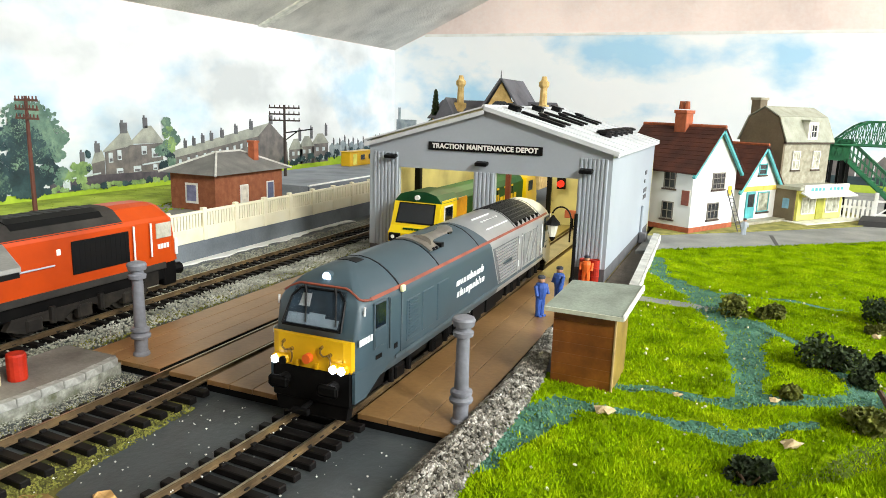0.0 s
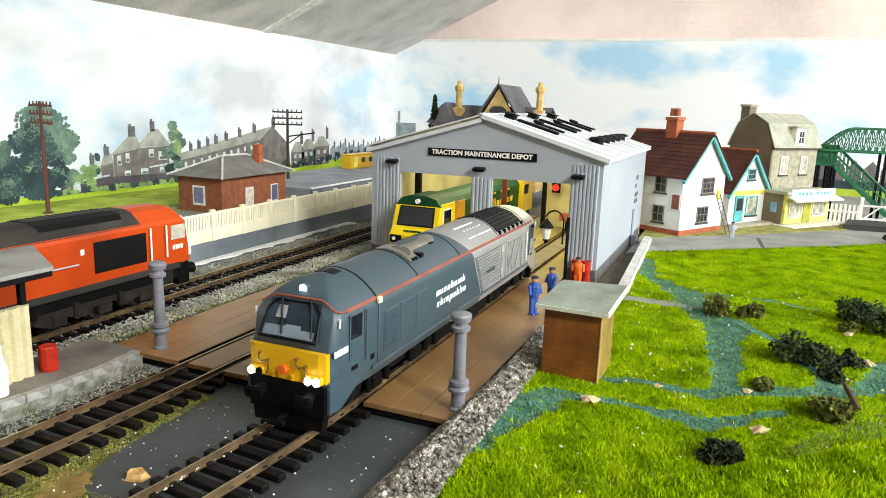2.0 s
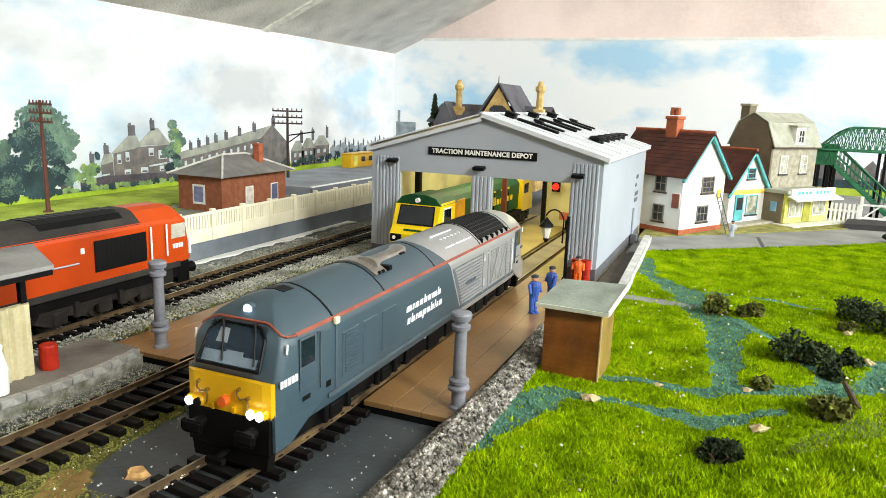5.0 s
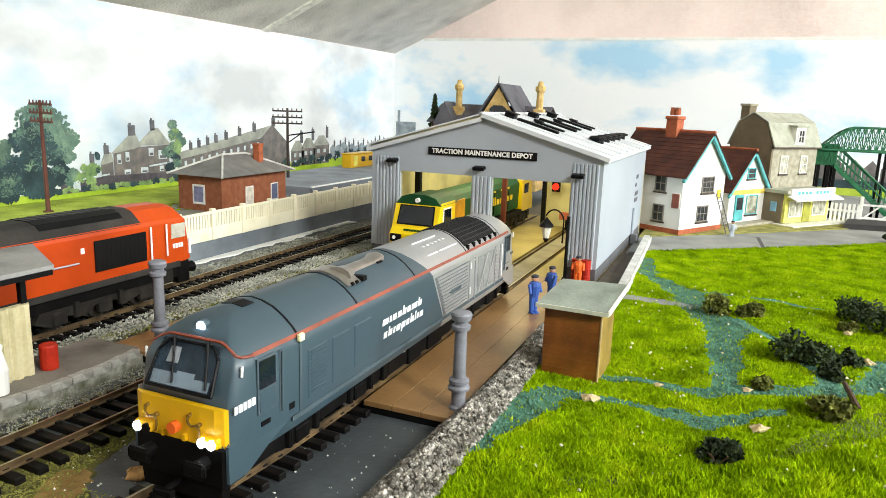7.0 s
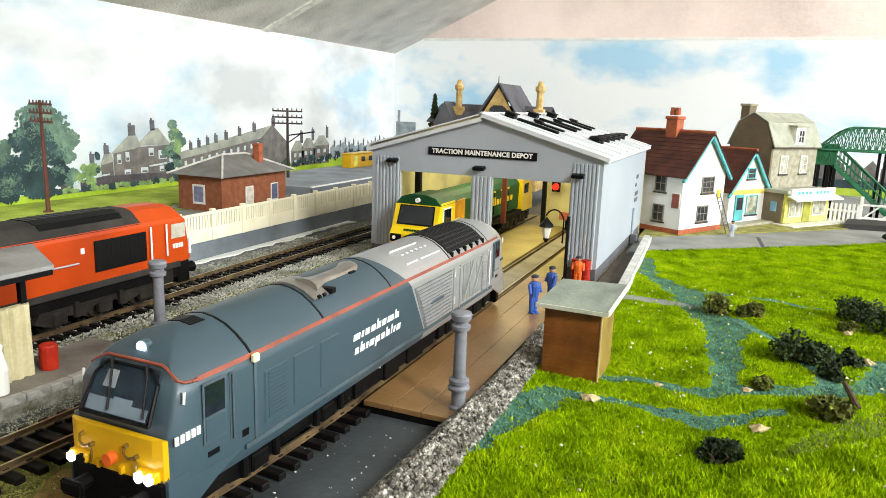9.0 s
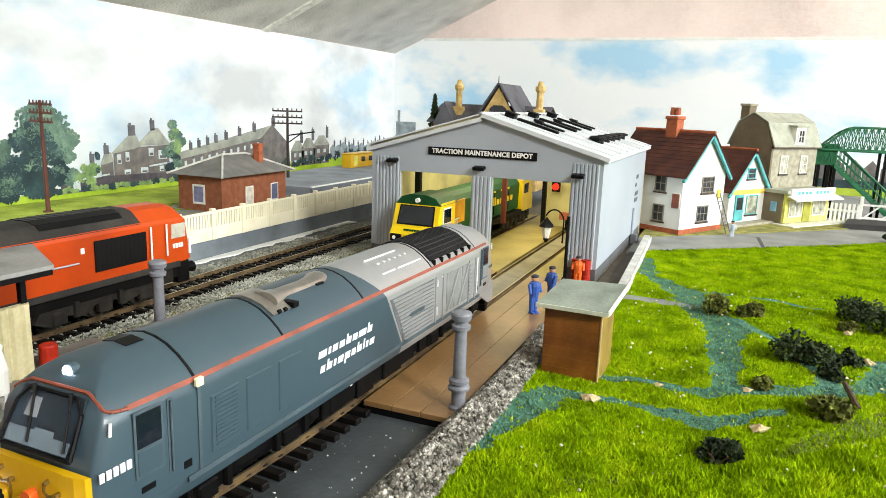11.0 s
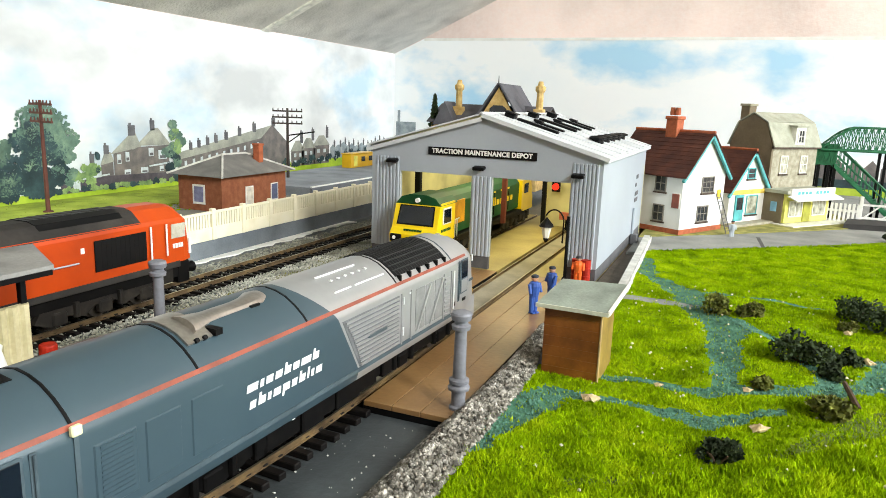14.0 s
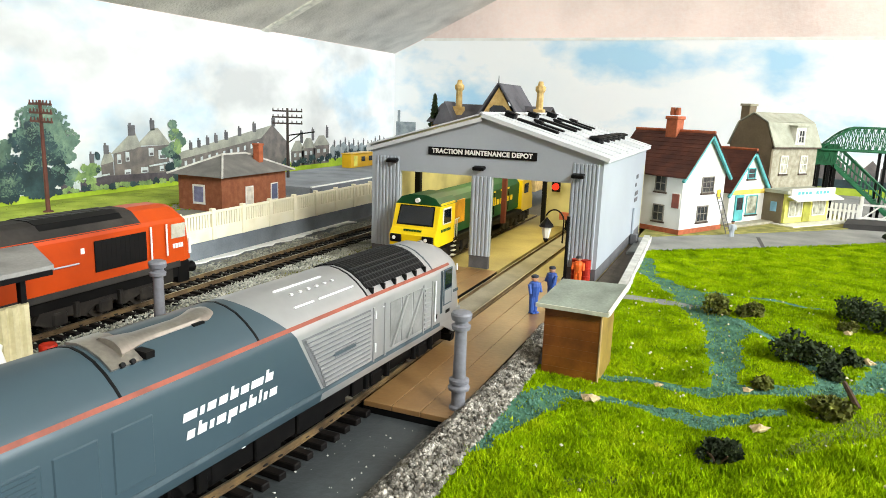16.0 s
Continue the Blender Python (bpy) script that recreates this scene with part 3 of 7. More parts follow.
    bm = bmesh.new()
    rod(bm, (0, -13.7, .55), (0, -12.9, .6), .1, n=6)
    box(bm, -.35, -13.8, .42, .35, -13.6, .62, .03)
    fit("coupling", bm, M_UNDER)
    for s in (-1, 1):
        bm = bmesh.new()
        prism(bm, [(-13.02, 1.9), (-13.02, .8), (-12.3, .8), (-11.3, 1.3), (-10.5, 1.6), (-10.5, 1.9)], s * 1.72 - .05, s * 1.73 + .05, "x")
        fit("cab_skirt", bm, paint)
        # cab door with its window, and handrails
        x = s * 1.8
        fit("cab_door", B(min(x, x + s * .03), -11.85, 2.35, max(x, x + s * .03), -11.0, 4.02, .01), M_GREYTRIM)
        fit("door_window", B(min(x, x + s * .05), -11.78, 3.1, max(x, x + s * .05), -11.07, 3.95, .01), M_GLASSD)
        fit("door_lower_panel", B(min(x, x + s * .05), -11.78, 2.42, max(x, x + s * .05), -11.07, 3.03, .01), paint)
        # flat strip, the groove's shade put into its darker grey
        fit("handrail_recess", B(min(x, x + s * .012), -10.86, 2.05, max(x, x + s * .012), -10.7, 4.0), M_GREYTRIM)
        fit("handrail", R((x + s * .05, -10.78, 2.1), (x + s * .05, -10.78, 3.95), .028, n=6), M_GREYTRIM)
        fit("corner_handrail", R((s * 1.79, -12.45, 3.72), (s * 1.79, -12.42, 4.02), .04, n=6), M_LOGO)
        fit("cab_step", B(min(x, x + s * .02), -11.7, 1.95, max(x, x + s * .02), -11.3, 2.1), M_BLACK)
        fit("cab_step", B(min(x, x + s * .02), -10.4, 1.95, max(x, x + s * .02), -10.15, 2.15), M_BLACK)
        for i in range(5):
            yy = -12.78 + i * .18 if lit else -12.6 + i * .1
            w, h = (.125, .22) if lit else (.07, .12)
            bm = B(min(x - s * .02, x + s * .014), yy, 2.74, max(x - s * .02, x + s * .014), yy + w, 2.74 + h)
            fit("side_number", bm, M_LOGO if lit else M_GREYTRIM, "painted number bar")


def locomotive():
    loco = thing("diesel_locomotive", 0, 0, 0, 0, "slate grey and silver diesel locomotive with a yellow nose", "locomotive")
    bm = bmesh.new()
    skin(bm, [ring(bm, lambda z: -end_y(z), .82), ring(bm, lambda z: -end_y(z) + .09 + max(0, z - 4.6) * .1, .885), ring(bm, lambda z: -end_y(z) + .34 + max(0, z - 4.6) * .2, .93), ring(bm, lambda z: -end_y(z) + .95 + max(0, z - 4.6) * .3, .955), ring(bm, -9.6), ring(bm, -4), ring(bm, border)], front=True)
    part("body_front", bm, M_SLATE, loco, "slate grey painted bodyshell", True)
    bm = bmesh.new()
    skin(bm, [ring(bm, border), ring(bm, 5), ring(bm, 9.2), ring(bm, lambda z: end_y(z) - 1.55 - max(0, z - 4.6) * .3, .955), ring(bm, lambda z: end_y(z) - .94 - max(0, z - 4.6) * .2, .93), ring(bm, lambda z: end_y(z) - .69 - max(0, z - 4.6) * .1, .885), ring(bm, lambda z: end_y(z) - .6, .82)], back=True)
    part("body_rear", bm, M_SILVER, loco, "silver painted bodyshell", True)
    # frame filled out as a dark mass that shuts out light between the bogies
    part("frame", B(-1.42, -11.8, .6, 1.42, 11.0, 1.5), M_UNDER, loco)
    part("fuel_tank", B(-1.45, -3.4, .3, 1.45, 3.4, 1.2, .15), M_UNDER, loco)
    for y in (-7.4, 7.2):
        bogie(loco, y)
        for dy in (-1.85, 1.85):
            w = part("wheelset", WHEEL, None, loco, at=at(0, y + dy, .68))
            WHEELS.append((w, y + dy))
    # lining along the cant rail and over the cab
    for s in (-1, 1):
        bm = bmesh.new()
        for x0, z0, x1, z1 in ((1.728, 4.105, 1.66, 4.215),):
            for ya, yb in ((-11.9, -9.6), (-9.6, 9.2), (9.2, 11.0)):
                fa, fb = s * taper(-abs(ya) - (.4 if ya > 0 else 0)), s * taper(-abs(yb) - (.4 if yb > 0 else 0))
                slab(bm, (x0 * fa + s * .012, ya, z0), (x0 * fb + s * .012, yb, z0), (x1 * fb + s * .012, yb, z1), (x1 * fa + s * .012, ya, z1), .02 * s)
        part("lining", bm, M_REDLINE, loco, "orange-red lining stripe")
    # the stripe goes on round the cab corners and over the screen
    bm = bmesh.new()
    pts = [(1.665, -11.88, 4.165), (1.64, -12.08, 4.175), (1.56, -12.26, 4.19), (1.44, -12.36, 4.24), (1.28, -12.34, 4.35), (1.06, -12.3, 4.47), (.9, -12.29, 4.53), (0, -12.29, 4.53)]
    pts += [(-x, y, z) for x, y, z in pts[-2::-1]]
    for p, q in zip(pts, pts[1:]):
        rod(bm, p, q, .045, n=6)
    part("lining", bm, M_REDLINE, loco, "orange-red lining stripe")
    # roof joints
    for y in (-9.85, -6.2, -1.5, 4.3, 9.4):
        part("roof_joint", band(y - .04, y + .04, 5, 15, .015), M_BLACK if y != 9.4 else M_GREYTRIM, loco)
    part("body_joint", B(1.8, -9.9, 1.7, 1.82, -9.78, 4.05), M_GREYTRIM, loco)
    for s in (-1, 1):
        part("lamp_bracket", B(min(s * 1.76, s * 1.9), -9.98, 3.98, max(s * 1.76, s * 1.9), -9.72, 4.22, .03), mat("cream_tag", "#e6e4b4", 0.5), loco, "cream square tag")
    # access panels on the side: shallow pressed panels
    for y0, y1 in ((-9.45, -8.3), (-8.05, -6.95), (-6.6, -5.45)):
        for s in (-1, 1):
            bm = bmesh.new()
            x = s * 1.8
            for a in ((y0, 1.95, y1, 3.55),):
                box(bm, min(x - s * .04, x + s * .035), a[0], a[1], max(x - s * .04, x + s * .035), a[2], a[3], .03)
            part("side_panel", bm, M_SLATE, loco)
    for i in range(12):
        z = 2.1 + i * .12
        for s in (-1,  1):
            x = s * 1.8
            part("louvre", B(min(x, x + s * .06), -9.3, z, max(x, x + s * .06), -8.45, z + .06), M_SLATE, loco)
    # silver louvre bank
    for s in (-1, 1):
        x = s * 1.8
        # back plate coloured darker, for the shade between the slats
        part("louvre_back", P([(border(1.72) + .12, 1.72), (4.34, 1.72), (4.34, 3.72), (border(3.72) + .12, 3.72)], min(x, x + s * .012), max(x, x + s * .012), "x"), M_GRILLEBACK, loco)
        for i in range(12):
            z = 1.75 + i * .165
            y0 = border(z) + .18
            part("louvre", B(min(x, x + s * .07), y0, z, max(x, x + s * .08), 4.3, z + .09, .012), M_SILVER, loco)
        part("vent_window", B(min(x, x + s * .08), 2.0, 2.6, max(x, x + s * .08), 3.3, 2.8), M_GREYTRIM, loco)
        for y in (4.5, 5.3, 8.4, 9.2):
            part("door_edge", B(min(x, x + s * .05), y, 1.65, max(x, x + s * .05), y + .07, 3.75), M_SILVER, loco)
        for y in (5.75, 6.65, 7.55):
            part("radiator_grille", B(min(x, x + s * .02), y, 1.85, max(x, x + s * .02), y + .8, 3.65), mat("radiator_grey", "#7d7e7c", 0.6), loco)
        for y in (5.75, 7.0):
            bm = bmesh.new()
            slab(bm, (x + s * .03, y, 1.85), (x + s * .03, y + .14, 1.85), (x + s * .03, y + 1.35, 3.65), (x + s * .03, y + 1.2, 3.65), .06 * s)
            part("diagonal_brace", bm, M_SILVER, loco)
        for i in range(9):
            z = 1.75 + i * .21
            part("louvre", B(min(x, x + s * .05), 8.55, z, max(x, x + s * .05), 9.1, z + .1, .01), M_SILVER, loco)
        part("rail_sill", B(min(x, x + s * .03), -10.3, 1.55, max(x, x + s * .03), 10.0, 1.7), M_GREYTRIM, loco)
    # exhaust silencer on the roof
    ex = part("exhaust_silencer", band(-6.05, -5.15, 7, 11, .07), M_EXHAUST, loco, "bare metal exhaust plate across the roof", True)
    bm = bmesh.new()
    line = [(.5, -5.6, .55), (.46, -5.15, .45), (.42, -4.7, .34), (.4, -3.4, .32), (.36, -2.95, .36), (.28, -2.5, .46), (.2, -2.1, .36)]
    rings = [[bm.verts.new((x + r * math.cos(a * math.pi / 6), y, 4.96 + r * .55 * math.sin(a * math.pi / 6))) for a in range(12)] for x, y, r in line]
    for p, q in zip(rings, rings[1:]):
        for i in range(12):
            bm.faces.new((p[i], p[(i + 1) % 12], q[(i + 1) % 12], q[i]))
    bm.faces.new(rings[0])
    bm.faces.new(rings[-1][::-1])
    bmesh.ops.recalc_face_normals(bm, faces=bm.faces[:])
    part("exhaust_duct", bm, M_EXHAUST, ex, "bare metal exhaust duct", True)
    # black blocks that stand in for the shadow beside the duct
    part("exhaust_slot", B(.62, -5.12, 4.72, 1.3, -4.86, 4.9), M_BLACK, ex)
    part("exhaust_slot", B(.66, -3.1, 4.9, .8, -2.7, 4.99), M_BLACK, ex)
    for y in (-5.75, -5.45):
        part("exhaust_port", R((1.14, y, 4.72), (1.26, y, 4.79), .07, n=8), M_BLACK, ex)
    # fan grille at the rear
    part("fan_grille", band(4.5, 9.0, 6, 14, .03), M_BLACK, loco, "black roof fan mesh")
    for i in range(20):
        y = 4.66 + i * .22
        part("grille_bar", band(y, y + .05, 6, 14, .045), M_MESH, loco)
    for k in (6.6, 7.2, 7.8, 8.4):
        i = int(k)
        (xa, za), (xb, zb) = SECTION[i], SECTION[i + 1]
        x, z = xa + (xb - xa) * (k - i), za + (zb - za) * (k - i)
        for s in (-1, 1):
            part("grille_bar", R((s * (x + .03), 4.55, z + .03), (s * (x + .03), 8.95, z + .03), .03, n=5), M_MESH, loco)
    for s in (-1, 1):
        for i in range(6):
            y = 4.6 + i * .82
            part("grille_clip", B(min(s * 1.5, s * 1.7), y, 4.22, max(s * 1.5, s * 1.7), y + .12, 4.46, .02), M_BLACK, loco)
    # thin rails and bolts on the silver roof
    for x, y0, y1, z in ((.52, .5, 3.0, 5.05), (1.3, 1.9, 3.9, 4.62), (1.3, .6, 1.6, 4.62)):
        part("roof_rail", R((x, y0, z), (x, y1, z), .035, n=6), M_LOGO, loco, "thin white roof rail")
    for i in range(6):
        part("roof_bolt", B(.84, .9 + i * .45, 4.9, .94, 1.0 + i * .45, 4.95), M_LOGO, loco)
    for y, z0, z1 in ((4.62, 2.0, 2.35), (4.62, 3.3, 3.6), (5.15, 3.62, 3.66), (9.45, 1.9, 3.7)):
        part("door_handrail", R((1.86, y, z0), (1.86, y, z1), .035, n=6), M_LOGO, loco, "white handrail")
    # boxes and fittings hung under the frame
    for y0, y1, z0 in ((-3.9, -3.5, .45), (3.6, 4.3, .5), (-1.6, -.4, .35), (.4, 1.9, .38)):
        part("equipment_box", B(1.3, y0, z0, 1.56, y1, 1.3, .04), M_UNDER, loco)
    for y, z in ((-2.2, 1.1), (-.1, 1.2), (2.4, 1.15), (5.4, 1.25)):
        part("warning_label", B(1.55, y, z, 1.6, y + .14, z + .12), M_LOGO, loco)
    part("roof_grille", band(-10.75, -10.2, 9, 11, .02), M_BLACK, loco, "black roof grille")
    # two-line logo as plain bars
    row1 = [(.46, 0), (.15, 0), (.31, 0), (.32, 0), (.31, 1), (.31, 0), (.5, 0), (.32, 1)]
    row2 = [(.26, 0), (.31, 1), (.15, 0), (.33, 0), (.33, -1), (.26, 0), (.31, 1), (.1, 1), (.15, 0), (.32, 0)]
    letters(loco, [(-4.55, 2.92, .23, row1), (-4.45, 2.4, .23, row2)], 1.8, "white logo bars")
    cab_end(loco, -1, M_SLATE, True)
    cab_end(loco, 1, M_SILVER, False)
    return loco


LOCO = locomotive()

# ---- printed backscene on the walls ----
def sky_print(name, blue, lo, white, grey):
    """The printed sky: haze and clouds with blue gaps."""
    m = bpy.data.materials.new(name)
    m.use_nodes = True
    n, l = m.node_tree.nodes, m.node_tree.links
    co = n.new("ShaderNodeTexCoord")
    mp = n.new("ShaderNodeMapping")
    mp.inputs["Scale"].default_value = (1.0, 1.0, 1.7)
    l.new(co.outputs["Object"], mp.inputs["Vector"])
    a = n.new("ShaderNodeTexNoise")
    a.inputs["Scale"].default_value, a.inputs["Detail"].default_value, a.inputs["Roughness"].default_value = 5.2, 7, 0.52
    b = n.new("ShaderNodeTexNoise")
    b.inputs["Scale"].default_value, b.inputs["Detail"].default_value = 9.0, 6
    for q in (a, b):
        l.new(mp.outputs["Vector"], q.inputs["Vector"])
    r = n.new("ShaderNodeValToRGB")
    e = r.color_ramp.elements
    e[0].position, e[0].color = lo, blue
    e[1].position, e[1].color = lo + 0.13, (white * .985, white, white * 1.01, 1)
    l.new(a.outputs["Fac"], r.inputs["Fac"])
    g = n.new("ShaderNodeValToRGB")
    e = g.color_ramp.elements
    e[0].position, e[0].color = 0.35, (grey * .97, grey, grey * 1.02, 1)
    e[1].position, e[1].color = 0.6, (1, 1, 1, 1)
    l.new(b.outputs["Fac"], g.inputs["Fac"])
    x = n.new("ShaderNodeMix")
    x.data_type, x.blend_type = "RGBA", "MULTIPLY"
    x.inputs["Factor"].default_value = 0.8
    l.new(r.outputs["Color"], x.inputs["A"])
    l.new(g.outputs["Color"], x.inputs["B"])
    l.new(x.outputs["Result"], n["Principled BSDF"].inputs["Base Color"])
    n["Principled BSDF"].inputs["Roughness"].default_value = 0.55
    return m


M_PFIELD = mat("printed_field_green", "#a5c02e", 0.6, dark="#8aa827", light="#c0d048", size=6, fine=0.5)
M_PTREE = mat("printed_tree_green", "#223a40", 0.6, dark="#15282e", light="#3a5658", size=2.2, fine=0.3, rand=0.25)
M_PTREE2 = mat("printed_light_tree", "#7f9a5e", 0.6, dark="#5a774c", light="#9db272", size=1.2, fine=0.3, rand=0.2)
M_PTREE3 = mat("printed_grey_green_leaf", "#587264", 0.6, dark="#3f5a50", light="#7f987e", size=1.4, fine=0.3, rand=0.3)
M_PROOF = mat("printed_slate_roof", "#9b9c92", 0.6, dark="#84867f", light="#b0b0a2", size=1.5)
M_PBRICK = mat("printed_dark_brick", "#6c6664", 0.6, dark="#565254", light="#857c76", size=1.2)
M_PSTACK = mat("printed_chimney", "#5d5c60", 0.6)
M_PFAR = mat("printed_far_town", "#8d979c", 0.6, dark="#737d84", light="#a6aeb0", size=1.0)
M_PWIN = mat("printed_window", "#c3ccd0", 0.5)


def backscene():
    """Paper prints on the two walls; every shape on them is flat ink, a hair proud of the paper."""
    west = thing("backdrop", 0, 0, 0, 0, "printed paper backscene of sky, field and brick terraces", "backdrop", kind="structure")
    north = thing("backdrop", 0, 0, 0, 0, "printed paper backscene of a cloudy sky", "backdrop", kind="structure")
    # paper white lowered west and raised north to offset the light on each wall
    part("sky_sheet", B(WX, -20, .85, WX + .1, WY, EAVE - .05), sky_print("printed_sky_pale", (0.50, 0.66, 0.79, 1), 0.36, 0.82, 0.62), west)
    bm = bmesh.new()
    # the north sheet is cut off under the slope
    prism(bm, [(WX + .1, -.5), (26, -.5), (26, 22.3), (-54.2, 22.6), (WX + .1, EAVE)], WY - .1, WY, "y")
    part("sky_sheet", bm, sky_print("printed_sky_blue", (0.45, 0.72, 0.92, 1), 0.36, 0.98, 0.95), north)
    part("white_margin", B(-54, WY - .14, 22.3, 40, WY - .02, 22.75), M_WHITE, north)

    def ink(name, pts, material, lift):
        x = WX + .1
        part(name, P(pts, x, x + .02 + lift * .02, "x"), material, west)

    def house(y0, y1, z0, eave, ridge, lift, hip=.3):
        w = y1 - y0
        ink("printed_wall", [(y0, z0), (y1, z0), (y1, eave), (y0, eave)], M_PBRICK, lift)
        ink("printed_roof", [(y0 - .15, eave), (y1 + .15, eave), (y1 - hip * w, ridge), (y0 + hip * w, ridge)], M_PROOF, lift + 1)
        for k in (.22, .62):
            for z in (z0 + .3, z0 + (eave - z0) * .6):
                ink("printed_window", [(y0 + k * w, z), (y0 + (k + .16) * w, z), (y0 + (k + .16) * w, z + .55), (y0 + k * w, z + .55)], M_PWIN, lift + 1)

    def stack(y, z, h, w=.5, lift=3):
        ink("printed_chimney", [(y - w / 2, z), (y + w / 2, z), (y + w / 2, z + h), (y - w / 2, z + h)], M_PSTACK, lift)
        ink("printed_chimney", [(y - w * .35, z + h), (y - w * .05, z + h), (y - w * .05, z + h + .25), (y - w * .35, z + h + .25)], M_PSTACK, lift)

    ink("printed_field", [(-20, .87), (117.5, .87), (117.5, 2.9), (100, 2.75), (85, 2.2), (64, 1.6), (41, 1.65), (-20, 1.6)], M_PFIELD, 0)
    # a pair of hipped brick houses with bays, and a low one beside them
    ink("printed_wall", [(53.9, 2.4), (57.2, 2.4), (57.2, 5.6), (53.9, 5.1)], M_PBRICK, 1)
    ink("printed_roof", [(53.5, 4.95), (57.6, 5.55), (56.9, 7.05), (56.0, 6.85)], M_PROOF, 2)
    ink("printed_wall", [(56.9, 2.4), (61.6, 2.4), (61.6, 5.65), (56.9, 5.55)], M_PBRICK, 2)
    ink("printed_roof", [(56.4, 5.3), (57.4, 5.7), (61.9, 5.65), (60.1, 7.55), (59.3, 7.5)], M_PROOF, 3)
    for y, z, w, h in ((54.3, 3.9, .5, 1.0), (55.4, 4.1, .5, 1.0), (58.6, 4.5, .7, .9), (60.0, 4.1, 1.2, 1.0), (55.2, 2.75, .8, .5), (57.4, 2.75, 1.0, .6), (60.1, 2.75, .6, .6)):
        ink("printed_window", [(y, z), (y + w, z), (y + w, z + h), (y, z + h)], M_PWIN, 4)
        ink("printed_glazing", [(y + w * .15, z + h * .1), (y + w * .85, z + h * .1), (y + w * .85, z + h * .42), (y + w * .15, z + h * .42)], M_PSTACK, 5)
    ink("printed_lean_to", [(58.6, 3.35), (61.8, 3.55), (61.8, 3.75), (58.6, 3.5)], M_PWIN, 5)
    stack(56.4, 6.8, 1.1, .9), stack(59.3, 7.3, 1.1, .6), stack(53.0, 5.0, .9, .6), stack(51.2, 4.2, .9, .5)
    ink("printed_wall", [(52.3, 2.4), (53.8, 2.4), (53.8, 4.2), (52.3, 4.0)], M_PBRICK, 1)
    ink("printed_roof", [(52.2, 3.9), (53.9, 4.2), (53.5, 5.2), (52.8, 5.2)], M_PROOF, 2)
    # the long terrace, stepping up along its street, and its gable end
    ink("printed_wall", [(63, 1.9), (78.6, 2.0), (78.6, 6.0), (63, 3.95)], M_PBRICK, 1)
    ink("printed_roof", [(63, 3.85), (78.4, 5.9), (80.8, 7.6), (63.2, 4.7)], M_PROOF, 2)
    ink("printed_gable", [(78.4, 2.2), (85.0, 2.1), (84.8, 4.9), (80.9, 7.65), (78.4, 5.9)], M_PBRICK, 3)
    for y in (65.1, 66.5, 68.0, 69.5, 71.4, 74.0, 77.0, 81.2):
        k = (y - 63.2) / 17.6
        stack(y, 4.6 + 2.75 * k, .85 + .35 * k, .45 + .3 * k)
    for i in range(11):
        y = 64 + i * 1.35
        z = 3.05 + i * .17
        ink("printed_window", [(y, z), (y + .4, z + .05), (y + .4, z + .65), (y, z + .6)], M_PWIN, 2)
    for y0, y1, h in ((85.4, 88.6, 4.6), (88.0, 91.6, 4.9), (91.2, 95.6, 5.2)):
        house(y0, y1, 1.6, h - .8, h + .7, 1, .35)
        stack(y1 - .6, h + .3, 1.7, .6)
    rng = random.Random(3)
    y = 96.0
    while y < 117:
        w, h = rng.uniform(1.2, 2.4), rng.uniform(3.9, 4.8)
        ink("printed_far_house", [(y, 2.2), (y + w, 2.2), (y + w, h - .5), (y + w * .5, h), (y, h - .5)], M_PFAR, rng.choice((1, 2)))
        stack(y + w * .8, h - .4, .9, .35, 3)
        y += w * .8
    # garden wall in front of the houses
    ink("printed_garden_wall", [(47.5, 1.4), (63.8, 1.55), (63.8, 2.5), (53.7, 2.75), (49.4, 2.6), (47.5, 2.5)], mat("printed_fence_brown", "#4d4650", 0.6, dark="#3c3840", light="#625a60", size=1), 4)
    ink("printed_shed_roof", [(49.8, 2.6), (53.2, 2.85), (53.2, 3.0), (49.8, 2.75)], M_PWIN, 5)
    ink("printed_gate", [(48.8, 1.6), (49.6, 1.6), (49.6, 2.6), (48.8, 2.6)], M_PWIN, 5)

    def tree(y, z, w, h, material, n, name):
        vs, fs = [], []
        blobs = []
        for i in range(max(3, int(w * 3.2))):
            a, r = rng.uniform(0, 6.3), math.sqrt(rng.random())
            blobs.append((y + w * .4 * r * math.cos(a) * (1 - .2 * math.sin(a)), max(z + .3, z + h * (.48 + .4 * r * math.sin(a))), w * rng.uniform(.1, .24)))
        for i in range(int(n * 1.8)):
            by, bz, br = blobs[i % len(blobs)]
            a, r = rng.uniform(0, 6.3), rng.random() ** .65
            cy, cz = by + br * r * math.cos(a), bz + br * r * math.sin(a) * .8
            s = rng.uniform(.08, .26)
            k = len(vs)
            for j in range(6):
                b = j * 1.047 + rng.uniform(-.3, .3)
                vs.append(((WX + .2 + rng.uniform(0, .03)) * K, (cy + s * rng.uniform(.6, 1.1) * math.cos(b)) * K, (cz + s * rng.uniform(.6, 1.1) * math.sin(b)) * K))
            fs.append(tuple(range(k, k + 6)))
        me = bpy.data.meshes.new(name)
        me.from_pydata(vs, [], fs)
        me.materials.append(material)
        part(name, me, None, west)
    tree(48.2, 1.8, 3.4, 6.8, M_PTREE3, 700, "printed_tree")
    tree(46.0, 3.4, 6.2, 7.2, M_PTREE3, 1500, "printed_tree")
    tree(42.0, 1.6, 3.4, 5.8, M_PTREE3, 500, "printed_tree")
    tree(45.0, 1.4, 6.6, 6.6, M_PTREE, 2600, "printed_tree")
    tree(45.2, 3.6, 4.2, 5.4, M_PTREE, 1100, "printed_tree")
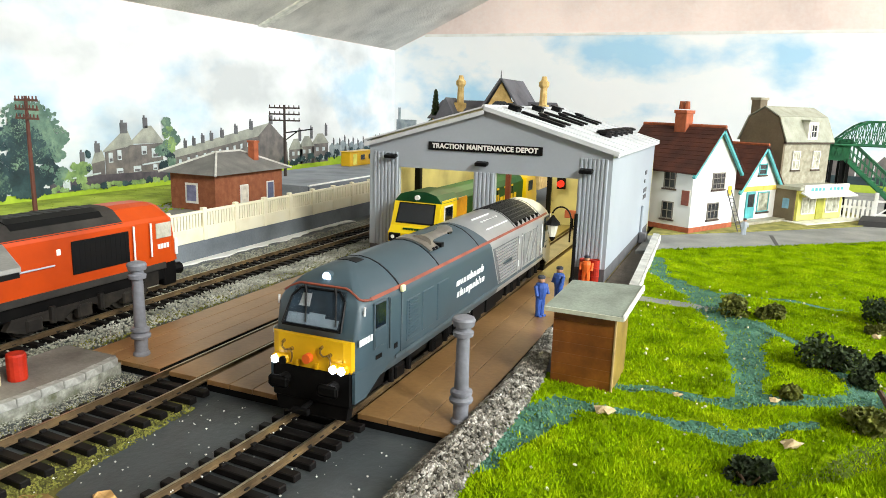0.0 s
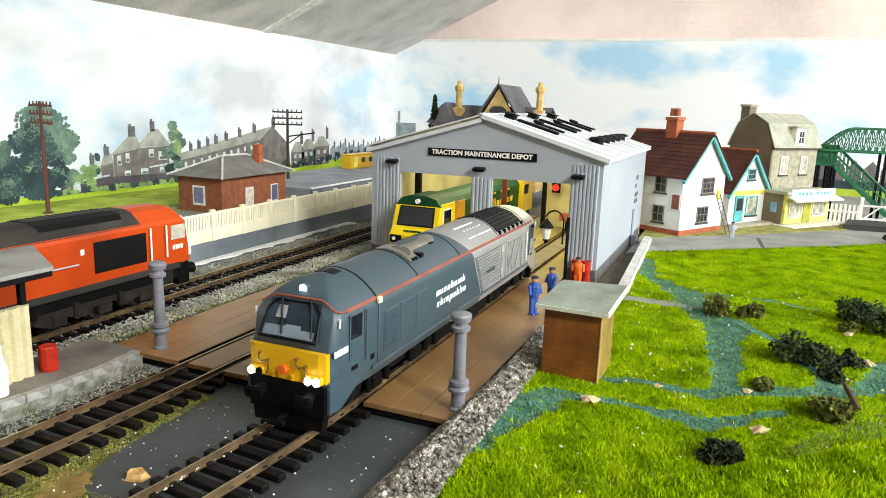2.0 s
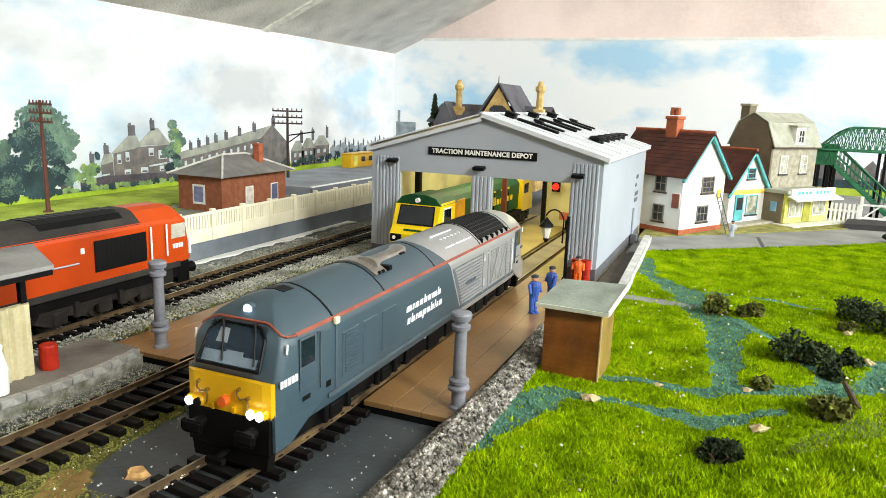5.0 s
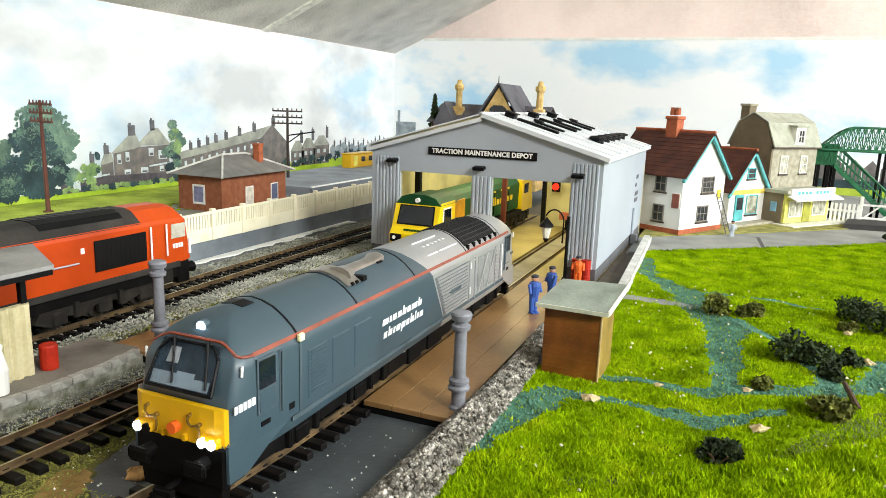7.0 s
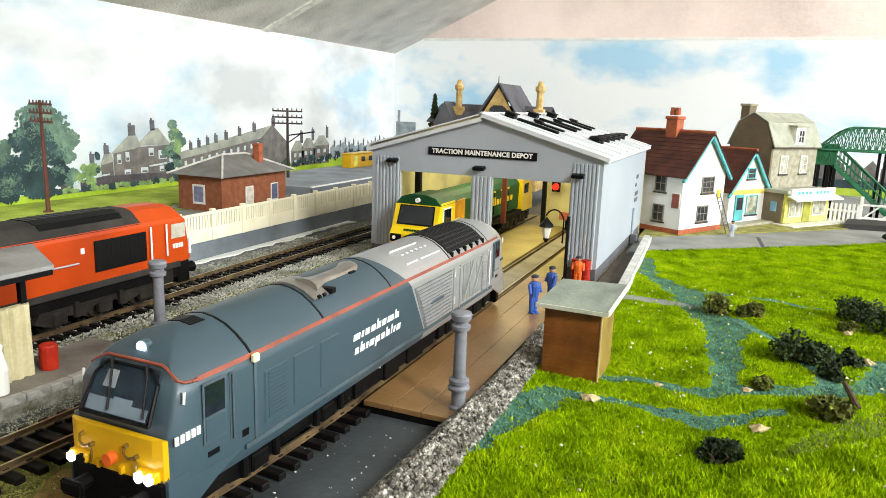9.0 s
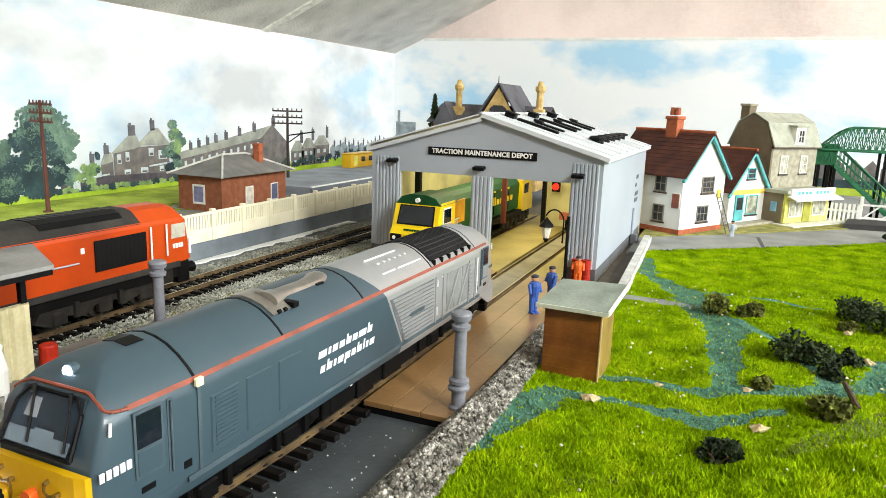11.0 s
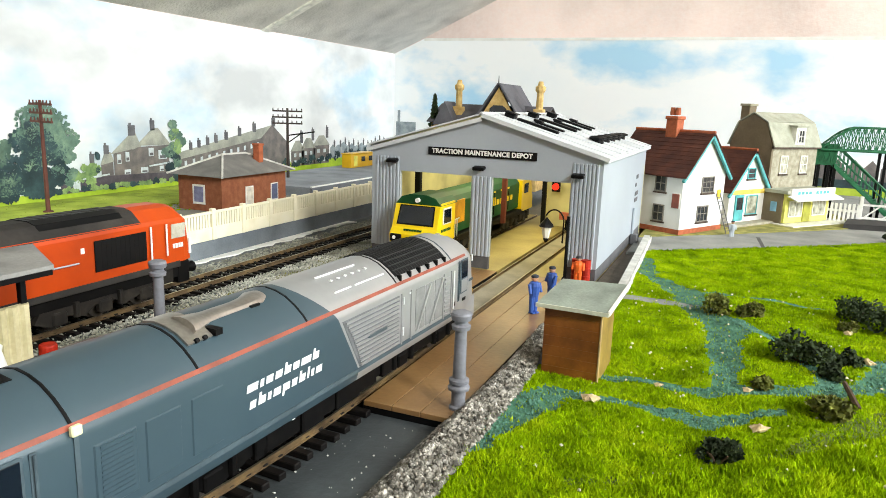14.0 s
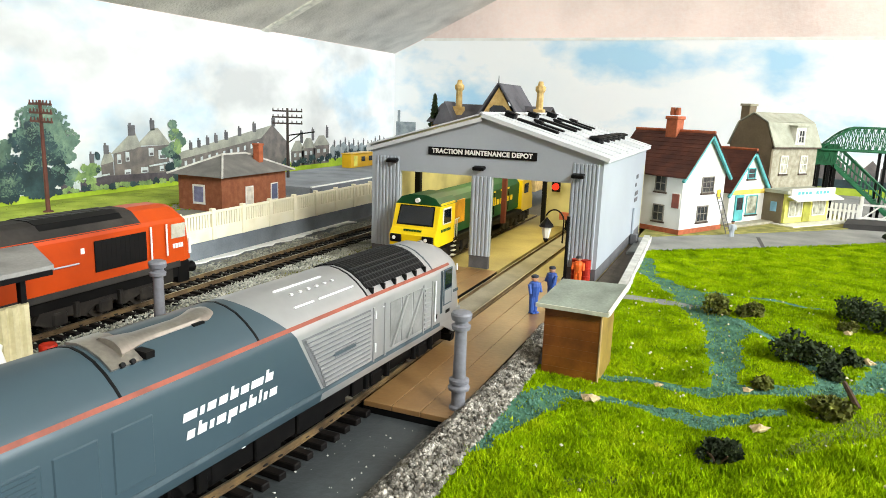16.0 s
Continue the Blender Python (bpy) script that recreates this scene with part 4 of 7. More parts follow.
    tree(42.6, 1.4, 4.6, 3.0, M_PTREE, 800, "printed_tree")
    tree(50.6, 1.9, 2.8, 3.2, M_PTREE2, 360, "printed_tree")
    tree(52.0, 2.2, 1.3, 3.4, M_PTREE, 160, "printed_tree")
    tree(62.4, 2.0, 3.2, 6.8, M_PTREE3, 700, "printed_tree")
    tree(62.6, 3.2, 2.0, 4.6, M_PTREE2, 300, "printed_tree")
    tree(62.2, 1.4, 2.4, 4.4, M_PTREE, 420, "printed_tree")
    for i in range(16):
        tree(47 + i * 1.05, 1.35, 1.2, .45 + rng.uniform(0, .3), M_PTREE2 if i % 3 else M_PTREE, 30, "printed_hedge")
    for i in range(14):
        tree(84 + i * 2.3, 1.5 + i * .07, 2.4, 1.0 + rng.uniform(0, .5), M_PTREE, 40, "printed_hedge")
    # far town and works on the north sheet
    rng = random.Random(8)
    x = WX + .5
    while x < -30:
        w, h = rng.uniform(.9, 2.2), rng.uniform(4.4, 5.8)
        part("printed_far_house", P([(x, 2), (x + w, 2), (x + w, h - .5), (x + w * .5, h), (x, h - .5)], WY - .13 - rng.choice((0, .02)), WY - .1), M_PFAR, north)
        x += w * .8
    part("printed_works", B(-59.3, WY - .17, 3, -55.3, WY - .1, 7.9), M_PFAR, north)
    part("printed_works_chimney", B(-59.0, WY - .17, 7.9, -58.5, WY - .1, 10), M_PFAR, north)
    part("printed_field", B(4, WY - .13, -.4, 26, WY - .1, 1.4), M_PFIELD, north)
    part("printed_hedge", B(4, WY - .15, 1.2, 26, WY - .1, 2.4), M_PTREE, north)
    for i in range(9):
        x = 6 + i * 2.2
        part("printed_terrace", P([(x, 2.3), (x + 2, 2.3), (x + 2, 4.2), (x + 1, 5.4), (x, 4.2)], WY - .135, WY - .1), M_PBRICK, north)


backscene()

# ---- grass, paths and road ----
M_GRASSB = mat("grass_mat_base", "#6f8808", 0.95, dark="#506806", light="#8ca210", size=1.3, fine=0.15, bump=0.6, bsize=0.12, spec=0.06)
M_GRASS = mat("static_grass_fibre", "#9ebf0a", 0.9, dark="#729006", light="#bed418", size=1.7, fine=0.2, rand=0.42, spec=0.02, grain=0.3)
M_HOLLOW_SHADE = mat("olive_hollow_shade", "#54660c", 0.95, dark="#444e0e", light="#688210", size=0.7, fine=0.1, bump=0.7, bsize=0.1)
M_TEAL = mat("blue_green_scatter", "#3f6e56", 0.95, dark="#2c4f3e", light="#548468", size=0.6, fine=0.08, bump=0.8, bsize=0.07)
M_ROAD = mat("grey_road_paint", "#868783", 0.85, dark="#71726f", light="#969690", size=3, fine=0.2, bump=0.2, bsize=0.1)
M_VERGE = mat("olive_verge", "#8a8643", 0.95, dark="#6c6c30", light="#a59d55", size=1.0, bump=0.6, bsize=0.12)
PATHS = [[(-6.8, 19.4, .15), (-6.6, 21.4, .4), (-6.4, 23.0, .6), (-6.1, 24.6, .75), (-5.6, 25.6, .65), (-4.6, 25.9, .25), (-3.2, 26.1, .13), (-2.0, 26.2, .14), (-1.0, 26.0, .28), (-.2, 25.7, .5), (.6, 26.0, .36), (1.5, 26.8, .2), (2.6, 27.6, .08)],
         [(-4.3, 28.5, .2), (-3.2, 28.6, .22), (-2.1, 28.6, .15), (-1.0, 28.4, .22), (.3, 28.8, .45), (1.5, 29.3, .4), (3.0, 29.9, .4), (4.3, 30.7, .45), (5.3, 31.6, .5), (6.3, 32.8, .5), (6.9, 34.0, .6), (7.5, 36.0, .5), (12, 39, .5)],
         [(.5, 29.2, .4), (.5, 31.0, .45), (.5, 33.0, .65), (.3, 34.6, .7), (.3, 36.2, .75), (.5, 38.0, 1.1), (-.5, 40.0, .85), (-1.6, 42.2, .7), (-1.9, 44.4, 1.0), (-3.0, 46.2, .85), (-4.7, 48.2, .5), (-5.6, 54, .4)],
         [(-.6, 45.4, .25), (1.7, 45.2, .16), (3.8, 45.0, .12), (5.6, 45.0, .1)],
         [(.9, 39.4, .3), (1.9, 38.1, .25), (2.6, 37.2, .08)],
         [(3.3, 35.0, .12), (4.1, 33.8, .24), (4.6, 32.8, .3), (4.3, 31.2, .35)],
         [(5.1, 35.2, .15), (5.8, 35.5, .28), (6.7, 36.0, .3), (7.5, 36.0, .3)]]
ASPHALT = [(-5.8, 42.1, .5), (-4.0, 42.2, .45), (-2.5, 42.1, .4), (-1.2, 42.0, .25)]
# band behind the bank: brownish grass and the hollow's shade, put into the ground colour
HOLLOW_SHADE = [(-3.6, 19.4, .1), (-2.0, 20.4, .2), (-.5, 21.4, .28), (.9, 22.5, .3), (2.6, 24.3, .42), (4.6, 26.8, .55), (6.3, 28.8, .6), (9, 32, .5)]


def near_path(line, x, y):
    """How deep inside a path points lie; above zero is inside. Works on arrays."""
    best = np.full(np.shape(x), -9.0)
    for (x0, y0, w0), (x1, y1, w1) in zip(line, line[1:]):
        dx, dy = x1 - x0, y1 - y0
        t = np.clip(((x - x0) * dx + (y - y0) * dy) / (dx * dx + dy * dy), 0, 1)
        best = np.maximum(best, w0 + (w1 - w0) * t - np.hypot(x - x0 - t * dx, y - y0 - t * dy))
    return best


def in_path(x, y):
    wob = .12 * np.sin(x * 3.1 + 1.3 * np.sin(y * 2.3)) + .1 * np.sin(y * 4.1 + x * 1.7)
    return np.max([near_path(p, x, y) for p in PATHS], axis=0) + wob + .1


def road_y(x):
    return 61.6 + 0.80 * x + 0.004 * x * x


def meadow_z(x, y):
    """Height of the meadow: rolling, dipped along the paths, with a bank towards the near edge."""
    d = ((x + 4.4) * 8.2 - (y - 13.3) * 9.0) / 12.17
    s = np.clip((d + 2.0) / 2.0, 0, 1)
    z = .2 + 2.0 * s * s * (3 - 2 * s) - .3 * np.exp(-(d + 3.0) ** 2 / 1.5)
    z = z + .09 * np.sin(x * .55 + 1.1 * np.sin(y * .21)) + .07 * np.sin(y * .47 + x * .3) + .03 * np.sin(x * 1.9 + y * 1.3) + .025 * np.sin(y * 2.6 - x * 1.1)
    return z - .1 * np.clip(in_path(x, y) * 2 + .3, 0, 1)


def left_edge(y):
    return -7.05 + np.clip((y - 27) / 10, 0, 1) * 1.2 - np.maximum(0, (y - 44) / 17) * .7


def meadow():
    step = .16
    xs, ys = np.arange(-7.2, 26.1, step), np.arange(6.0, 84.0, step)
    X, Y = np.meshgrid(xs, ys, indexing="ij")
    Z, PD, AD = meadow_z(X, Y), in_path(X + step / 2, Y + step / 2), near_path(ASPHALT, X + step / 2, Y + step / 2)
    SD = near_path(HOLLOW_SHADE, X + step / 2, Y + step / 2) + .12 * np.sin(X * 4.3 + 2 * np.sin(Y * 3.1))
    ok = (X >= left_edge(Y) - step) & (Y <= road_y(X) + step)
    bm = bmesh.new()
    grid = {(i, j): bm.verts.new((X[i, j], Y[i, j], Z[i, j])) for i, j in zip(*np.nonzero(ok))}
    for (i, j), v in grid.items():
        q = [grid.get(k) for k in ((i, j), (i + 1, j), (i + 1, j + 1), (i, j + 1))]
        if all(q):
            f = bm.faces.new(q)
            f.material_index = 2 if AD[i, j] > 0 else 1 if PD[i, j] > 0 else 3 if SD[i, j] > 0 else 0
            f.smooth = True
    solo("meadow", bm, [M_GRASSB, M_TEAL, M_ROAD, M_HOLLOW_SHADE], "bright green model meadow with blue-green worn paths", "grass", kind="structure")
    # fibres
    g = np.random.default_rng(11)
    n = 520000
    y = 8 + 63 * g.random(n) ** 1.7
    x = -7.0 + g.random(n) * np.minimum(24, 9 + y * .38)
    p = np.maximum(in_path(x, y), near_path(ASPHALT, x, y))
    keep = (x > left_edge(y)) & (y < road_y(x) - .1) & ((p < g.uniform(-.3, .04, n)) | (g.random(n) < .05)) & ((near_path(HOLLOW_SHADE, x, y) < g.uniform(-.3, .2, n)) | (g.random(n) < .5))
    # bald spots where the fibres are thin
    bald = np.sin(x * 1.9 + 2.1 * np.sin(y * .83)) * np.sin(y * 1.37 + 1.7 * np.sin(x * 1.1 + 2)) + .4 * np.sin(x * 5.1 + y * 3.7)
    keep &= (bald < .72) | (g.random(n) < .3)
    x, y = x[keep], y[keep]
    n = len(x)
    z = meadow_z(x, y)
    tuft = .5 + .5 * np.sin(x * 3.3 + 1.9 * np.sin(y * 2.3)) * np.sin(y * 2.9 + 1.3 * np.sin(x * 1.9))
    h = g.uniform(.05, .13, n) * (.75 + .7 * tuft) * (1 + .4 * np.clip((27 - y) / 9, 0, 1))
    a, w = g.uniform(0, 6.3, n), g.uniform(.016, .034, n) * (1 + y * .015)
    lx, ly = g.uniform(-.8, .8, n) * h, g.uniform(-.8, .8, n) * h
    dx, dy = w * np.cos(a), w * np.sin(a)
    co = np.stack([np.stack([x - dx, y - dy, z - .03], -1), np.stack([x + dx, y + dy, z - .03], -1), np.stack([x + lx, y + ly, z + h], -1)], 1).reshape(-1, 3) * K
    me = bpy.data.meshes.new("grass_fibres")
    me.from_pydata(co.tolist(), [], np.arange(3 * n).reshape(-1, 3).tolist())
    me.materials.append(M_GRASS)
    tagged(new("grass_fibres", me), "short bright green static grass on the meadow", "grass", kind="stuff")
    rng = random.Random(11)
    # crumbs of scatter on the worn paths
    places = []
    while len(places) < 9000:
        p = rng.choice(PATHS)
        i = rng.randrange(len(p) - 1)
        t = rng.random()
        x, y, w = (p[i][k] + (p[i + 1][k] - p[i][k]) * t for k in range(3))
        x, y = x + rng.gauss(0, .55) * w, y + rng.gauss(0, .55) * w
        if x > left_edge(y):
            places.append((x, y, meadow_z(x, y) + .02, rng.uniform(.05, .13)))
    scatter("path_scatter", places, mat("blue_green_crumb", "#4a7262", 0.9, rand=0.5, size=0.5), "blue-green foam crumbs on the worn paths", "scatter")
    places = [(x, y, meadow_z(x, y) + .08, rng.uniform(.06, .17)) for x, y in ((rng.uniform(-6, 8), rng.uniform(18, 48)) for _ in range(150))]
    scatter("pale_crumbs", places, mat("pale_crumb", "#d9cfb0", 0.9, rand=0.2), "pale plaster crumbs lying in the grass", "crumbs")


meadow()


def road():
    pts = [(x, road_y(x)) for x in np.arange(-7.4, 26.1, 2.0)]
    solo("road", P(pts + [(25.9, 117), (-7.4, 117)], -.5, .2, "z"), M_ROAD, "grey painted model road in front of the houses", "road", kind="structure")
    c = [(x, road_y(x) + 8.3 + .12 * x) for x in np.arange(-7.4, 13, 2.0)]
    solo("verge", P(c + [(11, 92), (-7.4, 80)], .2, .3, "z"), M_VERGE, "olive grass verge under the houses", "grass", kind="structure")
    bm = bmesh.new()
    slab(bm, (2.3, 69.6, .21), (2.62, 69.6, .21), (3.0, 63.6, .21), (2.7, 63.4, .21), .02)
    solo("road_joint", bm, mat("dark_road_joint", "#4b4a48", 0.9), "dark joint across the grey road", "road", kind="structure")
    rng = random.Random(2)
    edge = [(x, road_y(x) + rng.uniform(-.25, .15), .25, rng.uniform(.12, .3)) for x in (rng.uniform(-5.6, 20) for _ in range(600))]
    scatter("road_edge_turf", edge, M_GRASSB, "ragged turf along the road edge", "grass")


road()


# ---- gravel, ballast and dirt by the tracks ----
def loose_stone():
    rng = random.Random(5)
    pl = []
    while len(pl) < 12500:
        y = rng.uniform(11.0, 33.5)
        u = rng.random()
        x0, x1 = -9.25 + .75 * (y - 14) / 20, -6.85
        if y > 27:
            x1 = -6.9 - (y - 27) * .16
        if x1 <= x0:
            continue
        x = x0 + u * (x1 - x0)
        z = -.42 + .8 * min(1, u * 2.4) ** .8 * rng.uniform(.8, 1.05)
        pl.append((x, y, z, rng.uniform(.1, .22)))
    scatter("gravel_bank", pl, M_STONE, "bank of coarse pale and dark gravel beside the apron", "gravel")
    # bed coloured dark, so that the gaps between stones hold painted shade
    core = [(-8.5, -.5), (-8.1, -.2), (-7.7, .1), (-7.2, .18), (-6.95, .12), (-6.95, -.5)]
    solo("gravel_bed", P(core, 10, 27, "y"), mat("gravel_gap_shade", "#2b2926", 0.9, size=.4, bump=.8, bsize=.1), "gravel bed coloured dark for the shade between stones", "gravel", kind="structure")
    pl = []
    for _ in range(15000):
        y = rng.uniform(16, 68)
        x = rng.choice((rng.uniform(-28.3, -26.0), rng.uniform(-28.5, -26.4), rng.uniform(-33.6, -31.6), rng.uniform(-29.0, -31.0)))
        pl.append((x, y, -.47 + (.12 if x < -28.5 and x > -31.5 else .07) * rng.random() + (.1 if -28.6 < x < -26.2 else 0), rng.uniform(.08, .17)))
    scatter("main_line_ballast", pl, M_BALLAST, "fine grey-green ballast shoulder along the main line", "ballast")
    pl = [(rng.uniform(-22.9, -21.3) - max(0, 16 - y) * .05, y, -.42 + .1 * rng.random(), rng.uniform(.03, .08)) for y in (rng.uniform(9, 21.6) for _ in range(3200))]
    scatter("platform_ballast", pl, M_BALLAST, "fine grey ballast between track and platform", "ballast")
    pl = []
    for _ in range(3200):
        y = rng.uniform(9, 20.5)
        pl.append((-18.45 + rng.uniform(-.5, .35) * (1 + (20 - y) * .12), y, -.48, rng.uniform(.03, .09)))
    for _ in range(1800):
        pl.append((rng.uniform(-20, -14.6), rng.uniform(8, 13.5), -.48, rng.uniform(.03, .1)))
    for _ in range(2600):
        y = rng.uniform(20, 52)
        pl.append((rng.gauss(-26.5 + .3 * math.sin(y * 1.3), .35), y, -.34, rng.uniform(.05, .12)))
    for _ in range(700):
        y = rng.uniform(12, 21.5)
        pl.append((rng.gauss(-21.95, .25), y, -.46, rng.uniform(.03, .09)))
    scatter("moss_scatter", pl, mat("moss_scatter", "#6c6c2c", 0.95, dark="#525222", light="#8a8740", size=.5, rand=.3), "mossy green scatter beside the rails", "moss")
    pl = [(rng.uniform(-18.4, -9.2), rng.uniform(13, 21.5), -.47, rng.uniform(.03, .1)) for _ in range(160)]
    scatter("track_crumbs", pl, mat("white_crumb", "#dcdcd4", 0.8, rand=.2), "white crumbs and grit on the grey baseboard", "crumbs")
    pl = [(rng.choice((-12.6, -14.1)) + rng.uniform(-.1, .1) - TK * max(0, TY - y) ** 2, y, -.2, rng.uniform(.05, .1)) for y in (rng.uniform(13, 21) for _ in range(60))]
    scatter("pebbles", pl, mat("white_grit", "#e2e0d8", 0.8), "white grit caught along the rail foot", "crumbs")
    # ragged white plaster strip at the foot of the retaining wall
    n = 40
    ys = [30 + i * .75 for i in range(n)]
    pts = [(-34.95, y) for y in ys] + [(-34.3 + rng.uniform(-.25, .45), y) for y in reversed(ys)]
    solo("plaster_strip", P(pts, -.5, -.4, "z"), M_WHITE, "ragged white plaster strip along the wall foot", "trim")
    # stained ground: moss and sand washed between the two near tracks
    def stain(name, line, far, z, m, label):
        edge = [(x + rng.uniform(-.16, .16), y + rng.uniform(-.1, .1)) for (x0, y0), (x1, y1) in zip(line, line[1:]) for k in range(5) for x, y in [(x0 + (x1 - x0) * k / 5, y0 + (y1 - y0) * k / 5)]]
        solo(name, P(edge + far, -.5, z, "z"), m, label, "ground stain", kind="stuff")
    stain("moss_stain", [(-18.6, 20.6), (-18.4, 19.2), (-18.2, 17.4), (-18.0, 15.9), (-17.6, 14.4), (-17.0, 13.6), (-15.6, 12.6), (-14.9, 10.6)], [(-19.5, 8), (-22, 8), (-20.4, 16), (-19.6, 20.6)], -.488,
          mat("moss_stain", "#474616", .85, dark="#2e3118", light="#655e20", size=.9, fine=.12, bump=.5, bsize=.1), "mossy green-brown stain on the grey baseboard beside the rails")
    stain("sand_stain", [(-18.3, 13.9), (-17.8, 14.3), (-17.2, 14.0), (-16.8, 13.2), (-16.6, 12.4)], [(-17.6, 12.2), (-18.2, 13.0)], -.478, mat("sand_stain", "#7d6130", .9, dark="#635022", light="#927644", size=.6, bump=.5, bsize=.1), "sandy tan stain in the moss beside the rails")
    # shell-like lump and dirt patch on the grey baseboard
    bm = bmesh.new()
    lathe(bm, [(.3, -.5), (.28, -.4), (.2, -.3), (.15, -.36), (.04, -.4)], 11, -16.2, 14.7)
    rng2 = random.Random(31)
    for v in bm.verts:
        v.co.x += rng2.uniform(-.07, .07) + (.22 if v.co.x > -16.05 else 0)
        v.co.y += rng2.uniform(-.06, .06)
    solo("plaster_chip", bm, mat("tan_chip", "#c59d63", .8, size=.4), "tan chip of plaster on the baseboard", "debris")
    solo("retaining_wall", B(-35.0, -6, -.5, -34.9, 110, .84), mat("grey_retaining_wall", "#6d747a", .7, dark="#5a6066", light="#7d848a", size=3), "grey retaining wall under the fence", "wall", kind="structure")


loose_stone()


# ---- platform with its shelter ----
def platform():
    p = thing("platform", 0, 0, 0, 0, "low grey station platform with a block edge", "platform")
    ys, xs = [2, 10, 15.1, 17.1, 19.7, 21.7], [-24.7, -23.6, -22.95, -22.68, -22.62, -22.95]

    def face(y):
        return float(np.interp(y, ys, xs))
    line = [(face(y), y) for y in np.arange(2, 21.8, .7)]
    part("surface", P([(x - .3, y) for x, y in line] + [(-26.0, 21.6), (-26.3, 2)], -.45, .3, "z"), mat("platform_grey", "#6f6a62", .85, dark="#57524b", light="#837e76", size=2, fine=.15, bump=.3, bsize=.12), p)
    part("face_wall", P([(x - .05, y) for x, y in line] + [(x - .32, y) for x, y in line[::-1]], -.5, .04, "z"), mat("stained_platform_wall", "#7f7f74", .9, dark="#56583f", light="#a6a69a", size=.5, fine=.1, bump=.8, bsize=.12, grain=.4), p)
    m = mat("platform_block", "#96958f", .85, dark="#7a7972", light="#aeada7", rand=.18, size=.5, fine=.1, bump=.4, bsize=.1)
    me = finish("edge_block", B(-.36, -.44, -.3, .0, .44, .02, .025), m)
    rng = random.Random(21)
    y = 3.0
    while y < 21.4:
        a = math.degrees(math.atan2(face(y - .4) - face(y + .4), .8))
        part("edge_block", me, None, p, at=at(face(y) + rng.uniform(-.02, .02), y, .32 + rng.uniform(-.015, .015), rz=a + rng.uniform(-1, 1)))
        y += .9
    s = thing("platform_shelter", 0, 0, .3, 0, "cream corrugated platform shelter with a grey canopy", "shelter")
    bm = bmesh.new()
    n = 16
    pts = []
    for i in range(n):
        y0 = 10.2 + i * (7.45 / n)
        w = 7.45 / n
        pts += [(-24.42, y0 + w * .08), (-24.3, y0 + w * .3), (-24.3, y0 + w * .7), (-24.42, y0 + w * .92)]
    prism(bm, pts + [(-24.62, 17.65), (-24.62, 10.2)], 0, 2.85, "z")
    part("corrugated_wall", bm, mat("dull_cream_sheet", "#c4ba92", .7, dark="#a99f76", light="#d0c7a2", size=1.5, fine=.15), s)
    part("canopy", SL((-29.2, 8, 4.05), (-24.2, 8, 4.0), (-24.05, 18.5, 4.0), (-28.0, 20.6, 4.05), .22), mat("grey_canopy", "#8b8a86", .7, size=2), s)
    part("canopy_edge", B(-24.2, 8, 3.85, -24.0, 18.4, 4.05), M_BLACK, s)
    for y in (12.5, 17.5):
        part("post", B(-24.75, y - .12, 0, -24.5, y + .12, 4.0, .02), M_BLACK, s)
    bm = bmesh.new()
    lathe(bm, [(.32, .3), (.34, .36), (.34, 1.25), (.31, 1.32)], 14, -24.35, 18.2)
    solo("oil_drum", bm, mat("red_drum_paint", "#a8240f", .55, dark="#7d180a", light="#bb3016", size=.6, spec=.3), "red oil drum on the platform beside the shelter", "drum")
    bm = bmesh.new()
    lathe(bm, [(.32, .3), (.36, 1.2), (.2, 1.9), (.24, 2.1), (.05, 2.3)], 12, -23.75, 15.7)
    solo("figurine", bm, M_WHITE, "white plastic model figurine on the platform", "figurine")


platform()


# ---- fence, water columns, hut, walls ----
def fence():
    f = thing("fence", -35.0, 0, .85, 0, "cream plastic picket fence along the raised station level", "fence")
    y0, y1 = 31.0, 72.0
    part("bottom_board", B(-.1, y0, 0, .1, y1, .95, .02), M_CREAM, f)
    part("top_rail", B(-.12, y0, 1.92, .12, y1, 2.12, .03), M_CREAM, f)
    me = finish("picket", B(-.05, -.1, .9, .05, .1, 1.98), M_CREAM)
    y = y0 + .2
    while y < y1:
        part("picket", me, None, f, at=at(0, y, 0))
        y += .29
    me = finish("post", B(-.17, -.2, 0, .17, .2, 2.3, .04), M_CREAM)
    y = 33.2
    while y < y1:
        part("post", me, None, f, at=at(0.02, y, 0))
        y += 3.4


def water_column(x, y, h, label):
    c = thing("water_column", x, y, -.05, 0, label, "water column", "water columns")
    m = M_COL
    bm = bmesh.new()
    lathe(bm, [(.34, 0), (.34, .12), (.27, .2), (.27, .75)], 18)
    part("base", bm, m, c, smooth=True)
    bm = bmesh.new()
    lathe(bm, [(.27, .75), (.4, .8), (.42, .9), (.36, .98), (.28, 1.02), (.38, 1.08), (.38, 1.2), (.25, 1.28)], 18)
    part("collar", bm, m, c, smooth=True)
    bm = bmesh.new()
    lathe(bm, [(.25, 1.28), (.22, h - .75)], 18)
    part("shaft", bm, m, c, smooth=True)
    bm = bmesh.new()
    lathe(bm, [(.22, h - .75), (.34, h - .7), (.36, h - .55), (.25, h - .5), (.25, h - .38), (.36, h - .34), (.4, h - .14), (.36, h - .06), (.2, h)], 18)
    part("cap", bm, m, c, smooth=True)


M_COL = mat("grey_column_paint", "#77787f", .55, size=1.0)


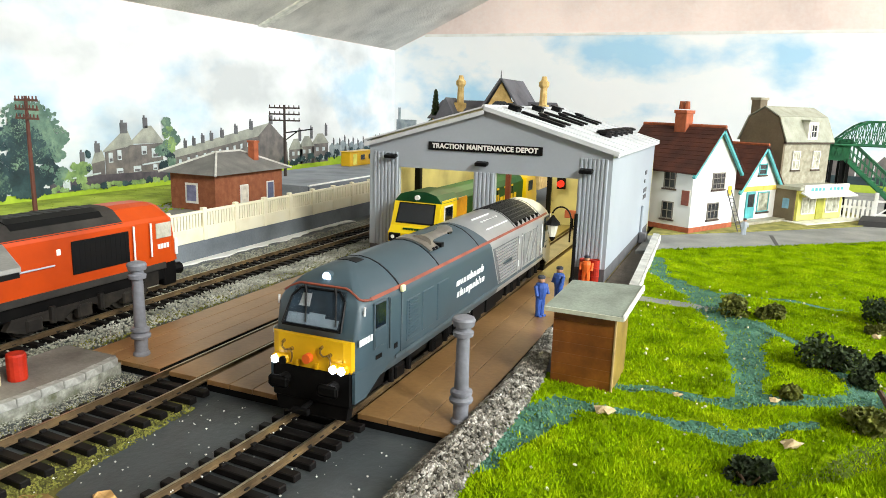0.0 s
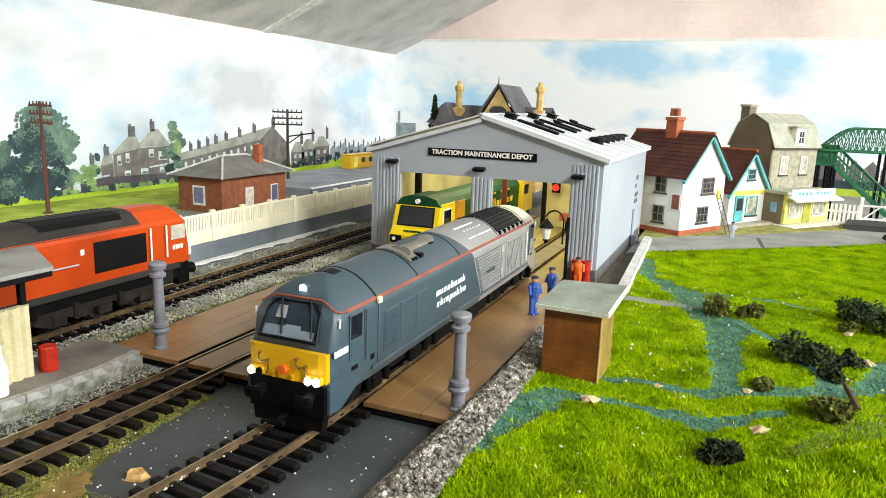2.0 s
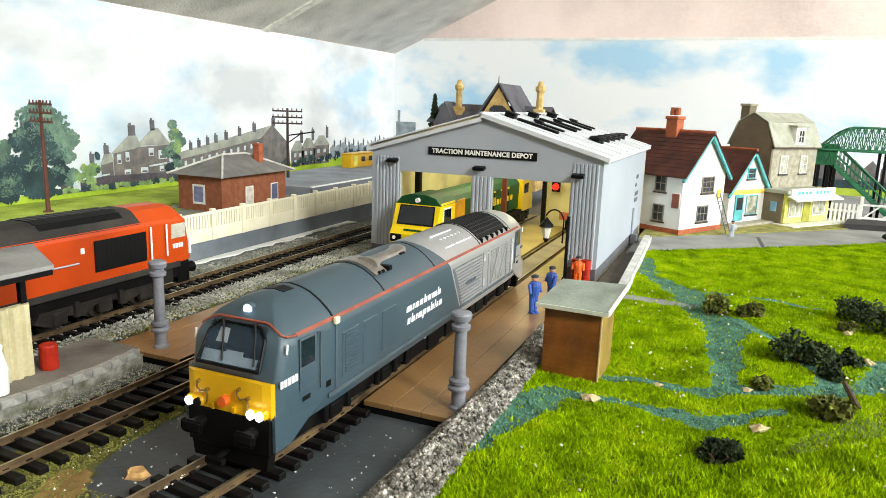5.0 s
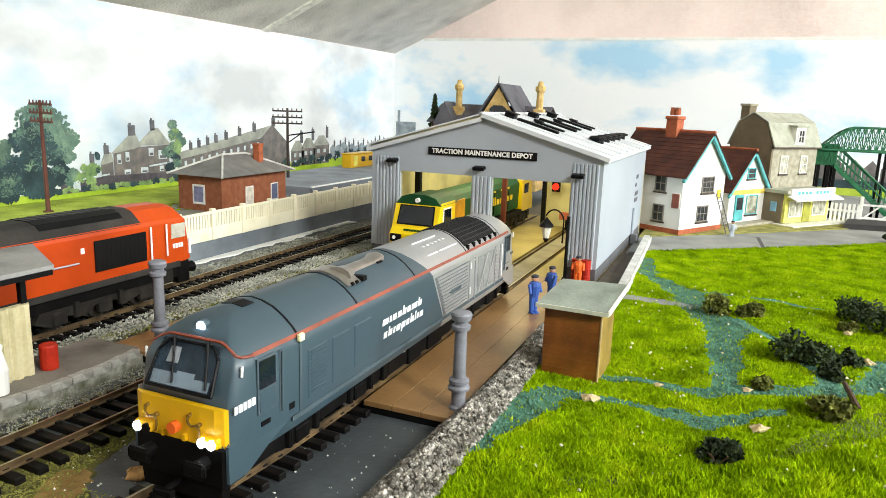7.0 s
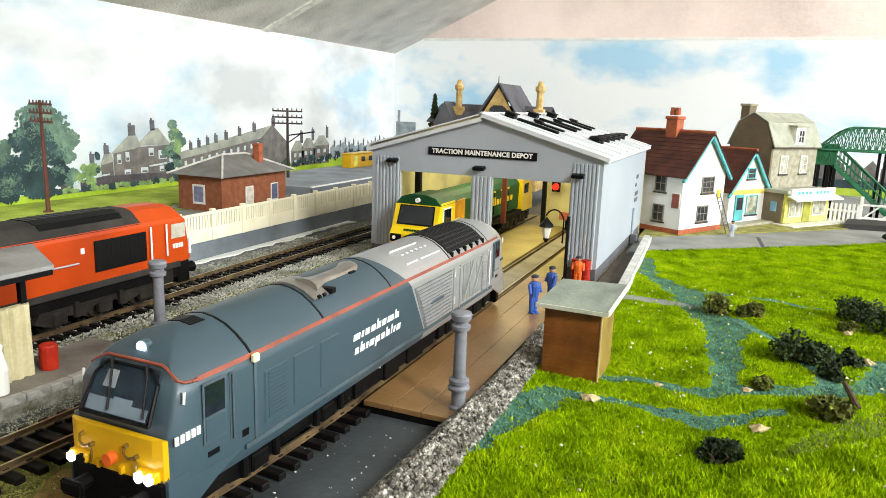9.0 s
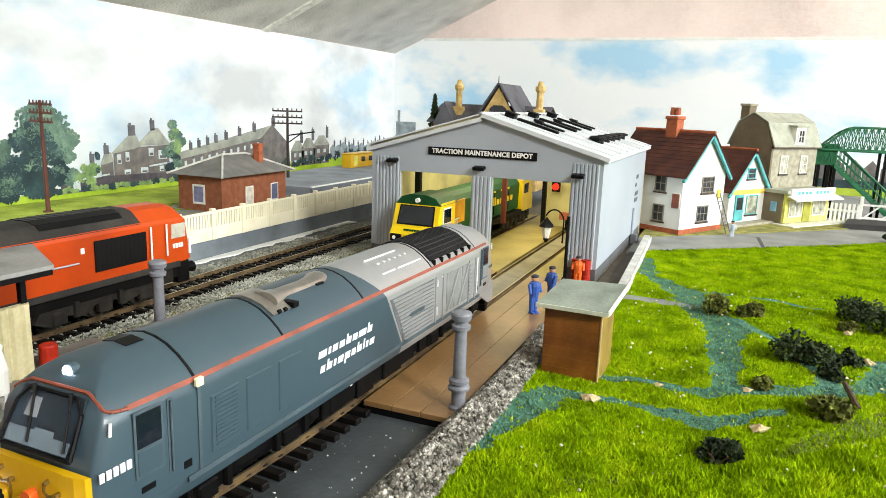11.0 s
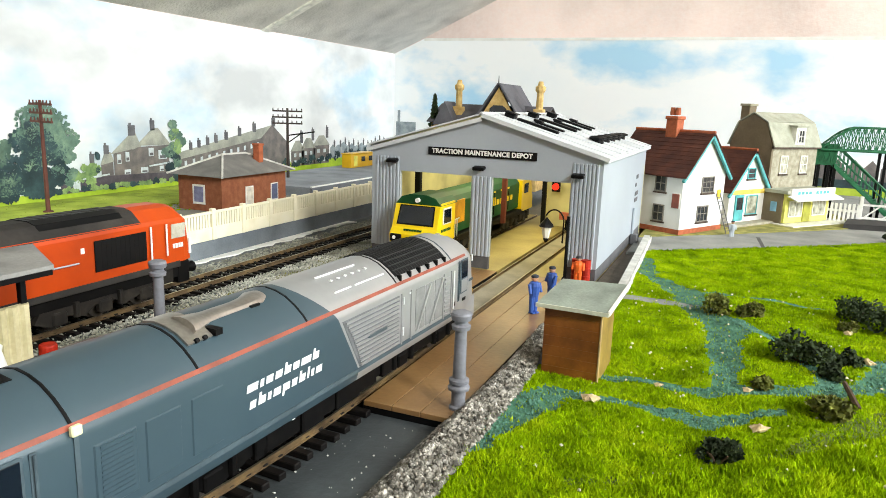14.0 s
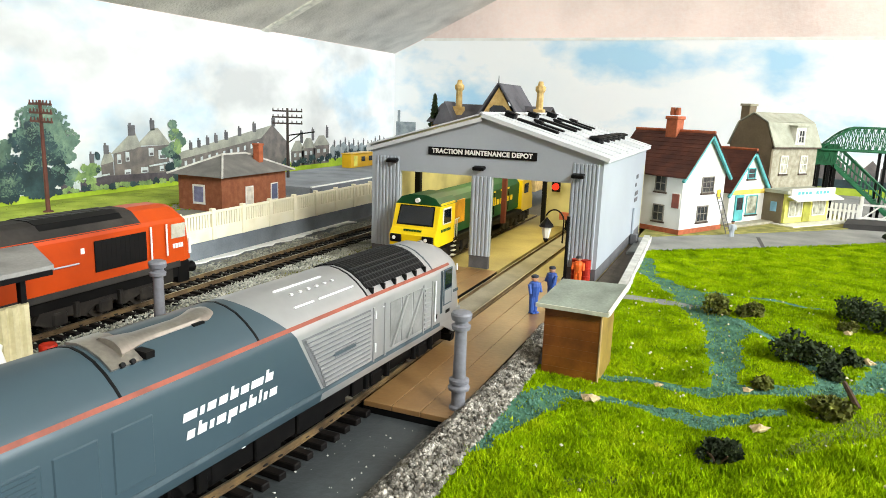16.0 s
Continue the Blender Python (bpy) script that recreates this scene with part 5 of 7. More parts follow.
def hut():
    h = thing("plywood_hut", -6.72, 27.5, 0.1, -2.0, "brown plywood lineside hut with a flat grey roof", "hut")
    mw = M_HUT
    w, d = 2.36, 3.2
    for i in range(7):
        z0, z1 = i * .44, i * .44 + .437
        part("plank", B(0, -.02, z0, w, .12, z1 if i < 6 else 3.05, .012), mw, h)
    part("side_wall", P([(.1, 0), (d - .5, 0), (d - .5, 3.38), (.1, 3.08)], w - .12, w, "x"), M_HUTS, h)
    part("side_wall", P([(.1, 0), (d - .5, 0), (d - .5, 3.38), (.1, 3.08)], 0, .12, "x"), M_HUTS, h)
    part("back_wall", B(.12, d - .62, 0, w - .12, d - .5, 3.38), M_HUTS, h)
    part("corner_post", B(w - .02, -.06, 0, w + .06, .06, 3.1, .02), mat("pale_corner_batten", "#b89a68", .7), h)
    part("roof", SL((-.3, -.35, 3.06), (w + .3, -.35, 3.1), (w + .42, d - .15, 3.52), (-.05, d - .4, 3.46), .1), M_HUTR, h)
    part("roof_edge", SL((w + .3, -.36, 3.04), (w + .38, -.36, 3.04), (w + .5, d - .15, 3.46), (w + .42, d - .15, 3.46), .2), M_WHITE, h)
    part("roof_edge", B(-.3, -.42, 3.02, w + .34, -.35, 3.18), mat("pale_roof_edge", "#c9cbb8", .7), h)


# front boards darker and browner than the olive side walls
M_HUT = mat("brown_plywood", "#7a4514", .45, dark="#653610", light="#90571f", size=1.0, fine=.1, rand=.05)
M_HUTS = mat("olive_plywood", "#8d7430", .6, dark="#7a6328", light="#a0863c", size=1.2)
M_HUTR = mat("grey_green_felt", "#8f988c", .85, size=1.5, bump=.3, bsize=.1)


def ramp_wall():
    bm = bmesh.new()
    slab(bm, (-5.95, 42.6, .0), (-5.45, 42.6, .0), (-6.25, 61.5, .0), (-6.75, 61.5, .0), .75)
    w = thing("low_wall", 0, 0, 0, 0, "pale grey block wall along the shed side", "wall")
    part("coping", bm, mat("pale_wall_block", "#c3c3bd", .8, size=1.0, bump=.3, bsize=.1), w)
    for i in range(14):
        y = 43 + i * 1.32
        x = -5.42 - (y - 42.6) * .0423
        part("block", B(x - .02, y, .02, x + .05, y + 1.24, .7, .02), mat("wall_block", "#cfcfc9", .8, rand=.1, size=.6) if i == 0 else bpy.data.materials["wall_block"], w)
    solo("side_strip", P([(-7.8, 44.8), (-6.0, 43), (-6.7, 61.5), (-7.8, 64)], -.5, -.05, "z"), mat("dark_soil", "#5a5248", .95, size=1, bump=.5, bsize=.15), "dark soil strip between shed and wall", "ground", kind="structure")


fence()
water_column(-8.68, 22.9, 3.85, "grey cast water column at the apron edge by the gravel")
water_column(-23.1, 22.8, 4.05, "grey cast water column at the end of the platform")
hut()
ramp_wall()


# ---- people-shaped model figures, drums and lamp by the shed ----
def figurine(x, y, h, coat, rz, label):
    """A plain little painted figure in one mesh."""
    bm = bmesh.new()
    s = h / 2.25
    for sx in (-.11, .11):
        rod(bm, (sx * s, 0, .02), (sx * s * .9, 0, 1.05 * s), .1 * s, .13 * s)
        box(bm, (sx - .09) * s, -.2 * s, 0, (sx + .09) * s, .1 * s, .1 * s, .02)
        rod(bm, (sx * 2.6 * s, .02, 1.72 * s), (sx * 2.9 * s, -.12 * s, 1.2 * s), .085 * s, .07 * s)
    lathe(bm, [(.2 * s, .98 * s), (.24 * s, 1.25 * s), (.27 * s, 1.6 * s), (.22 * s, 1.8 * s), (.09 * s, 1.86 * s)], 10)
    for f in bm.faces:
        f.material_index = 0
    k = len(bm.faces)
    lathe(bm, [(.08 * s, 1.86 * s), (.15 * s, 1.95 * s), (.16 * s, 2.08 * s), (.15 * s, 2.14 * s)], 10)
    lathe(bm, [(.17 * s, 2.12 * s), (.16 * s, 2.2 * s), (.08 * s, 2.25 * s)], 10)
    bmesh.ops.scale(bm, vec=(1.3, 1.25, 1.0), verts=bm.verts[:])
    bm.faces.ensure_lookup_table()
    for f in bm.faces[k:]:
        f.material_index = 1 if f.calc_center_median().z < 2.1 * s else 2
    solo("figurine", bm, [coat, M_FLESH, M_CAP], label, "figurine", "figurines by the depot", at=at(x, y, -.02, rz=rz))


M_FLESH = mat("figure_tan_paint", "#b98a6a", .7)
M_CAP = mat("figure_dark_cap", "#2b2f3a", .7)
M_BLUE = mat("figure_blue_overall", "#2b4f9b", .6, size=.4)
M_HIVIS = mat("figure_orange_overall", "#ee6a1e", .6, size=.4)
figurine(-9.58, 36.4, 2.2, M_BLUE, 60, "model figurine in blue overalls standing on the apron")
figurine(-9.3, 39.2, 2.15, M_BLUE, -40, "model figurine in blue overalls facing another figurine")
figurine(-8.74, 43.9, 1.95, M_HIVIS, 0, "model figurine in orange overalls before red drums")
for dx in (-.3, .32):
    bm = bmesh.new()
    lathe(bm, [(.32, 0), (.32, .5), (.35, .52), (.32, .55), (.32, 1.0), (.35, 1.03), (.32, 1.06), (.32, 1.55), (.29, 1.55), (.27, 1.5)], 14)
    solo("oil_drum", bm, bpy.data.materials["red_drum_paint"], "red oil drum standing by the shed corner", "drum", "red drums by the shed", at=at(-8.72 + dx, 44.62, 0))


def yard_lamp():
    l = thing("yard_lamp", -9.62, 44.05, 0, 0, "black swan-neck yard lamp with a clear lantern", "lamp")
    bm = bmesh.new()
    rod(bm, (0, 0, 0), (0, 0, 4.4), .11)
    lathe(bm, [(.2, 0), (.2, .3), (.12, .4)], 10)
    part("post", bm, M_BLACK, l)
    bm = bmesh.new()
    pts = [(-.32, 2.6), (-.3, 4.0)] + [(-.3 - .62 * (1 - math.cos(a)), 4.0 + .75 * math.sin(a)) for a in np.linspace(.2, 2.7, 9)]
    for a, b in zip(pts, pts[1:]):
        rod(bm, (a[0], 0, a[1]), (b[0], 0, b[1]), .055, n=6)
    rod(bm, (0, 0, 3.6), (-.3, 0, 3.6), .05, n=6)
    part("bracket", bm, M_BLACK, l)
    bm = bmesh.new()
    lathe(bm, [(.5, 3.6), (.42, 3.78), (.12, 4.1), (.05, 4.2)], 8, -1.42, 0)
    part("lantern_hood", bm, M_BLACK, l)
    bm = bmesh.new()
    lathe(bm, [(.2, 2.85), (.36, 3.6)], 8, -1.42, 0)
    part("lantern_glass", bm, mat("frosted_lantern_glass", "#e4e2d2", .25), l)
    bm = bmesh.new()
    lathe(bm, [(.06, 2.55), (.16, 2.7), (.2, 2.86)], 8, -1.42, 0)
    part("lantern_base", bm, M_BLACK, l)


yard_lamp()

# ---- houses along the road ----
M_TILE = mat("red_brown_roof_tile", "#4c261b", .7, dark="#3b1c14", light="#5e3122", size=1.5, fine=.15, rand=.1, bump=.3, bsize=.1)
M_RENDER = mat("white_house_render", "#e9e8e4", .8, dark="#e3e2dd", light="#efeeeb", size=3, fine=.2, grain=.05)
M_BRICKR = mat("orange_brick", "#a85a38", .8, size=.4, fine=.08, rand=.1)
M_TEALP = mat("teal_paint", "#4fa3a6", .6, size=1)
M_DKWIN = mat("dark_pane", "#2c2f33", .2, size=1)
M_FRAME = mat("white_window_frame", "#e4e2da", .6)
M_DKFRAME = mat("weathered_window_frame", "#7d776c", .7)
M_PALEPANE = mat("pale_pane", "#a9a894", .25, dark="#6f6e5e", light="#d8d6c4", size=.7)
M_SILL = mat("dark_brown_sill", "#4a3a30", .7)
M_STONEY = mat("pale_stone_wall", "#a09a86", .85, dark="#8c8672", light="#b4af9c", size=.5, fine=.12, bump=.3, bsize=.12)
M_TAUPE = mat("taupe_render", "#7b6e58", .85, dark="#716450", light="#877a64", size=2)
M_MANSARD = mat("pale_slate_mansard", "#a2a392", .8, dark="#939483", light="#afb09f", size=1.0, bump=.2, bsize=.15)
M_BUTTER = mat("butter_yellow_paint", "#e2dc6c", .6, size=1)


def window(parent, face, a, z, w, h, bars=(1, 1), off=0.0, sill=True, frame=None, pane=None):
    """A window on a wall: face 'x' looks along +x (a runs along y), face 'y' looks along -y (a runs along x)."""
    def bx(a0, z0, a1, z1, d0, d1):
        return B(off + d0, a0, z0, off + d1, a1, z1) if face == "x" else B(a0, off - d1, z0, a1, off - d0, z1)
    f = bmesh.new()
    t = .1
    for q in ((a, z, a + t, z + h), (a + w - t, z, a + w, z + h), (a, z, a + w, z + t), (a, z + h - t, a + w, z + h)):
        if face == "x":
            box(f, off - .05, q[0], q[1], off + .09, q[2], q[3])
        else:
            box(f, q[0], off - .09, q[1], q[2], off + .05, q[3])
    for i in range(bars[0]):
        k = a + w * (i + 1) / (bars[0] + 1)
        box(f, *((off, k - .03, z, off + .07, k + .03, z + h) if face == "x" else (k - .03, off - .07, z, k + .03, off, z + h)))
    for i in range(bars[1]):
        k = z + h * (i + 1) / (bars[1] + 1)
        box(f, *((off, a, k - .03, off + .07, a + w, k + .03) if face == "x" else (a, off - .07, k - .03, a + w, off, k + .03)))
    win = part("window", f, frame or M_FRAME, parent)
    part("pane", bx(a + .05, z + .05, a + w - .05, z + h - .05, -.02, .03), pane or M_DKWIN, win)
    if sill:
        part("sill", bx(a - .12, z - .16, a + w + .12, z - .02, 0, .16), M_SILL, win)


def tiles(parent, x0, x1, y0, z0, y1, z1, courses, t=.04):
    """A roof slope in overlapping courses, from the eave (y0, z0) to the ridge (y1, z1)."""
    for i in range(courses):
        a, b = i / courses, (i + 1.12) / courses
        b = min(b, 1.0)
        ya, za, yb, zb = y0 + (y1 - y0) * a, z0 + (z1 - z0) * a, y0 + (y1 - y0) * b, z0 + (z1 - z0) * b
        q = [(x0, ya, za + t), (x1, ya, za + t), (x1, yb, zb), (x0, yb, zb)]
        if y1 < y0:
            q = q[::-1]
        part("tile_course", SL(*q, t), M_TILE, parent)


def cottage():
    h = thing("white_house", -4.3, 66.0, .28, -29.0, "white rendered model house with a red-brown tiled roof", "house", "houses along the road")
    L, W, E, T = 7.9, 6.9, 5.5, 9.0
    part("wall", P([(0, .45), (W, .45), (W, E), (W / 2, T), (0, E)], -L, 0, "x"), M_RENDER, h)
    part("brick_plinth", B(-L - .05, -.06, 0, .06, W + .06, .46), M_BRICKR, h)
    for s in (0, 1):
        k = (T - E) / (W / 2)
        y0 = -.4 if s == 0 else W + .4
        q = [(-L - .2, y0, E - .4 * k + .08), (.5, y0, E - .4 * k + .08), (.5, W / 2, T + .12), (-L - .2, W / 2, T + .12)]
        r = part("roof", SL(*(q if s == 0 else q[::-1]), .07), M_TILE, h)
        tiles(r, -L - .2, .55, y0, E - .4 * k + .15, W / 2, T + .2, 11)
        bm = bmesh.new()
        q = [(.2, y0, E - .4 * k - .3), (.46, y0, E - .4 * k - .3), (.46, W / 2, T - .22), (.2, W / 2, T - .22)]
        slab(bm, *(q if s == 0 else q[::-1]), .24)
        part("barge_board", bm, M_TEALP, r, "teal barge board")
    part("ridge", R((-L - .2, W / 2, T + .25), (.55, W / 2, T + .25), .16, n=6), M_BRICKR, h)
    bm = bmesh.new()
    box(bm, -4.3, W / 2 - .65, 7.8, -3.1, W / 2 + .45, 10.5, .04)
    box(bm, -4.4, W / 2 - .75, 10.3, -3.0, W / 2 + .55, 10.6, .04)
    c = part("chimney", bm, M_BRICKR, h)
    for x in (-4.0, -3.45):
        part("chimney_pot", R((x, W / 2 - .15, 10.7), (x, W / 2 - .15, 11.4), .28, .22), M_BRICKR, c)
    for a, z in ((-2.9, 3.75), (-2.9, 1.0)):
        window(h, "y", a, z, 1.2, 1.55, (1, 1), frame=M_DKFRAME)
    window(h, "x", 3.0, 3.7, 2.0, 1.5, (2, 2), frame=M_DKFRAME)
    window(h, "x", 2.6, 1.0, 1.8, 1.5, (2, 1), frame=M_DKFRAME)
    part("wall_sign", B(-.95, -.12, 2.4, -.2, 0, 3.7, .03), mat("dark_red_sign", "#8a4a3a", .6), h, "small brown hanging sign panel")
    part("sign_border", B(-1.02, -.07, 2.32, -.13, 0, 3.78), M_FRAME, h)
    part("wall_sign", B(0, 5.75, 3.0, .1, 6.3, 3.9, .03), mat("yellow_sign", "#e4c93c", .6), h, "small yellow wall sign")
    # shop with teal trim next door
    s = thing("white_shop", -.4, 74.9, .28, -32.0, "small white gabled shop with teal trim", "house", "houses along the road")
    L, W, E, T = 6.0, 6.4, 3.75, 7.3
    part("wall", P([(0, 0), (W, 0), (W, E), (W / 2, T), (0, E)], -L, 0, "x"), M_RENDER, s)
    for k in (0, 1):
        y0 = -.5 if k == 0 else W + .5
        sl = (T - E) / (W / 2)
        q = [(-L, y0, E - .5 * sl + .08), (.45, y0, E - .5 * sl + .08), (.45, W / 2, T + .12), (-L, W / 2, T + .12)]
        r = part("roof", SL(*(q if k == 0 else q[::-1]), .07), M_TILE, s)
        tiles(r, -L, .5, y0, E - .5 * sl + .15, W / 2, T + .2, 9)
        bm = bmesh.new()
        q = [(.2, y0, E - .5 * sl - .4), (.43, y0, E - .5 * sl - .4), (.43, W / 2, T - .3), (.2, W / 2, T - .3)]
        slab(bm, *(q if k == 0 else q[::-1]), .3)
        part("barge_board", bm, M_TEALP, r, "teal barge board")
    part("ridge", R((-L, W / 2, T + .25), (.5, W / 2, T + .25), .15, n=6), M_BRICKR, s)
    part("fascia", B(0, .3, 3.05, .1, 6.3, 3.5), mat("yellow_fascia", "#e6c65a", .6), s, "yellow band over the shop front")
    part("shop_door", B(0, 1.0, .35, .12, 2.5, 3.0, .03), M_TEALP, s, "teal door")
    part("door_pane", B(.1, 1.25, 1.5, .15, 2.25, 2.75), M_DKWIN, s)
    window(s, "x", 3.0, .9, 2.0, 2.0, (0, 0), frame=M_TEALP, pane=M_PALEPANE)
    window(s, "x", 2.7, 4.6, 1.4, 1.1, (0, 1), frame=M_TEALP)
    part("step", B(.05, -.4, -.1, 1.4, W, .25, .04), M_STONEY, s)
    # tall stone house with a shop front
    t = thing("stone_house", 4.95, 78.7, .28, -38.0, "tall pale stone house with a mansard roof and cream shop", "house", "houses along the road")
    x0, x1, W = -7.6, -2.4, 7.4
    part("wall", B(x0, .3, 0, x1, W + .3, 7.9), M_STONEY, t)
    part("gable", P([(x0, 0), (x1, 0), (x1, 7.9), (x1 - .9, 10.2), ((x0 + x1) / 2, 11.1), (x0 + .9, 10.2), (x0, 7.9)], .05, .35, "y"), M_TAUPE, t, "taupe gable wall")
    xm = (x0 + x1) / 2
    for a, b in (((x1 + .25, 7.75), (x1 - .85, 10.25)), ((x1 - .85, 10.25), (xm, 11.2)), ((xm, 11.2), (x0 + .85, 10.25)), ((x0 + .85, 10.25), (x0 - .25, 7.75))):
        part("roof_slope", SL((a[0], 0, a[1]), (a[0], W + .5, a[1]), (b[0], W + .5, b[1]), (b[0], 0, b[1]), .12), M_MANSARD, t)
    d = part("dormer", B(x1 - 1.1, 3.4, 7.9, x1 + .25, 5.0, 9.9, .03), M_FRAME, t, "white dormer")
    window(t, "x", 3.7, 8.2, 1.0, 1.4, (1, 1), off=x1 + .27, sill=False)
    part("dormer_roof", B(x1 - 1.3, 3.25, 9.85, x1 + .4, 5.15, 10.05), M_MANSARD, t)
    part("chimney", B(xm - 1.9, .3, 9.9, xm - .8, 1.4, 12.0, .05), M_TAUPE, t)
    part("chimney_cap", B(xm - 2.0, .2, 11.9, xm - .7, 1.5, 12.15, .03), M_STONEY, t)
    for a in (1.6, 4.9):
        window(t, "x", a, 5.0, 1.2, 1.9, (1, 1), off=x1 + .03, pane=M_PALEPANE)
    part("gutter", B(x1, 0, 7.65, x1 + .3, W + .5, 7.85), M_SILL, t)
    part("shop_wall", B(x1, 0, .2, 0, 7.2, 3.2), M_BUTTER, t)
    part("shop_side", B(x1 - 5, -.12, 0, -.3, .05, 3.4), M_TAUPE, t)
    part("shop_roof", B(x1 - .1, -.3, 3.2, .3, 7.6, 3.55, .03), M_MANSARD, t)
    f = part("shop_fascia", B(.15, .2, 2.9, .42, 7.5, 3.75, .03), M_FRAME, t, "pale shop fascia")
    for i in range(9):
        if i != 4:
            part("lettering_bar", B(.42, 1.2 + i * .6, 3.15, .44, 1.6 + i * .6, 3.45), M_TEALP, f)
    part("awning", SL((.2, -.1, 2.95), (1.3, -.1, 2.55), (1.3, 7.7, 2.55), (.2, 7.7, 2.95), .12), M_FRAME, t, "white awning")
    for a in (.5, 4.4):
        window(t, "x", a, .8, 2.2, 1.7, (1, 0), off=.03, sill=False, pane=M_PALEPANE)
    part("shop_door", B(0, 2.95, .25, .08, 4.1, 2.6), mat("olive_door", "#9b9a35", .6), t, "olive shop door")
    part("notice", B(-1.6, -.17, 1.3, -.9, -.11, 2.3), mat("blue_notice", "#7fb0cf", .6), t, "blue notice")
    part("kerb", B(x1, -.6, -.15, 1.6, 9.5, .12, .04), mat("white_kerb", "#d8d6ca", .8), t)
    # ladder against the white house
    l = thing("ladder", -1.0, 70.2, .3, -29, "dark grey metal ladder leaning on the white house", "ladder")
    for y in (-.35, .35):
        part("stile", R((1.0, y, 0), (-.45, y, 3.6), .05, n=5), M_DARKBASE, l)
    for i in range(9):
        k = (i + .6) / 9.6
        part("rung", R((1.0 - 1.45 * k, -.35, 3.6 * k), (1.0 - 1.45 * k, .35, 3.6 * k), .035, n=5), M_DARKBASE, l)
    figurine(.2, 68.6, 1.7, M_SHED, 30, "grey model figurine sitting by the road")


cottage()


# ---- station building behind the shed, trees ----
M_BUFF = mat("buff_stone", "#cfae6c", .8, dark="#b8965a", light="#dcc286", size=.6, fine=.12, bump=.3, bsize=.12)
M_SLATE2 = mat("dark_slate", "#5d5c62", .7, size=1.5, bump=.2, bsize=.12)
M_LEAF = mat("dark_foam_foliage", "#2c3a1c", .95, dark="#1c2813", light="#41522a", size=.5, rand=.35)
M_LEAF2 = mat("olive_foam_foliage", "#5f6424", .95, dark="#464b1a", light="#7d8034", size=.5, rand=.35)
M_BARK = mat("brown_bark", "#4e3a2a", .9)


def station():
    s = thing("station_building", -30.6, 85, .85, 0, "buff stone station building with slate roofs and tall chimneys", "building")
    part("wall", B(-7, 0, 0, 7.5, 9, 8.2), M_BUFF, s)
    bm = bmesh.new()
    slab(bm, (-7.5, -.4, 8.1), (8, -.4, 8.1), (8, 4.5, 10.4), (-7.5, 4.5, 10.4), .15)
    slab(bm, (-7.5, 4.5, 10.4), (8, 4.5, 10.4), (8, 9.4, 8.1), (-7.5, 9.4, 8.1), .15)
    part("roof", bm, M_SLATE2, s)
    # cross gable
    part("gable", P([(-.6, 8), (5.2, 8), (2.3, 12.7)], -.6, -.2, "y"), M_BUFF, s)
    bm = bmesh.new()
    for a, b in (((-1.3, 7.8), (2.3, 13.1)), ((2.3, 13.1), (5.9, 7.8))):
        slab(bm, (a[0], -.9, a[1]), (b[0], -.9, b[1]), (b[0], 8, b[1]), (a[0], 8, a[1]), .18)
    part("gable_roof", bm, M_SLATE2, s)
    part("gable_window", P([(1.2, 8.6), (3.4, 8.6), (3.4, 10.1), (2.9, 10.5), (1.7, 10.5), (1.2, 10.1)], -.68, -.55, "y"), M_DKWIN, s)
    part("finial", R((2.3, -.8, 13.0), (2.3, -.8, 14.1), .1, .04, n=6), M_SLATE2, s)
    for x in (-4.0, 6.9):
        bm = bmesh.new()
        box(bm, x - .62, 1.35, 8, x + .62, 2.6, 10.2, .05)
        rod(bm, (x, 2, 10.2), (x, 2, 12.2), .48, .42, 8)
        lathe(bm, [(.46, 12.2), (.66, 12.5), (.66, 12.9), (.4, 13.1), (.28, 13.6)], 8, x, 2)
        part("chimney", bm, M_BUFF, s, "tall buff stone chimney")
    part("dormer", P([(-6.6, 7.8), (-3.4, 7.8), (-5.0, 10.8)], -.6, 3, "y"), M_SLATE2, s)


def clump(rng, cx, cy, cz, rx, ry, rz, n, size, vs, fs):
    """Ragged leaf flakes filling an uneven lump."""
    for _ in range(n):
        a, b = rng.uniform(0, 6.283), math.acos(rng.uniform(-1, 1))
        r = rng.uniform(.55, 1.05)
        x, y, z = cx + rx * r * math.sin(b) * math.cos(a), cy + ry * r * math.sin(b) * math.sin(a), cz + rz * r * math.cos(b)
        k = len(vs)
        u = Vector((rng.uniform(-1, 1), rng.uniform(-1, 1), rng.uniform(-1, 1))).normalized()
        w = u.orthogonal().normalized()
        q = u.cross(w)
        s = size * rng.uniform(.6, 1.4)
        for j in range(4):
            c, d = ((-1, -.6), (1, -.8), (.8, 1), (-.7, .7))[j]
            p = Vector((x, y, z)) + w * c * s + q * d * s * rng.uniform(.7, 1.2)
            vs.append(p * K)
        fs.append((k, k + 1, k + 2, k + 3))


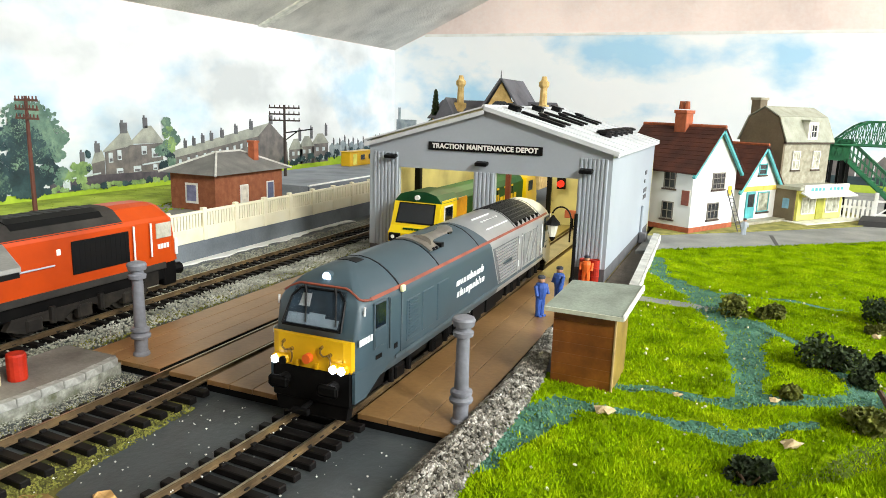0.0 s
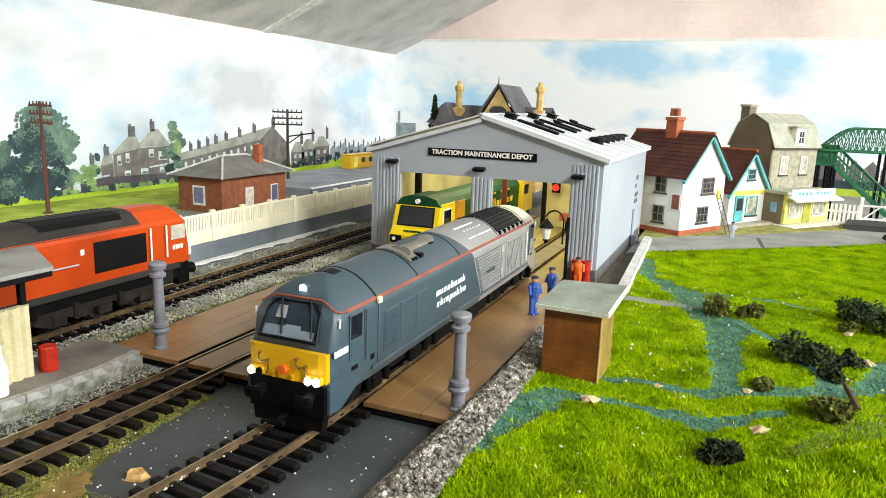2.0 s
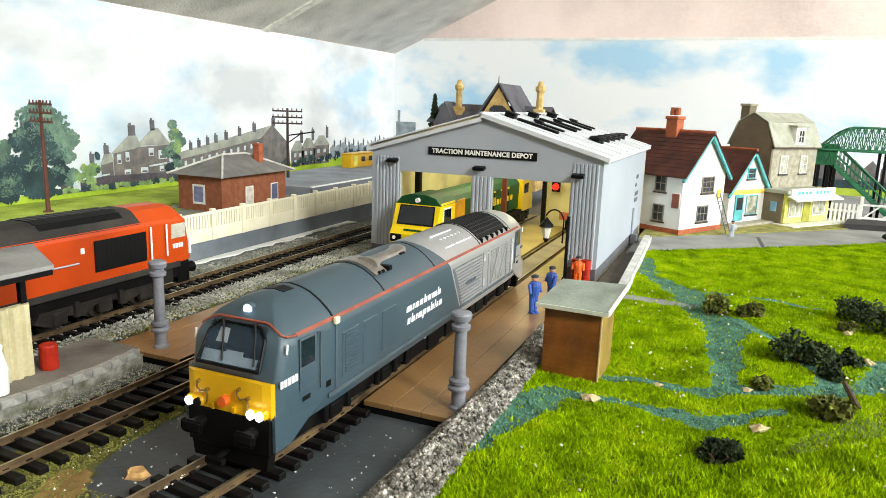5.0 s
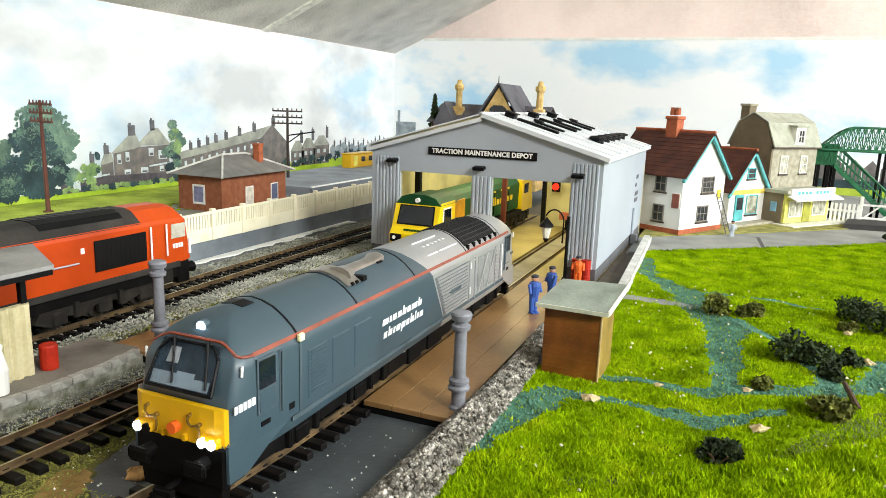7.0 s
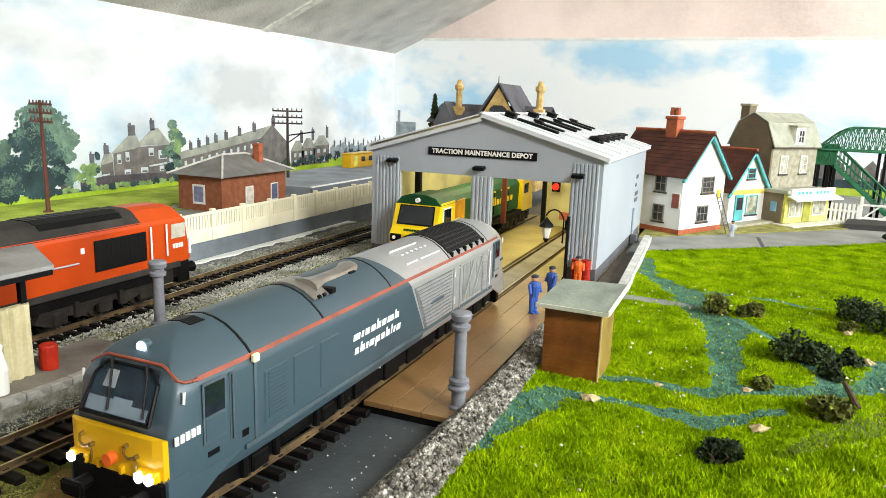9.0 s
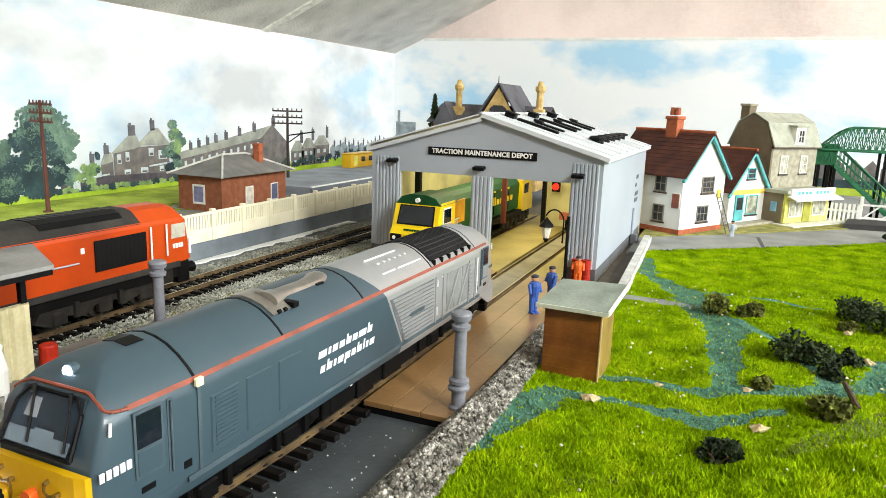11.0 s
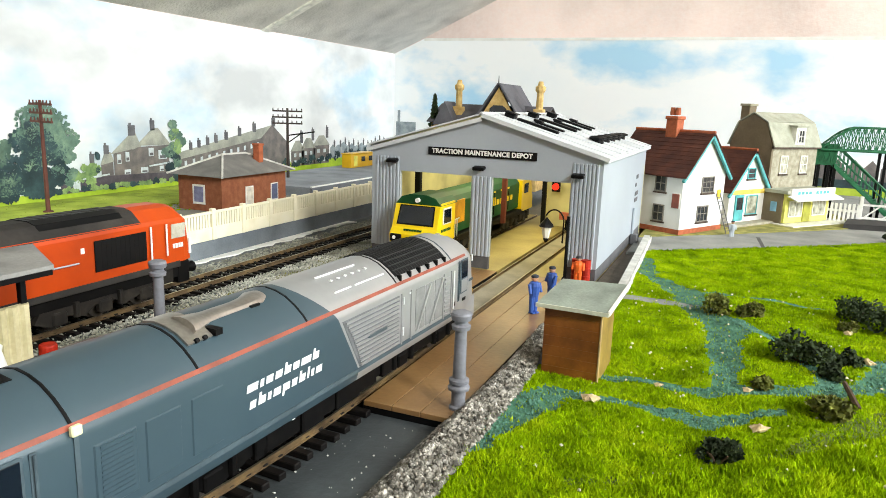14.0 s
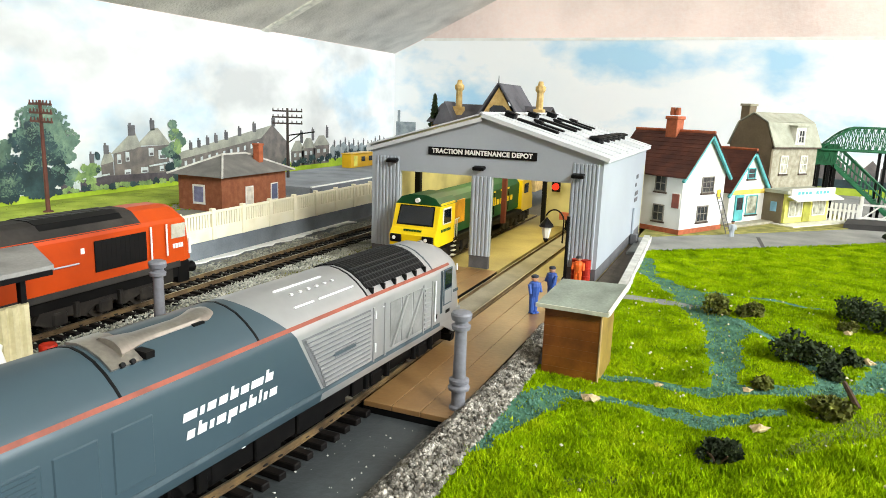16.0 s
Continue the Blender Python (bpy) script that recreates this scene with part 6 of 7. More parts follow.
def bush(x, y, w, h, material, label, lumps=5, seed=1):
    rng = random.Random(seed)
    vs, fs = [], []
    for i in range(lumps):
        a = rng.uniform(0, 6.3)
        r = rng.uniform(.1, .38) * w
        s = rng.uniform(.2, .33)
        clump(rng, r * math.cos(a), r * math.sin(a) * .8, h * rng.uniform(.25, .62), w * s, w * s, h * rng.uniform(.3, .42), 150, .075, vs, fs)
    b = thing("bush", x, y, meadow_z(x, y) - .05, 0, label, "bush", "bushes on the meadow")
    me = bpy.data.meshes.new("foliage")
    me.from_pydata(vs, [], fs)
    me.materials.append(material)
    part("foliage", me, None, b)
    bm = bmesh.new()
    for i in range(4):
        a = rng.uniform(0, 6.3)
        rod(bm, (0, 0, 0), (w * .25 * math.cos(a), w * .25 * math.sin(a), h * .5), .06, .03, 5)
    part("stem", bm, M_BARK, b)


def conifer(x, y, h, w):
    t = thing("conifer", x, y, .85, 0, "narrow dark green model conifer", "tree")
    part("trunk", R((0, 0, 0), (0, 0, h * .9), .3, .08), M_BARK, t)
    rng = random.Random(6)
    vs, fs = [], []
    for i in range(24):
        z = h * (.08 + .9 * i / 23)
        r = w * (1.02 - i / 23) + .12
        clump(rng, 0, 0, z, r, r, h * .03, 130, .13, vs, fs)
    me = bpy.data.meshes.new("crown")
    me.from_pydata(vs, [], fs)
    me.materials.append(M_LEAF)
    part("crown", me, None, t)


station()
conifer(-37.4, 85.5, 11.6, 1.5)
bush(.45, 23.0, 1.5, 1.0, M_LEAF, "small dark green foam bush in the near grass", 5, 3)
bush(4.0, 27.9, 2.2, 1.0, M_LEAF2, "olive brown foam bush by the worn path", 7, 4)
bush(3.6, 34.2, 2.6, 1.5, M_LEAF, "broad dark green foam bush on the meadow", 8, 5)
bush(4.8, 33.0, 1.3, .8, M_LEAF, "low dark green foam bush", 4, 6)
bush(5.6, 35.2, 1.2, .8, M_LEAF, "small dark green foam bush", 4, 7)
bush(6.9, 43.0, 2.4, 1.8, M_LEAF, "dark green foam bush on the meadow", 7, 8)
bush(8.6, 41.6, 3.2, 1.8, M_LEAF, "spreading dark green foam bush", 9, 9)
bush(-.2, 40.8, 1.7, 1.2, M_LEAF2, "olive foam bush at the bend of the path", 6, 10)
bush(1.5, 40.6, 1.3, 1.0, M_LEAF2, "small olive foam bush near the path", 5, 12)
bush(2.0, 29.9, 1.2, .5, M_LEAF2, "low olive foam tuft", 4, 13)
bush(6.3, 40.6, .9, .7, M_LEAF2, "small olive foam tuft", 4, 14)
bush(13.5, 74, 1.4, .7, M_LEAF, "small dark bush at the road edge", 4, 15)


def meadow_bits():
    bm = bmesh.new()
    rod(bm, (5.3, 29.3, meadow_z(5.3, 29.3)), (5.0, 31.2, meadow_z(5.0, 31.2) + .5), .13, .1, 6)
    solo("fallen_branch", bm, M_BARK, "broken brown twig lying across the path", "branch")
    m = mat("tan_plaster_lump", "#cdb58c", .9, size=.3, bump=.5, bsize=.1)
    for x, y, s in ((-4.2, 25.6, .55), (1.7, 25.6, .5), (6.6, 36.0, .6), (6.2, 39.8, .4), (1.4, 29.2, .3), (-2.0, 28.3, .3)):
        rng = random.Random(int(x * 10) + 50)
        bm = bmesh.new()
        for _ in range(4):
            v, f = pebble(rng)
            o = [bm.verts.new((p * s + rng.uniform(-.3, .3) * s, q * s + rng.uniform(-.3, .3) * s, r * s * .7 + .1)) for p, q, r in v]
            for t in f:
                bm.faces.new([o[i] for i in t])
        solo("plaster_lump", bm, m, "tan lump of bare plaster showing through the grass", "debris", "plaster lumps", at=at(x, y, meadow_z(x, y)))


meadow_bits()


# ---- footbridge and gates by the road's far end ----
M_BRIDGE = mat("dark_green_lattice_paint", "#1f6b45", .55, dark="#17573a", light="#2a7d52", size=1)


def footbridge():
    f = thing("footbridge", -1.3, 88, .2, 0, "dark green lattice footbridge with stairs and an arched span", "footbridge")
    # landing
    part("landing", B(8.6, 0, 5.9, 11.2, 2.6, 6.15), M_BRIDGE, f)
    part("landing_parapet", B(8.4, -.05, 6.1, 11.2, .05, 8.1), M_BRIDGE, f)
    part("top_cornice", B(8.2, -.12, 8.0, 11.4, .2, 8.25), M_BRIDGE, f)
    bm = bmesh.new()
    for i in range(5):
        x = 8.7 + i * .55
        rod(bm, (x, -.1, 6.2), (x + .5, -.1, 8.0), .06, n=4)
        rod(bm, (x + .5, -.1, 6.2), (x, -.1, 8.0), .06, n=4)
    part("lattice", bm, M_BRIDGE, f)
    for x in (8.6, 9.6, 10.6, 11.2):
        for y in (.1, 2.5):
            part("leg", B(x - .16, y - .16, 0, x + .16, y + .16, 5.95), M_BLACK, f)
    # stairs down towards +x
    a, b = Vector((11.1, 0, 6.2)), Vector((17.6, 0, .4))
    for y in (-.05, 2.4):
        s = part("stringer", SL((a.x, y, a.z - .5), (b.x, y, b.z - .5), (b.x, y, b.z), (a.x, y, a.z), .12), M_BRIDGE, f)
        bm = bmesh.new()
        rod(bm, a + Vector((0, y, 2.0)), b + Vector((0, y, 2.0)), .11, n=6)
        rod(bm, a + Vector((0, y, 1.0)), b + Vector((0, y, 1.0)), .06, n=6)
        for i in range(17):
            p = a.lerp(b, i / 16) + Vector((0, y, 0))
            rod(bm, p, p + Vector((0, 0, 2.0)), .06, n=4)
        part("stair_rail", bm, M_BRIDGE, s)
    for i in range(16):
        p = a.lerp(b, (i + .5) / 16)
        part("tread", B(p.x - .2, 0, p.z - .05, p.x + .25, 2.4, p.z + .05), M_BRIDGE, f)
    # arched lattice span
    for y in (-.3, 2.8):
        up = [(9.6 + 9 * t, 7.7 + 2.4 * math.sin(math.pi * min(.5, t * 1.3))) for t in np.linspace(0, 1, 15)]
        bm = bmesh.new()
        for p, q in zip(up, up[1:]):
            rod(bm, (p[0], y, p[1]), (q[0], y, q[1]), .12, n=5)
        part("arched_chord", bm, M_BRIDGE, f)
        part("lower_chord", R((9.6, y, 7.6), (19, y, 7.6), .12, n=5), M_BRIDGE, f)
        for p, q in zip(up, up[1:]):
            for za, zb in ((p[1], 7.6), (7.6, q[1])):
                part("lattice_bar", R((p[0], y, za), (q[0], y, zb), .055, n=4), M_BRIDGE, f)
            part("upright", R((q[0], y, 7.6), (q[0], y, q[1]), .055, n=4), M_BRIDGE, f)
    bm = bmesh.new()
    for t in np.linspace(0.06, 1, 12):
        x, z = 9.6 + 9 * t, 7.7 + 2.4 * math.sin(math.pi * min(.5, t * 1.3))
        rod(bm, (x, -.3, z), (x, 2.8, z), .07, n=4)
    part("cross_brace", bm, M_BRIDGE, f)
    for x in (15.5, 16.1):
        part("leg", B(x - .14, 1.1, 0, x + .14, 1.4, 7.6), M_BLACK, f)
    g = thing("crossing_gate", 10.2, 86, .2, 0, "white wooden crossing gate", "gate")
    for z in (.5, 1.9):
        part("gate_rail", B(2.6, 0, z, 8, .15, z + .22), M_WHITE, g)
    for i in range(3):
        x = 2.7 + i * 1.75
        part("gate_brace", SL((x, .05, .55), (x + .22, .05, .55), (x + 1.75, .05, 2.0), (x + 1.53, .05, 2.0), -.1), M_WHITE, g)
    for x in (2.5, 7.8):
        part("gate_post", B(x - .18, -.1, 0, x + .18, .26, 2.9, .03), M_WHITE, g)
    w = thing("white_picket_fence", 8.9, 85.2, .2, 0, "short white picket fence beside the footbridge", "fence")
    for i in range(9):
        part("picket", B(i * .42, 0, 0, i * .42 + .24, .12, 2.1), M_WHITE, w)
    part("picket_rail", B(0, .12, 1.2, 3.6, .2, 1.45), M_WHITE, w)
    solo("dark_platform", P([(10.6, 80.5), (26, 83), (26, 86), (11.5, 85)], .2, .75, "z"), mat("dark_tarmac_platform", "#2f2d2c", .8, size=1.5), "low dark platform edge beyond the road", "platform", kind="structure")


footbridge()


# ---- brick building, cabin and poles on the station level ----
def telegraph(x, y, z, h, n, span, arm_rz, label, extra=False):
    M_POLE = M_POLE2 if extra else M_POLE1
    t = thing("telegraph_pole", x, y, z, arm_rz, label, "telegraph pole", "telegraph poles")
    part("pole", R((0, 0, 0), (0, 0, h), .2, .13), M_POLE, t)
    for i in range(n):
        zz = h - .35 - i * .72
        a = part("cross_arm", B(-span, -.08, zz - .09, span, .08, zz + .09), M_POLE, t)
        for k in (-.95, -.62, -.3, .3, .62, .95):
            part("insulator", R((span * k, 0, zz + .09), (span * k, 0, zz + .34), .07, .05, n=6), M_POLE, a)
    part("foot", R((0, 0, 0), (0, 0, .2), .5, .4, n=8), M_POLE, t)
    if extra:
        part("stay_arm", R((0, 0, h - 3.2), (3.2, 0, h - 2.7), .08, n=5), M_BLACK, t)
        part("stay_arm", R((0, 0, h - 4.1), (1.6, 0, h - 2.9), .07, n=5), M_BLACK, t)


M_POLE1 = mat("red_brown_pole", "#5e3226", .7, size=1)
M_POLE2 = mat("dark_brown_pole", "#33261f", .7, size=1)


def station_level():
    b = thing("brick_building", -42.6, 50.0, .85, 0, "red-brown brick lineside building with a hipped slate roof", "building")
    w, d, e, r = 5.0, 9.7, 3.3, 4.95
    part("wall", B(-w, 0, 0, 0, d, e), mat("red_brown_brick", "#8f5436", .85, dark="#80482e", light="#9c6243", size=.6, fine=.1, bump=.2, bsize=.08), b)
    o = .7
    c = [(-w - o, -o, e - .05), (o, -o, e - .05), (o, d + o, e - .05), (-w - o, d + o, e - .05)]
    p, q = (-w / 2, 3.2, r), (-w / 2, d - 3.2, r)
    mr = mat("grey_hipped_slate", "#75736f", .75, dark="#666460", light="#85827c", size=1.5, bump=.2, bsize=.15)
    bm = bmesh.new()
    vs = [bm.verts.new(v) for v in c] + [bm.verts.new(v) for v in (p, q)]
    for f in ((0, 1, 4), (1, 2, 5, 4), (2, 3, 5), (3, 0, 4, 5)):
        bm.faces.new([vs[i] for i in f])
    bm.faces.new([vs[i] for i in (3, 2, 1, 0)])
    part("roof", bm, mr, b)
    for a, k in ((c[0], p), (c[1], p), (c[2], q), (c[3], q), (p, q)):
        part("hip_strip", R(Vector(a) + Vector((0, 0, .02)), Vector(k) + Vector((0, 0, .03)), .11, n=5), mat("pale_hip", "#c9c6bf", .7) if a is c[0] else bpy.data.materials["pale_hip"], b)
    bm = bmesh.new()
    box(bm, -1.6, 6.6, 4.0, -.9, 7.3, 5.9, .03)
    box(bm, -1.68, 6.52, 5.75, -.82, 7.38, 5.95, .03)
    part("chimney", bm, M_BRICKR, b)
    for y, m in ((3.3, "#d9d2c4"), (7.2, "#565c78")):
        f = part("poster", B(.0, y, .4, .06, y + 1.15, 2.1), M_FRAME, b, "framed poster")
        part("poster_print", B(.06, y + .12, .5, .08, y + 1.03, 2.0), mat("poster_ink", m, .5, size=.5), f)
    f = part("poster", B(-3.3, -.06, .6, -1.9, 0, 2.4), M_FRAME, b, "framed poster")
    part("poster_print", B(-3.12, -.08, .8, -2.08, -.06, 2.22), mat("poster_violet", "#7c7c9e", .5, size=.5), f)
    # yellow cabin and the grey ramp
    c = thing("yellow_cabin", -50.6, 86.6, 1.9, 0, "small yellow site cabin on the ramp", "cabin")
    part("body", B(-1.5, 0, 0, 0, 6.6, 1.9, .06), M_YELLOW, c)
    part("cabin_roof", B(-1.6, -.1, 1.9, .1, 6.7, 2.05, .04), M_YELLOW, c)
    part("cabin_door", B(0, .8, .2, .05, 1.8, 1.7), M_BUTTER, c)
    for y in (3.0, 5.2):
        part("cabin_window", B(0, y, .8, .05, y + 1.0, 1.5), M_DKWIN, c)
    r = thing("ramp", 0, 0, 0, 0, "grey ramp with a white edge line behind the fence", "ramp")
    part("deck", P([(63.5, .85), (110, .85), (110, 1.9), (83, 1.9), (63.5, 1.9)], -54, -42, "x"), mat("ramp_grey", "#8b9096", .8, size=3), r)
    part("edge_line", B(-42.2, 63.6, 1.9, -41.95, 110, 2.02), M_WHITE, r)
    part("front_face", B(-42, 63.4, .9, -41.9, 110, 1.85), mat("ramp_dark_face", "#63676d", .8, size=2), r)
    telegraph(-54.2, 41.6, .85, 9.55, 3, 1.6, -8, "red-brown telegraph pole with three cross arms")
    telegraph(-50.0, 70.6, .85, 9.3, 3, 1.75, 35, "dark telegraph pole behind the brick building", True)
    rng = random.Random(9)
    pl = [(rng.uniform(-59, -46), rng.uniform(34, 62), .86, rng.uniform(.08, .25)) for _ in range(2500)]
    scatter("station_turf", pl, M_GRASSB, "green and olive turf scatter on the station level", "grass")
    solo("station_grass", P([(-59.8, 20), (-50.5, 20), (-49.5, 62), (-59.8, 100)], .85, .95, "z"), mat("olive_turf", "#a0b338", .95, dark="#84942c", light="#b8c64a", size=2, fine=.2, bump=.5, bsize=.15), "yellow-green turf below the backscene", "grass", kind="structure")


station_level()

# ---- the red locomotive on the main line ----
M_RED = mat("orange_red_loco_paint", "#b43e05", .45, dark="#9c3403", light="#c0480a", size=6, fine=.3, coat=.05, spec=.3, grain=.08)
M_ROOFG = mat("dusty_dark_roof", "#312e2b", .75, dark="#242220", light="#403c37", size=2.0, fine=.2, spec=.25)
M_BOGIE = mat("weathered_bogie", "#211d19", .7, dark="#151210", light="#332d26", size=.7, spec=.25)


def heavy_bogie(parent, y, n=3, x=0):
    bm = bmesh.new()
    for s in (-1, 1):
        prism(bm, [(-3.9, .7), (-3.6, 1.15), (3.6, 1.15), (3.9, .7), (3.0, .35), (2.4, .8), (1.2, .45), (.6, .85), (-.6, .85), (-1.2, .45), (-2.4, .8), (-3.0, .35)], s * 1.36 - .16, s * 1.36 + .16, "x")
        for k in range(n):
            q = -2.6 + k * 5.2 / (n - 1)
            box(bm, s * 1.42 - .2, q - .4, .35, s * 1.42 + .2, q + .4, 1.0, .08)
            rod(bm, (s * 1.55, q + .9, .55), (s * 1.55, q + .9, 1.3), .16)
    part("bogie", bm, M_BOGIE, parent, "weathered bogie frame", at=at(x, y, 0))
    for k in range(n):
        part("wheelset", WHEEL, None, parent, at=at(x, y - 2.6 + k * 5.2 / (n - 1), .68))


def red_loco():
    t = thing("diesel_locomotive", -30.0, 0, 0, 0, "orange-red diesel locomotive with a dusty grey roof", "locomotive")
    y0, y1 = 2.6, 30.5
    side = [(1.72, 1.8), (1.74, 4.1), (1.66, 4.3), (1.0, 4.85), (.5, 5.0)]
    sec = side + [(-x, z) for x, z in side[::-1]]
    part("body", P(sec, y0 + 1.2, 28.2), M_RED, t)
    # cab with a raked nose at the far end
    bm = bmesh.new()
    n = len(sec)
    ra = [bm.verts.new((x, 28.2, z)) for x, z in sec]
    rb = [bm.verts.new((x * .97, 30.0 - max(0, z - 4.2) * .6, z - .04)) for x, z in sec]
    rc = [bm.verts.new((x * .93, y1 - max(0, z - 2.9) * .28, z - (.12 if z > 4.2 else 0))) for x, z in sec]
    for a, b in ((ra, rb), (rb, rc)):
        for i in range(n):
            j = (i + 1) % n
            bm.faces.new((a[i], a[j], b[j], b[i]))
    bm.faces.new(rc)
    bmesh.ops.recalc_face_normals(bm, faces=bm.faces[:])
    part("cab", bm, M_RED, t, "orange-red cab")
    part("roof", P([(1.69, 4.27), (1.02, 4.88), (.5, 5.03), (-.5, 5.03), (-1.02, 4.88), (-1.69, 4.27)], y0 + 1.2, 27.0), M_ROOFG, t)
    part("roof_grille", P([(1.3, 4.62), (1.02, 4.92), (.5, 5.07), (-.5, 5.07), (-1.02, 4.92), (-1.3, 4.62)], 21.5, 26.2), M_BLACK, t)
    for i in range(9):
        part("grille_slat", B(-.48, 21.7 + i * .5, 5.05, .48, 21.85 + i * .5, 5.085), M_ROOFG, t)
    part("solebar", B(-1.76, y0, 1.72, 1.76, 29.6, 2.06, .03), M_ROOFG, t)
    part("frame", B(-1.5, y0 + .5, 1.1, 1.5, 29.8, 1.75), M_UNDER, t)
    part("fuel_tank", B(-1.5, 12.5, .45, 1.5, 20.2, 1.7, .12), M_UNDER, t)
    part("grille", B(1.73, 23.95, 2.3, 1.79, 27.2, 3.85, .02), M_BLACK, t, "black side grille")
    for i in range(11):
        part("grille_slat", B(1.785, 24.05 + i * .29, 2.35, 1.797, 24.13 + i * .29, 3.8), M_BLACK, t)
    for y in (27.45, 28.55):
        part("handrail", R((1.85, y, 2.3), (1.85, y, 4.05), .05, n=6), M_WHITE, t, "white handrail")
    part("cab_side_window", B(1.66, 29.0, 3.15, 1.75, 30.05, 3.95, .02), mat("pale_cab_glass", "#b7b3a4", .15, size=1), t)
    for i in range(4):
        part("number_bar", B(1.70, 29.1 + i * .2, 2.6, 1.745, 29.24 + i * .2, 2.85), M_WHITE, t)
    part("body_handrail", R((1.83, 19.6, 2.95), (1.83, 23.0, 2.95), .04, n=6), M_SHED, t, "pale handrail along the body")
    part("logo_bar", B(1.73, 23.2, 3.35, 1.755, 23.4, 3.62), M_WHITE, t)
    part("nose_window", SL((-1.4, 30.46, 3.2), (-1.4, 30.3, 4.0), (1.4, 30.3, 4.0), (1.4, 30.46, 3.2), .05), M_GLASSD, t)
    part("buffer_beam", B(-1.55, 29.6, .7, 1.55, 30.5, 1.95, .06), M_UNDER, t)
    for x in (-1.05, 1.05):
        part("buffer", R((x, 30.4, 1.35), (x, 31.2, 1.35), .2, .34, n=10), M_UNDER, t)
    part("nose_stripe", B(1.62, 30.35, 2.1, 1.68, 30.52, 3.0), M_WHITE, t)
    part("sandbox", B(1.2, 28.2, .9, 1.6, 29.2, 1.7, .05), M_BOGIE, t)
    for y in (8.5, 24.6):
        heavy_bogie(t, y)
    # the superstructure is raised above the solebar to fit the camera's view
    for ob in t.children:
        if ob.name.split(".")[0] in ("body", "cab", "roof", "roof_grille", "grille_slat", "grille", "handrail", "cab_side_window", "number_bar", "logo_bar", "nose_window", "body_handrail", "nose_stripe"):
            ob.matrix_basis = at(0, 0, .23) @ ob.matrix_basis


red_loco()

# ---- the green and yellow locomotive in the shed ----
M_LEMON = mat("lemon_yellow_loco_paint", "#f0cf00", .42, dark="#e4c200", light="#f7d90c", size=3, coat=.12, grain=.06)
M_GREEN = mat("deep_green_loco_paint", "#0f4a26", .5, dark="#0b3d1f", light="#14572e", size=3, spec=.25)


